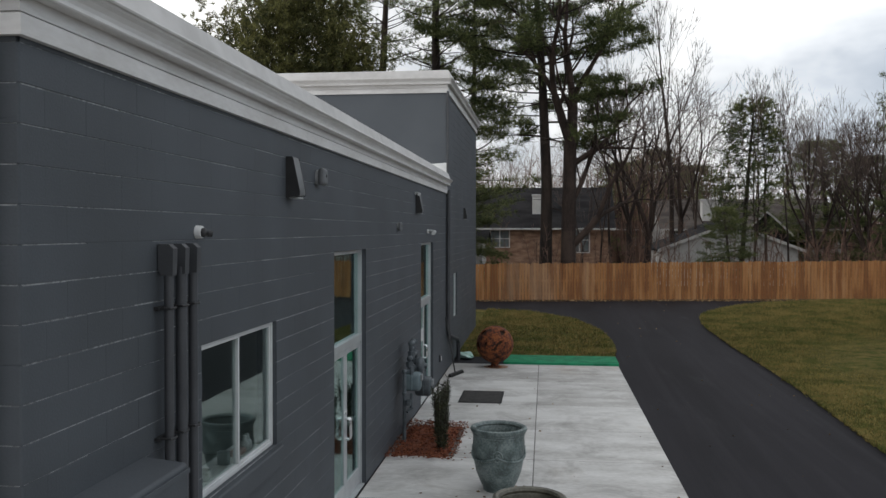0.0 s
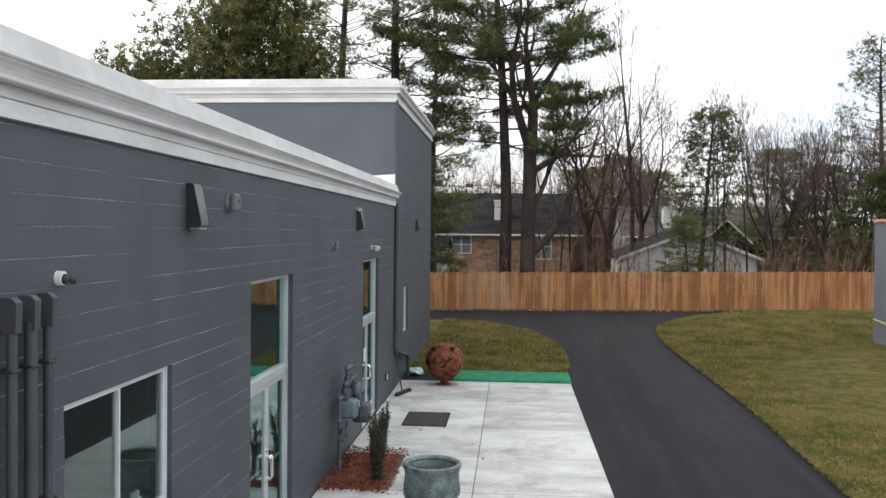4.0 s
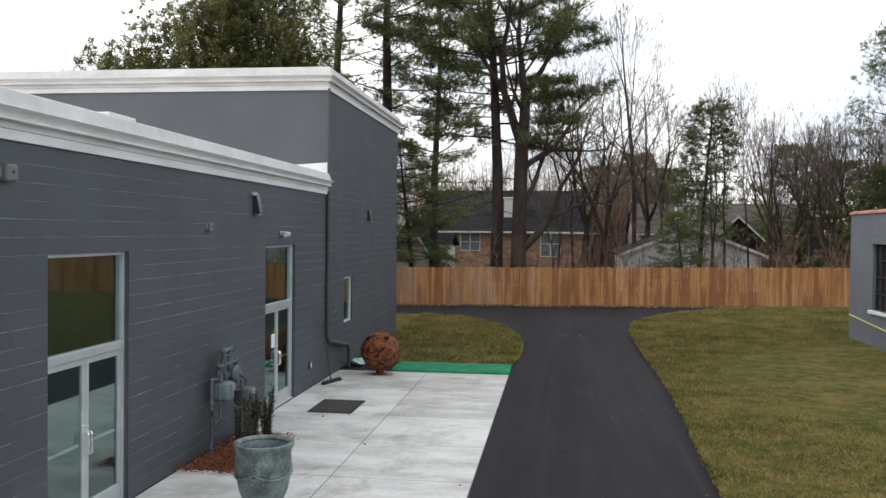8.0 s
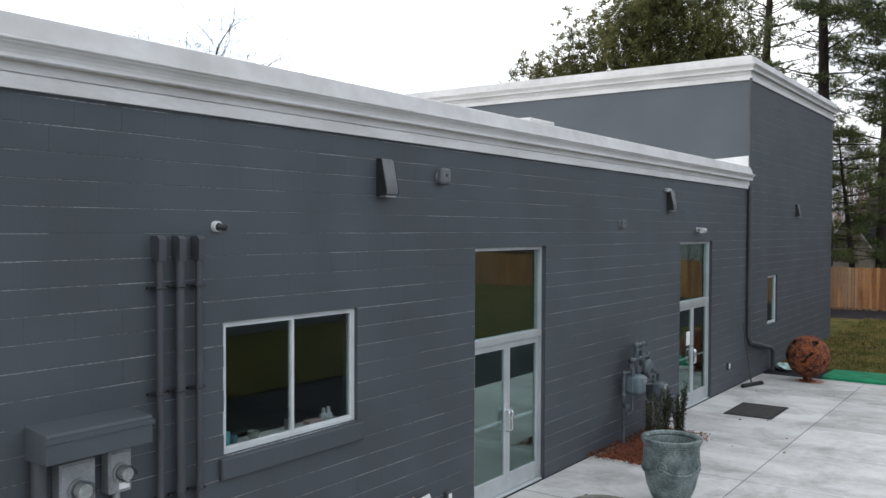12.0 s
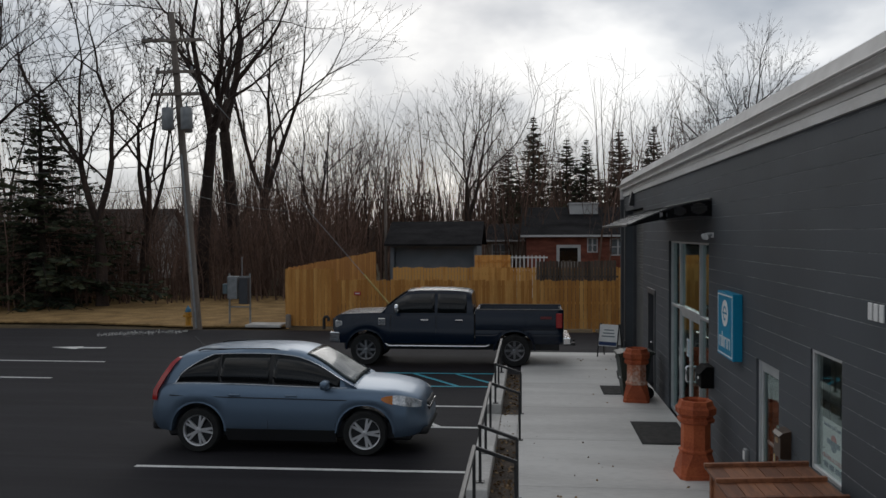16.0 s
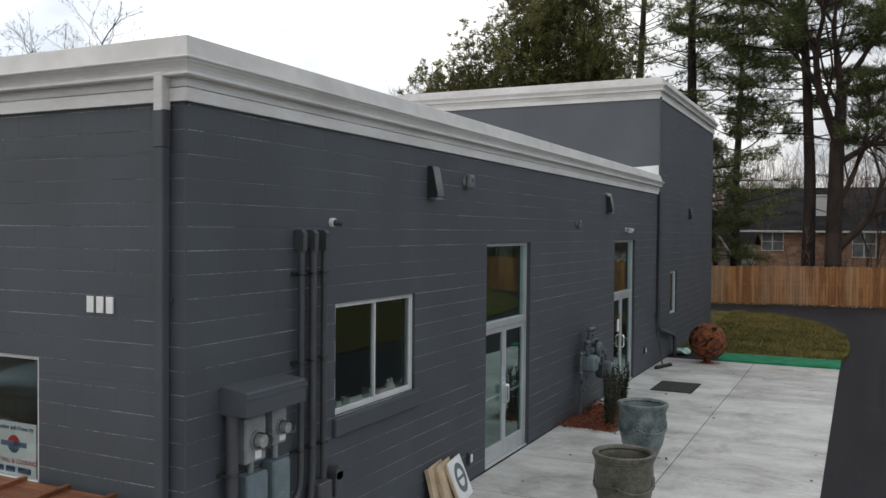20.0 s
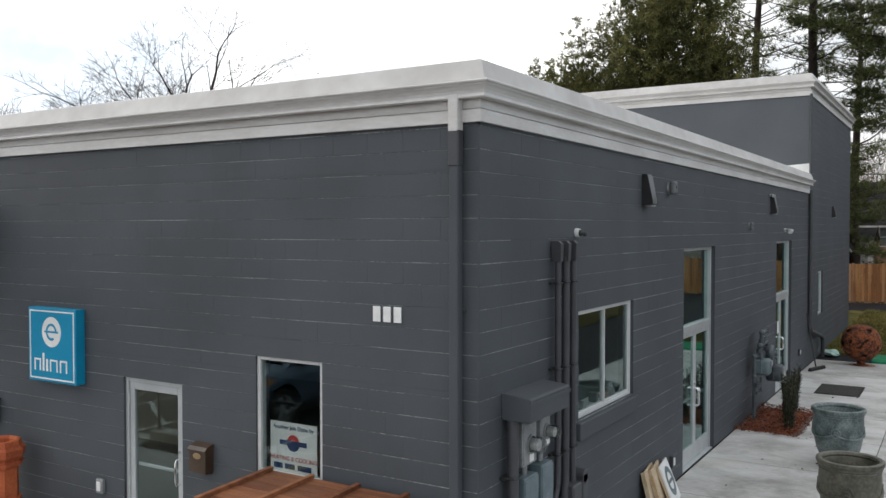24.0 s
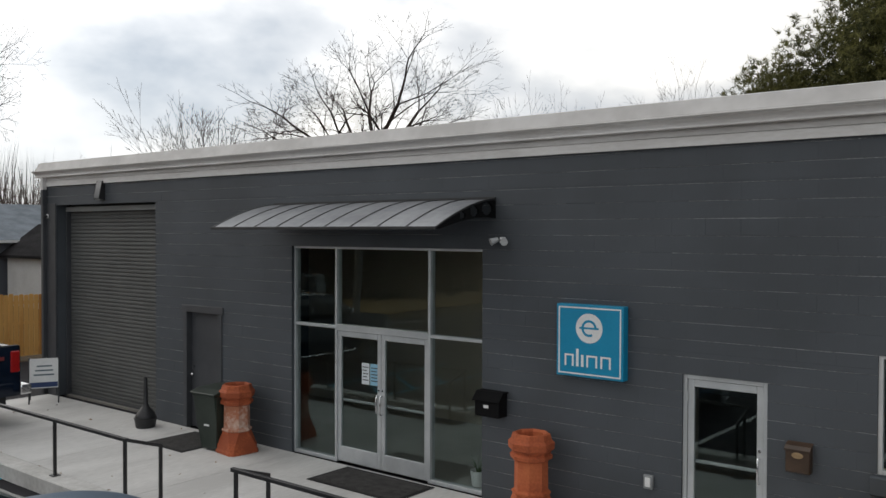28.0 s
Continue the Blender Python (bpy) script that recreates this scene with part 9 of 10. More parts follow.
def house(label, m, w, d, eave, ridge, wall_m, roof_m, wins=(), doors=(), chimney=None, along=True, over=0.4, gable_m=None, siding=False):
    """A gabled house in its own frame: front at y=0 facing -y, w wide, d deep; along: ridge runs along x."""
    t = thing("house", label, "house", m)
    gable_m = gable_m or wall_m
    for nm, a, b in (("wall", (0, 0, 0), (w, 0.25, eave)), ("wall", (0, d - 0.25, 0), (w, d, eave)), ("wall", (0, 0.25, 0), (0.25, d - 0.25, eave)), ("wall", (w - 0.25, 0.25, 0), (w, d - 0.25, eave))):
        bm = B()
        box(bm, a, b)
        part(nm, bm, wall_m, t)
    if along:
        for x0 in (0.0, w - 0.25):
            bm = B()
            extrude_x(bm, [(0, eave), (d, eave), (d / 2, ridge)], x0, x0 + 0.25)
            part("gable", bm, gable_m, t)
        k = (ridge - eave) / (d / 2)
        for s in (0, 1):
            bm = B()
            y0, z0 = (-over, eave - over * k) if s == 0 else (d + over, eave - over * k)
            ring_faces(bm, [[(x, y0, z0), (x, y0, z0 + 0.14), (x, d / 2, ridge + 0.14), (x, d / 2, ridge)] for x in (-over, w + over)])
            part("roof", bm, roof_m, t)
            bm = B()
            ya = y0 - 0.09 if s == 0 else y0 + 0.02
            box(bm, (-over, ya, z0 - 0.02), (w + over, ya + 0.07, z0 + 0.12), 0.01)
            part("gutter", bm, M_SIDING, t)
    else:
        for y0 in (0.0, d - 0.25):
            bm = B()
            ring_faces(bm, [[(0, y, eave), (w, y, eave), (w / 2, y, ridge)] for y in (y0, y0 + 0.25)])
            part("gable", bm, gable_m, t)
        k = (ridge - eave) / (w / 2)
        for s in (0, 1):
            bm = B()
            x0 = -over if s == 0 else w + over
            z0 = eave - over * k
            ring_faces(bm, [[(x0, y, z0), (x0, y, z0 + 0.14), (w / 2, y, ridge + 0.14), (w / 2, y, ridge)] for y in (-over, d + over)])
            part("roof", bm, roof_m, t)
            bm = B()
            ring_faces(bm, [[(x0, y, z0 - 0.06), (x0, y, z0 + 0.13), (w / 2, y, ridge + 0.13), (w / 2, y, ridge - 0.06)] for y in (-over - 0.04, -over - 0.005)])
            part("barge_board", bm, M_SIDING, t)
    for x, z, ww, hh in wins:
        bm = B()
        f = 0.07
        loop = [(x, z, -1, -1), (x + ww, z, 1, -1), (x + ww, z + hh, 1, 1), (x, z + hh, -1, 1), (x, z, -1, -1)]
        ring_faces(bm, [[(cx + f * sx_, -0.05, cz + f * sz_), (cx + f * sx_, 0.03, cz + f * sz_), (cx, 0.03, cz), (cx, -0.05, cz)] for cx, cz, sx_, sz_ in loop], cap=False)
        wf = part("window", bm, M_SIDING, t, "white window frame")
        for nm, a, b in (("mullion", (x + ww / 2 - 0.05, -0.045, z), (x + ww / 2 + 0.05, 0.03, z + hh)), ("meeting_rail", (x, -0.04, z + hh / 2 - 0.03), (x + ww, 0.02, z + hh / 2 + 0.03))):
            bm = B()
            box(bm, a, b)
            part(nm, bm, M_SIDING, wf)
        for i in range(2):
            for j in range(2):
                bm = B()
                box(bm, (x + ww / 2 * i + 0.03, -0.022, z + hh / 2 * j + 0.02), (x + ww / 2 * (i + 1) - 0.03, -0.01, z + hh / 2 * (j + 1) - 0.02))
                part("pane", bm, M_CARGLASS if siding else mat("far_pane", (0.10, 0.115, 0.12), (0.17, 0.19, 0.20), rough=0.15, bump=0.0), wf)
    for x, ww, hh in doors:
        bm = B()
        box(bm, (x, -0.05, 0.3), (x + ww, 0.02, 0.3 + hh), 0.01)
        dd = part("door", bm, M_SIDING, t, "white door")
        bm = B()
        box(bm, (x + 0.2, -0.062, 0.3 + hh * 0.55), (x + ww - 0.2, -0.045, 0.3 + hh - 0.2))
        part("door_pane", bm, M_CARGLASS, dd)
    if chimney:
        cx, cy, cw, cz, cm = chimney
        bm = B()
        box(bm, (cx, cy, eave * 0.5), (cx + cw, cy + cw * 0.7, cz), 0.03)
        c_ = part("chimney", bm, cm, t)
        bm = B()
        box(bm, (cx - 0.06, cy - 0.06, cz), (cx + cw + 0.06, cy + cw * 0.7 + 0.06, cz + 0.12), 0.02)
        part("chimney_cap", bm, cm, c_)
    return t


def hn(px, y):
    return north(px, y)


x0, x1 = hn(752, 70), hn(1030, 70)
w_ = x1 - x0
hx = lambda px: hn(px, 70) - x0
house("brown brick house with a dark shingle roof behind the fence", pose(x0, 70, 0), w_, 9, 4.05, 7.25, M_BRICK, M_SHINGLE, [(hx(815), 2.35, hx(848) - hx(815), 1.35), (hx(957), 1.95, hx(991) - hx(957), 1.95)], [(hx(784), 0.95, 3.1)], (hx(889), 1.2, 1.3, 6.55, M_SIDING))
house("small beige sided garage with a dark roof", pose(hn(690, 58), 58, 0), hn(752, 58) - hn(690, 58), 6, 2.75, 4.6, M_BEIGE, M_SHINGLE, (), (), None, False)
porch = house("white sided porch with a glazed door", pose(hn(757, 61), 61, 0), 1.3, 4, 2.9, 3.6, M_SIDING, M_SHINGLE, (), [(0.25, 0.8, 2.1)])
x0 = hn(1104, 55)
house("low white garage with a shallow gable roof", pose(x0, 55, 0), hn(1348, 55) - x0, 8, 2.55, 4.15, M_SIDING, M_SHINGLE, (), (), None, False, 0.35)
x0 = hn(1128, 72)
hx = lambda px: hn(px, 72) - x0
house("long pale house with a brown shingle roof", pose(x0, 72, 0), hn(1446, 72) - x0, 10, 3.9, 6.3, M_SIDING, M_SHINGLE_B, [(hx(1352), 2.2, 1.4, 1.4), (hx(1395), 2.2, 1.6, 1.4), (hx(1135), 2.5, 1.2, 1.2)], (), (hx(1200), 1.0, 1.6, 6.2, M_SIDING), siding=True)
x0 = hn(1266, 67)
house("dark gabled porch wing with white barge boards", pose(x0, 67, 0), hn(1345, 67) - x0, 5, 3.6, 5.1, M_SHINGLE, M_SHINGLE_B, (), (), None, False, 0.3)
x0 = hn(1040, 82)
house("small brick house with a grey roof", pose(x0, 82, 0), hn(1118, 82) - x0, 8, 3.9, 5.6, M_BRICK, M_SHINGLE, [(1.6, 2.3, 1.3, 1.4)], ())

# west: shed with an open front, brick house, far white house
M_GARAGE = mat("grey_garage_wall", (0.15, 0.17, 0.19), (0.20, 0.22, 0.245), rough=0.75, scale=0.8, fine=20, bump=0.2)
shed_w = thing("garage", "grey garage with an open dark front and shingle roof", "garage", pose(-46, -6.95, 0, 0, 0, 90))
for nm, a, b in (("wall", (0, 5.0, 0), (5.1, 5.2, 3.0)), ("wall", (0, 0, 0), (0.2, 5.0, 3.0)), ("wall", (4.9, 0, 0), (5.1, 5.0, 3.0)), ("inner_wall", (0.2, 0.75, 0), (4.9, 0.85, 2.9)), ("lintel", (0.2, 0, 2.75), (4.9, 0.2, 3.0))):
    bm = B()
    box(bm, a, b)
    part(nm, bm, M_GARAGE, shed_w)
for s in (0, 1):
    bm = B()
    y0 = -0.5 if s == 0 else 5.6
    ring_faces(bm, [[(x, y0, 2.86), (x, y0, 2.98), (x, 2.5, 4.32), (x, 2.5, 4.2)] for x in (-0.3, 5.4)])
    part("roof", bm, M_SHINGLE, shed_w)
for x in (0.0, 4.95):
    bm = B()
    extrude_x(bm, [(0, 3.0), (5.2, 3.0), (2.5, 4.2)], x, x + 0.15)
    part("gable", bm, M_SIDING, shed_w)
for i, (x, y, r_) in enumerate(((1.0, 0.2, 0.42), (2.6, 0.05, 0.55), (3.5, 0.2, 0.40))):
    t = thing("covered_equipment", "dark tarpaulin-covered machine inside the open garage", "equipment", pose(-46 - y, -6.95 + x, 0))
    bm = B()
    bmesh.ops.create_icosphere(bm, subdivisions=3, radius=r_)
    for v in bm.verts:
        v.co = Vector((v.co.x, v.co.y * 1.3, max(0, v.co.z + r_ * 0.75) * 1.15)) * (1 + 0.15 * noise.noise(v.co * 3))
    part("tarpaulin", bm, M_TRIM, t, smooth=True)
house("red brick house with a dark hipped roof and white chimney", pose(-54, 1.0, 0, 0, 0, 90), 11.5, 9, 3.5, 5.3, M_BRICK2, M_SHINGLE, [(4.1, 2.35, 0.55, 0.85), (5.6, 2.15, 0.9, 1.0), (8.2, 2.15, 0.9, 1.0)], [(2.0, 1.6, 2.5)], (3.0, 3.2, 2.0, 5.6, M_SIDING))
house("low distant house with a white porch", pose(-62, -2.6, 0, 0, 0, 90), 4.2, 6, 3.1, 4.2, M_BEIGE, M_SHINGLE, [(1.0, 1.6, 1.2, 1.1)])
M_SLATE = mat("slate_blue_shingle", (0.13, 0.15, 0.17), (0.20, 0.225, 0.25), rough=0.9, scale=1.5, fine=14, bump=0.4, stretch=(1, 1, 3))
house("white sided house with a slate-blue roof", pose(-47, 13.5, 0, 0, 0, 90), 10, 7, 3.3, 5.0, M_GREYW, M_SLATE, [(3, 1.6, 1.2, 1.2)])
wing = house("white sided gable wing of the neighbouring house", pose(-42.5, 14.2, 0, 0, 0, 90), 3.4, 4, 2.6, 3.9, M_SIDING, M_SHINGLE, (), (), None, False, 0.3)

x, y = west(262, 74)
house("pale grey house glimpsed through the wood", pose(x, y - 5, 0, 0, 0, 90), 10, 7, 3.2, 5.6, M_SIDING, M_SHINGLE_B, [(2, 1.4, 1.2, 1.2), (6, 1.4, 1.2, 1.2)])
fence("weathered dark brown open board fence in the yard", (-35.8, 1.5), (-35.8, 5.2), 2.28, mat("weathered_boards", (0.055, 0.042, 0.032), (0.11, 0.085, 0.065), rough=0.9, scale=2, fine=25, bump=0.3, stretch=(3, 3, 0.3), rnd=0.4), zero, True, (0, 4))
# white porch rail and lattice near the brick house
pr = thing("porch_rail", "white picket porch rail behind the yellow fence", "railing", pose(-44, 0.2, 0, 0, 0, 90))
for i in range(9):
    bm = B()
    box(bm, (i * 0.22, 0, 0), (i * 0.22 + 0.06, 0.05, 2.35), 0.004)
    part("picket", bm, M_WHITE, pr)
for zz in (1.5, 2.2):
    bm = B()
    box(bm, (-0.1, -0.02, zz), (2.0, -0.001, zz + 0.08), 0.004)
    part("rail", bm, M_WHITE, pr)
gate = thing("fence_gate", "new pine gate with a diagonal brace in the yard fence", "gate", pose(-37.5, -1.45, 0, 0, 0, 90))
for i in range(12):
    bm = B()
    box(bm, (i * 0.145, 0, 0.2), (i * 0.145 + 0.138, 0.02, 2.54), 0.003)
    part("board", bm, M_FENCE_NEW, gate)
for a, b in (((0.0, -0.03, 0.6), (1.73, -0.001, 0.7)), ((0.0, -0.03, 2.2), (1.73, -0.001, 2.3))):
    bm = B()
    box(bm, a, b, 0.003)
    part("rail", bm, M_FENCE_NEW, gate)
bm = B()
ring_faces(bm, [[(0.05, y, 0.72), (0.17, y, 0.72), (1.66, y, 2.19), (1.54, y, 2.19)] for y in (-0.03, -0.002)])
part("brace", bm, M_FENCE_NEW, gate)
fs = thing("fence_sign", "small red and white notice on the pine fence", "sign", pose(-28.32, -5.35, 1.32, 0, 0, 90))
bm = B()
box(bm, (-0.13, -0.02, -0.07), (0.13, -0.002, 0.07), 0.01)
part("plate", bm, M_RED, fs)
bm = B()
box(bm, (-0.09, -0.024, -0.02), (0.09, -0.021, 0.02))
part("text_bar", bm, M_WHITE, fs)

# outbuilding by the lawn
ob_h = 4.50
outb = thing("outbuilding", "grey-blue rendered outbuilding with a clay tile coping and barred window", "building", pose(13.3, 32.5, 0, 0, 0, -90))
# its own frame: x runs south along the wall, y into the building
for a, b in (((0, 0, 0), (2.12, 0.25, ob_h)), ((4.95, 0, 0), (17.0, 0.25, ob_h)), ((2.12, 0, 0), (4.95, 0.25, 1.38)), ((2.12, 0, 3.50), (4.95, 0.25, ob_h)), ((0, 0.25, 0), (0.25, 9, ob_h)), ((16.75, 0.25, 0), (17, 9, ob_h)), ((0.25, 8.75, 0), (16.75, 9, ob_h))):
    bm = B()
    box(bm, a, b)
    part("wall", bm, M_GREYW, outb)
bm = B()
box(bm, (0.2, 0.2, ob_h - 0.15), (16.8, 8.8, ob_h - 0.05))
part("roof", bm, M_SHINGLE, outb)
bm = B()
ring_faces(bm, [[(x_, -0.06, 0), (x_, 0.31, 0), (x_, 0.27, 0.07), (x_, 0.125, 0.115), (x_, -0.02, 0.07)] for x_ in (0.003, 0.297)])
tile = finish(bm, "coping_tile")
tile.materials.append(M_TILE)
for i in range(57):
    piece("coping_tile", tile, outb, (-0.05 + i * 0.3, 0, ob_h))
wn_ = part("window", box(B(), (2.12, 0.16, 1.38), (4.95, 0.20, 3.50)), mat("dark_panes", (0.012, 0.013, 0.014), (0.03, 0.032, 0.034), rough=0.2, bump=0.0), outb, "dark industrial window with black bars")
for i in range(7):
    bm = B()
    box(bm, (2.12 + 2.83 * i / 6 - 0.025, 0.10, 1.38), (2.12 + 2.83 * i / 6 + 0.025, 0.155, 3.50))
    part("glazing_bar", bm, M_BLACK, wn_)
for i in range(5):
    bm = B()
    box(bm, (2.12, 0.106, 1.38 + 2.12 * i / 4 - 0.02), (4.95, 0.15, 1.38 + 2.12 * i / 4 + 0.02))
    part("glazing_bar", bm, M_BLACK, wn_)
bm = B()
box(bm, (2.0, -0.10, 1.26), (5.07, 0.15, 1.375), 0.015)
part("window_sill", bm, M_SIDING, wn_, "white window sill")
bm = B()
box(bm, (1.95, -0.03, 3.50), (5.12, 0.02, 3.68), 0.01)
part("lintel", bm, M_GREYW, outb)
hose = thing("hose", "thin yellow hose hung along the outbuilding wall", "hose", pose(13.3, 32.5, 0, 0, 0, -90))
bm = B()
tube(bm, [(0.05 + i * 0.7, -0.02, 1.05 - 0.28 * math.sin(min(i / 20, 1) * math.pi) * 1.0 - 0.006 * i) for i in range(21)], 0.022, 6)
part("hose_line", bm, mat("yellow_hose", (0.45, 0.42, 0.10), (0.55, 0.52, 0.16), rough=0.5), hose, smooth=True)

# ---- pole, wires, hydrant, service stand ----
M_POLE = mat("weathered_pole", (0.14, 0.115, 0.095), (0.25, 0.215, 0.185), rough=0.95, scale=2, fine=20, bump=0.5, stretch=(1, 1, 0.15))
pole = thing("utility_pole", "grey weathered timber utility pole with crossarms and transformers", "utility pole", pose(-28.0, -11.52, 0))
tip = Vector((0, -0.95, 12.1))
bm = B()
tube(bm, [(0, 0, -0.2), tuple(tip * 0.5), tuple(tip)], [0.17, 0.145, 0.11], 14)
part("mast", bm, M_POLE, pole, smooth=True)
for zz, ln in ((11.0, 1.2), (9.8, 0.75), (8.95, 0.9)):
    c = tip * (zz / 12.1)
    bm = B()
    box(bm, (c.x + 0.1, c.y - ln, zz - 0.06), (c.x + 0.2, c.y + ln, zz + 0.06), 0.008)
    arm = part("crossarm", bm, M_POLE, pole)
    for k in (-0.9, -0.3, 0.5, 0.9):
        bm = B()
        lathe(bm, [(0.02, 0), (0.055, 0.02), (0.03, 0.06), (0.055, 0.09), (0.02, 0.14)], 10, (c.x + 0.15, c.y + k * ln, zz + 0.06))
        part("insulator", bm, M_GALV, arm, smooth=True)
for k, (dx, dy) in enumerate(((0.42, -0.32), (0.42, 0.42), (-0.4, 0.1))):
    c = tip * (8.0 / 12.1)
    bm = B()
    lathe(bm, [(0.20, 0), (0.22, 0.03), (0.22, 0.80), (0.20, 0.84), (0.08, 0.86)], 18, (c.x + dx, c.y + dy, 7.55))
    tr = part("transformer", bm, M_GALV, pole, "grey can transformer", True)
    bm = B()
    cyl(bm, (c.x + dx, c.y + dy, 8.40), (c.x + dx, c.y + dy, 8.62), 0.035, 0.02, 8)
    part("bushing", bm, M_TEAL, tr, smooth=True)
bm = B()
tube(bm, [(0.2, 0.02, 0), tuple(tip * 0.55 + Vector((0.19, 0.0, 0)))], 0.04, 8)
part("riser_conduit", bm, M_GALV, pole, smooth=True)


def wire(nm, label, a, b, sag, r=0.014, mt=None):
    a, b = Vector(a), Vector(b)
    bm = B()
    pts = [a.lerp(b, i / 24) - Vector((0, 0, sag * 4 * (i / 24) * (1 - i / 24))) for i in range(25)]
    tube(bm, pts, r, 5)
    return tagged(part(nm, bm, mt or M_BLACK), label, "cable")


for (a, b, s) in (((-27.85, -13.2, 11.1), (-36, -62, 11.5), 1.2), ((-27.85, -12.2, 11.1), (-37, -60, 11.3), 1.2), ((-27.9, -12.05, 6.3), (-33, -60, 7.4), 0.9), ((-27.9, -12.0, 5.4), (-33, -60, 6.2), 0.9), ((-27.9, -11.9, 6.0), (-62, -3, 7.0), 1.0), ((-27.9, -11.95, 5.2), (-60, -12, 6.2), 0.8)):
    wire("overhead_wire", "black overhead wire strung from the utility pole", a, b, s)
gw_ = thing("guy_wire", "steel guy wire with a yellow guard running down from the pole", "cable", pose(0, 0, 0))
A_, B_ = Vector((-28.0, -12.3, 10.4)), Vector((-27.4, -3.1, 0.0))
bm = B()
tube(bm, [A_, A_.lerp(B_, 0.8)], 0.012, 5)
part("strand", bm, M_GALV, gw_)
bm = B()
tube(bm, [A_.lerp(B_, 0.8), B_], 0.03, 8)
part("guard", bm, mat("faded_yellow_guard", (0.42, 0.32, 0.10), (0.5, 0.4, 0.14), rough=0.6), gw_)
p2 = thing("utility_pole", "thin distant utility pole by the garage", "utility pole", pose(*west(767, 52), 0))
bm = B()
tube(bm, [(0, 0, -0.2), (0, 0, 7.6)], [0.10, 0.08], 8)
part("mast", bm, M_POLE, p2, smooth=True)

hyd = thing("fire_hydrant", "yellow fire hydrant with a blue bonnet on the verge", "hydrant", pose(-28.6, -12.15, -0.02))
M_HYD = mat("hydrant_yellow", (0.42, 0.20, 0.02), (0.55, 0.28, 0.03), rough=0.5, scale=5)
bm = B()
lathe(bm, [(0.16, 0), (0.16, 0.05), (0.11, 0.06), (0.10, 0.5), (0.13, 0.52), (0.13, 0.56), (0.10, 0.57)], 18)
part("barrel", bm, M_HYD, hyd, smooth=True)
bm = B()
lathe(bm, [(0.12, 0.57), (0.12, 0.62), (0.09, 0.72), (0.03, 0.77), (0.03, 0.82), (0.01, 0.82)], 18)
part("bonnet", bm, mat("hydrant_blue", (0.03, 0.12, 0.22), (0.05, 0.17, 0.28), rough=0.5), hyd, "blue bonnet", True)
for dx, dy in ((0.19, 0), (0, 0.19), (0, -0.19)):
    bm = B()
    cyl(bm, (dx * 0.4, dy * 0.4, 0.42), (dx, dy, 0.42), 0.06, n=12)
    part("nozzle", bm, M_HYD, hyd, smooth=True)

stand = thing("service_stand", "free-standing frame with grey and teal electrical cabinets", "electrical stand", pose(-29.3, -10.3, -0.02, 0, 0, 90))
for x in (-0.42, 0.42):
    bm = B()
    box(bm, (x - 0.03, -0.03, 0), (x + 0.03, 0.03, 2.05), 0.004)
    part("post", bm, M_GALV, stand)
for zz in (0.7, 1.2, 1.9):
    bm = B()
    box(bm, (-0.45, -0.05, zz), (0.45, -0.031, zz + 0.05), 0.003)
    part("rail", bm, M_GALV, stand)
for x0, x1, z0, z1, dp, mt in ((-0.40, 0.0, 1.05, 1.95, 0.28, M_GALV), (0.05, 0.42, 0.85, 1.90, 0.25, M_DARK), (-0.62, -0.42, 1.25, 1.65, 0.2, M_TEAL)):
    bm = B()
    box(bm, (x0, -0.05 - dp, z0), (x1, -0.052, z1), 0.015)
    cb_ = part("cabinet", bm, mt, stand)
    bm = B()
    box(bm, (x0 + 0.03, -0.06 - dp, z0 + 0.03), (x1 - 0.03, -0.049 - dp, z1 - 0.03), 0.005)
    part("cabinet_door", bm, mt, cb_)
bm = B()
tube(bm, [(0.1, 0.0, 1.9), (0.1, 0.0, 2.7)], 0.02, 6)
part("mast_pipe", bm, M_GALV, stand)
pad = thing("concrete_pad", "low concrete pad beside the service stand", "pad", pose(-28.9, -9.1, -0.02))
bm = B()
box(bm, (-0.5, -0.7, 0), (0.5, 0.7, 0.10), 0.01)
part("pad", bm, M_KERB, pad)
bol = thing("bollard", "short grey post by the pine fence", "bollard", pose(-28.5, -8.1, -0.02))
bm = B()
lathe(bm, [(0.11, 0), (0.11, 0.45), (0.09, 0.5), (0.01, 0.52)], 14)
part("post", bm, M_POLE, bol, smooth=True)
vp = thing("vent_pipe", "black gooseneck vent pipe by the fence", "pipe", pose(-28.1, -6.6, -0.02, 0, 0, 90))
bm = B()
tube(bm, [(0, 0, 0), (0, 0, 0.38), (0.04, 0, 0.46), (0.13, 0, 0.47), (0.18, 0, 0.40), (0.18, 0, 0.3)], 0.06, 10)
part("pipe", bm, M_BLACK, vp, smooth=True)

# ---- loose leaves, gravel, grass ----
def scatter(name, label, category, n, area, zf, size, material, seed, flat=0.25):
    rng = random.Random(seed)
    sh_ = Shape()
    k = 0
    while k < n:
        x, y = area(rng)
        d = Vector((rng.uniform(-1, 1), rng.uniform(-1, 1), rng.uniform(0, flat))).normalized()
        sh_.leafq(Vector((x, y, zf(x, y))), d, rng.uniform(*size), size[1] * 0.55, rng)
        k += 1
    return tagged(new(name, sh_.mesh(name, material)), label, category, kind="stuff")


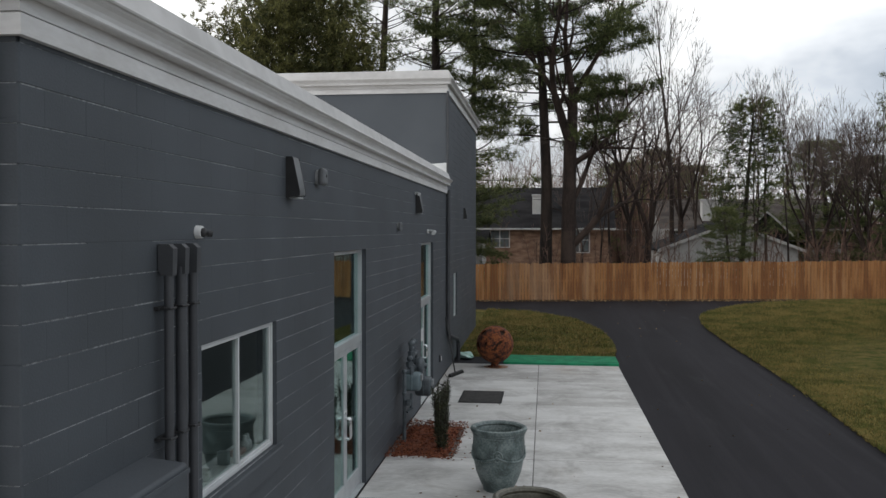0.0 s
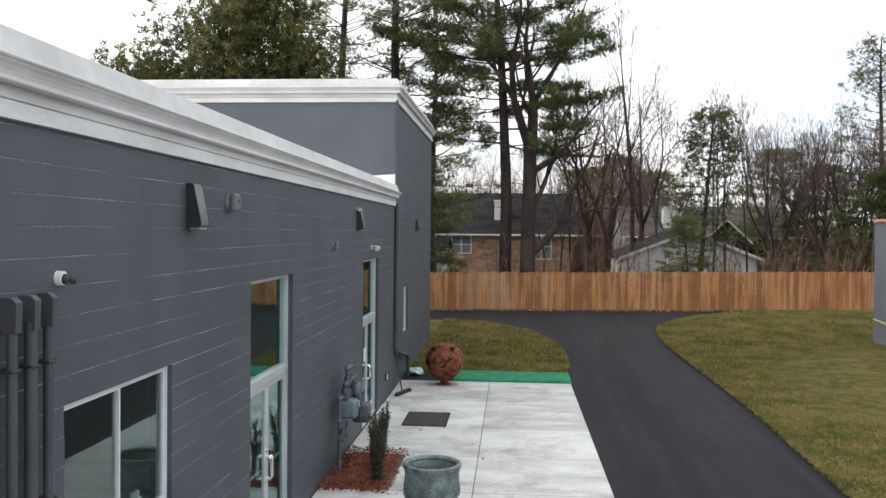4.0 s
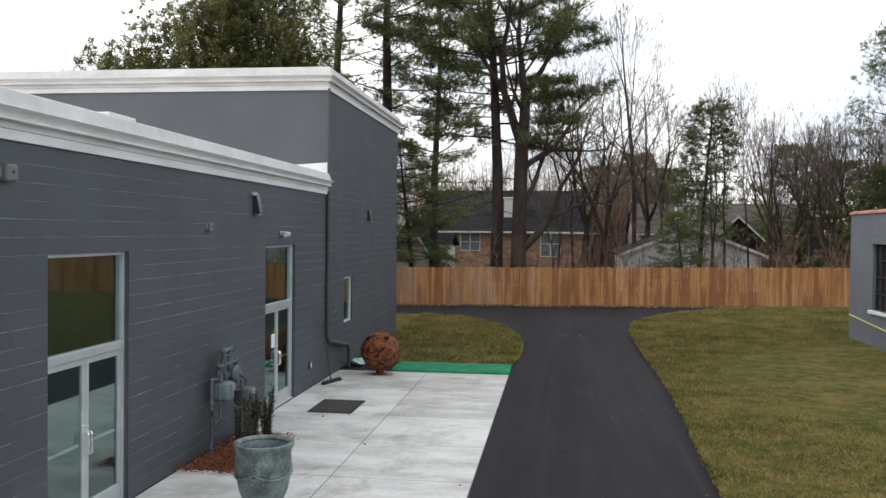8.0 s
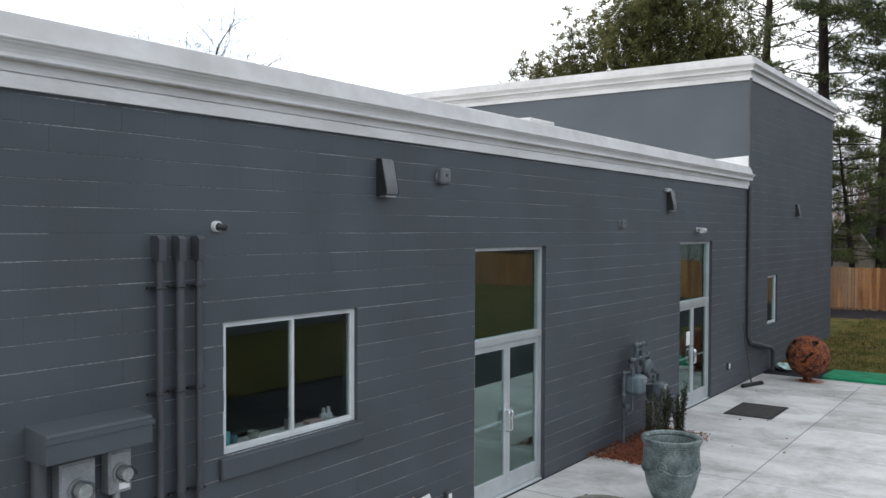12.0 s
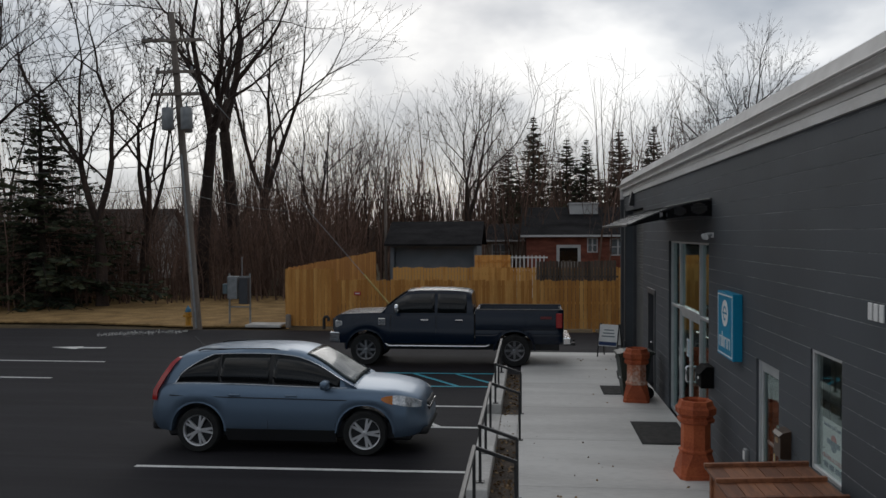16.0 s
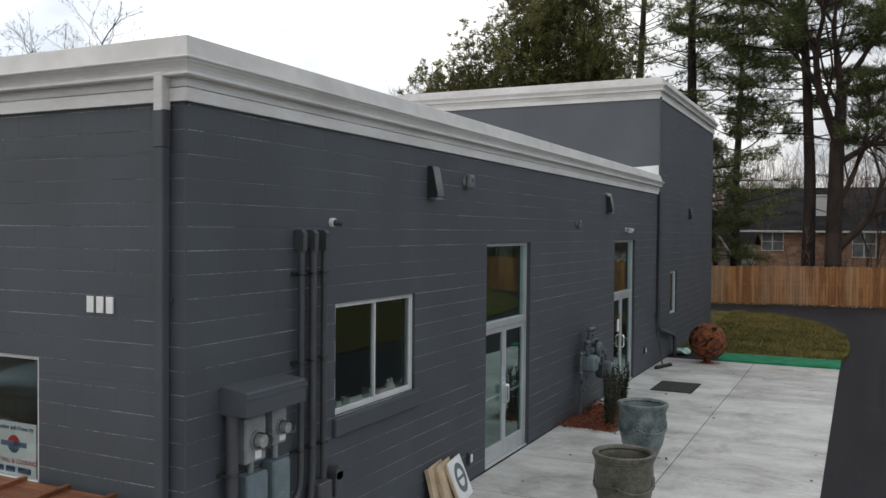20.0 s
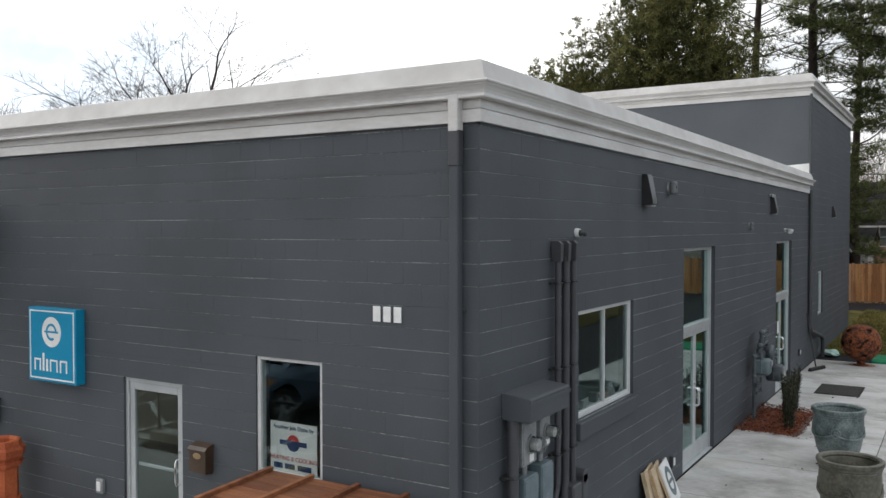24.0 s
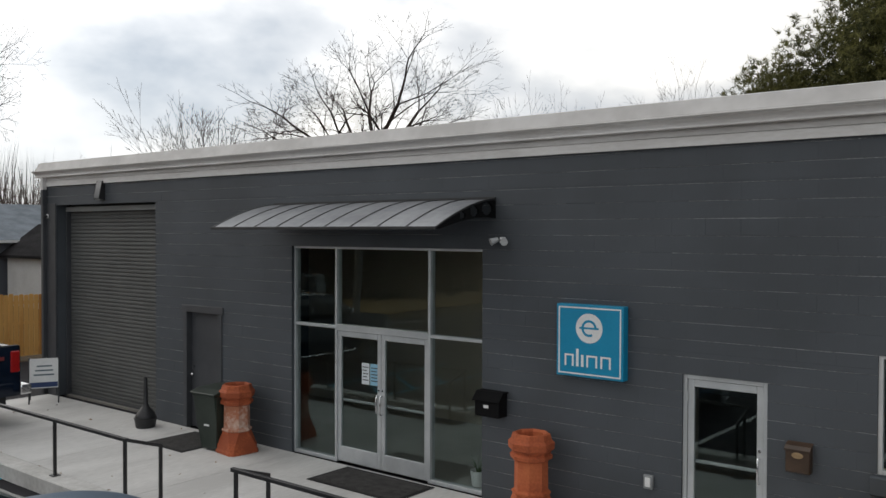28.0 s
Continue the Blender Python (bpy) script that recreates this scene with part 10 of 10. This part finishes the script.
M_DEADLEAF = island(mat("dead_leaves", (0.10, 0.055, 0.025), (0.30, 0.20, 0.10), rough=0.9, scale=5, bump=0.0), 0.7)
scatter("leaf_litter", "brown dead leaves along the fence's foot", "leaves", 1500, lambda r: (r.uniform(-8, 24), 43.0 - abs(r.gauss(0, 0.22))), lambda x, y: ground_h(x, y) + 0.0, (0.06, 0.14), M_DEADLEAF, 61)
scatter("leaf_litter", "a few dead leaves blown over the drive", "leaves", 45, lambda r: (r.uniform(2.1, 5.6), r.uniform(8, 42)), lambda x, y: ground_h(x, y) - 0.02, (0.03, 0.08), M_DEADLEAF, 62)
scatter("leaf_litter", "a few dead leaves on the walkway and patio", "leaves", 90, lambda r: (r.uniform(-21, -3), r.uniform(1.0, 3.9)) if r.random() < 0.6 else (r.uniform(-2.4, 1.9), r.uniform(6, 23)), lambda x, y: 0.006, (0.03, 0.07), M_DEADLEAF, 63)
scatter("leaf_litter", "dead leaves caught in the kerb trench", "leaves", 500, lambda r: (r.uniform(-18, -3), r.uniform(0.62, 0.92)), lambda x, y: -0.012, (0.04, 0.09), M_DEADLEAF, 64)
M_BLADE = island(mat("grass_blades", (0.062, 0.076, 0.020), (0.27, 0.205, 0.075), rough=0.9, scale=0.9, fine=7, bump=0.0, c3=(0.138, 0.128, 0.040), spec=0.15), 0.6)
stained(M_BLADE, (0.28, 0.215, 0.08), 0.42, 0.47, 0.60, 0.4, (1, 1.5, 1))
stained(M_BLADE, (0.066, 0.096, 0.021), 0.85, 0.48, 0.60, 0.7, (1, 1.3, 1))
stained(M_BLADE, (0.28, 0.215, 0.08), 2.2, 0.46, 0.68, 0.6)


def lawn_grass(name, label, n, area, seed):
    rng = random.Random(seed)
    sh_ = Shape()
    for i in range(n):
        x, y = area(rng)
        z = ground_h(x, y) + 0.03
        big = 0.8 + max(0.0, y - 9) / 18
        for k in range(2):
            d = Vector((rng.gauss(0, 0.6), rng.gauss(0, 0.6), 1)).normalized()
            sh_.blade(Vector((x + rng.gauss(0, 0.02), y + rng.gauss(0, 0.02), z)), d, rng.uniform(0.03, 0.07) * big, 0.015 * big, rng)
    return tagged(new(name, sh_.mesh(name, M_BLADE)), label, "grass", kind="stuff")


def edge_x(y):
    for (xa, ya), (xb, yb) in zip(EDGE_E, EDGE_E[1:]):
        if ya <= y <= yb:
            return xa + (xb - xa) * (y - ya) / max(yb - ya, 1e-6)
    return EDGE_E[-1][0]


def east_area(r):
    while True:
        y = 9 + 33 * r.random() ** 1.15
        x = edge_x(y) - 0.06 + 13 * r.random()
        if x < 13.2 or y > 32.7:
            return x, min(y, 42.4)


def west_area(r):
    while True:
        x, y = r.uniform(XS + 0.05, 2.1), r.uniform(25.3, 38)
        lim = lerp_table([(25.2, 2.0), (28.1, 2.2), (31.3, 1.95), (34.6, 1.1), (37.2, -0.7), (38.2, -2.6)], y)
        if x < lim:
            return x, y


lawn_grass("grass", "short patchy green and straw grass blades of the lawn", 190000, east_area, 71)
lawn_grass("grass", "short patchy green and straw grass blades beside the tall block", 14000, west_area, 72)
scatter("leaf_litter", "small tan leaf scraps strewn over the lawn", "leaves", 4200, lambda r: east_area(r), lambda x, y: ground_h(x, y) + 0.05, (0.02, 0.05), M_DEADLEAF, 65)
scatter("leaf_litter", "small tan leaf scraps strewn over the grass strip", "leaves", 1200, west_area, lambda x, y: ground_h(x, y) + 0.05, (0.03, 0.085), M_DEADLEAF, 66)
rngg = random.Random(4)
gv = Shape()
for i in range(420):
    px, dd = rngg.uniform(265, 420), 33.0 + rngg.gauss(0, 0.22)
    x, y = west(px, dd)
    p = Vector((x, y, 0.01))
    d = rand_dir(rngg)
    gv.leafq(p, d, rngg.uniform(0.03, 0.08), 0.06, rngg)
tagged(new("gravel", gv.mesh("gravel", M_KERB)), "pale gravel spilled at the edge of the asphalt", "gravel", kind="stuff")

# far tree line that closes the horizon
M_FAR = island(mat("hazy_far_woods", (0.048, 0.036, 0.031), (0.120, 0.092, 0.078), rough=0.95, scale=0.2, bump=0.0), 0.6)


def tree_belt(name, label, r0, a0, a1, hmin, hmax, seed):
    rng = random.Random(seed)
    verts, faces = [], []
    n_ = int((a1 - a0) * 3)
    for i in range(n_ + 1):
        a = radians(a0 + (a1 - a0) * i / n_)
        verts += [(-3 - r0 * math.sin(a), r0 * math.cos(a), -0.5), (-3 - r0 * math.sin(a), r0 * math.cos(a), hmin * (0.50 + 0.2 * noise.noise(Vector((a * 9, seed, 1)))))]
    for i in range(n_):
        faces.append((2 * i, 2 * i + 2, 2 * i + 3, 2 * i + 1))
    for i in range(int((a1 - a0) * 110)):
        a = radians(rng.uniform(a0, a1))
        rr = r0 + rng.uniform(-7, 3)
        h = (hmin + (hmax - hmin) * (0.5 + 0.7 * noise.noise(Vector((a * 7, seed, 0))))) * rng.uniform(0.3, 1.15)
        w = rng.uniform(0.03, 0.10)
        x, y = -3 - rr * math.sin(a), rr * math.cos(a)
        ux, uy, k = math.cos(a) * w, math.sin(a) * w, len(verts)
        t = rng.gauss(0, 0.9)
        verts += [(x - ux, y - uy, -0.5), (x + ux, y + uy, -0.5), (x + t * 2 * math.cos(a), y + t * 2 * math.sin(a), h)]
        faces.append((k, k + 1, k + 2))
    me = bpy.data.meshes.new(name)
    me.from_pydata(verts, [], faces)
    me.materials.append(M_FAR)
    return tagged(new(name, me), label, "woods", kind="structure")


tree_belt("backdrop", "distant brown line of leafless woods", 118, -45, 150, 4.0, 7.5, 5)
tree_belt("backdrop", "distant brown line of leafless woods", 150, -180, 180, 5.0, 9.0, 6)
tree_belt("backdrop", "dense brown leafless wood past the parking lot", 104, 62, 114, 8.0, 13.0, 7)


# ---- blockwork, laid last ----
rng_b = random.Random(11)
lay_blocks(wall_east, 0.016, YH - YF, EAVE + 0.08, HOLES_E[:3], (0.0, 5.6, 0.8, 4.7), rng_b)
lay_blocks(wall_tall_east, YH - YF, YN - YF, EAVE_H + 0.02, HOLES_E[3:], (YH - YF, YH - YF + 3.2, 0.6, 7.2), rng_b)
lay_blocks(wall_south, 0.0, XS - XW - 0.016, EAVE + 0.08, HOLES_S, (XS - XW - 5.9, 99, 0.8, 4.7), rng_b)
corner = thing("wall_corner", "rounded dark grey block corner of the shop", "wall", pose(XS, YF, 0), kind="structure")
bm = B()
arc = [(-0.0165, 0.0)] + [(-0.014 + 0.014 * math.sin(t * math.pi / 12), 0.014 - 0.014 * math.cos(t * math.pi / 12)) for t in range(7)] + [(0.0, 0.0165), (-0.0165, 0.0165)]
ring_faces(bm, [[(x, y, z) for x, y in arc] for z in (0.0005, COURSE - 0.0045)])
cb = finish(bm, "corner_block")
cb.materials.append(M_BLOCK)
for r in range(23):
    piece("corner_block", cb, corner, (0, 0, r * COURSE))
bm = B()
box(bm, (-0.075, 0.006, 0), (-0.006, 0.075, 4.62))
part("core", bm, M_BLOCK, corner)
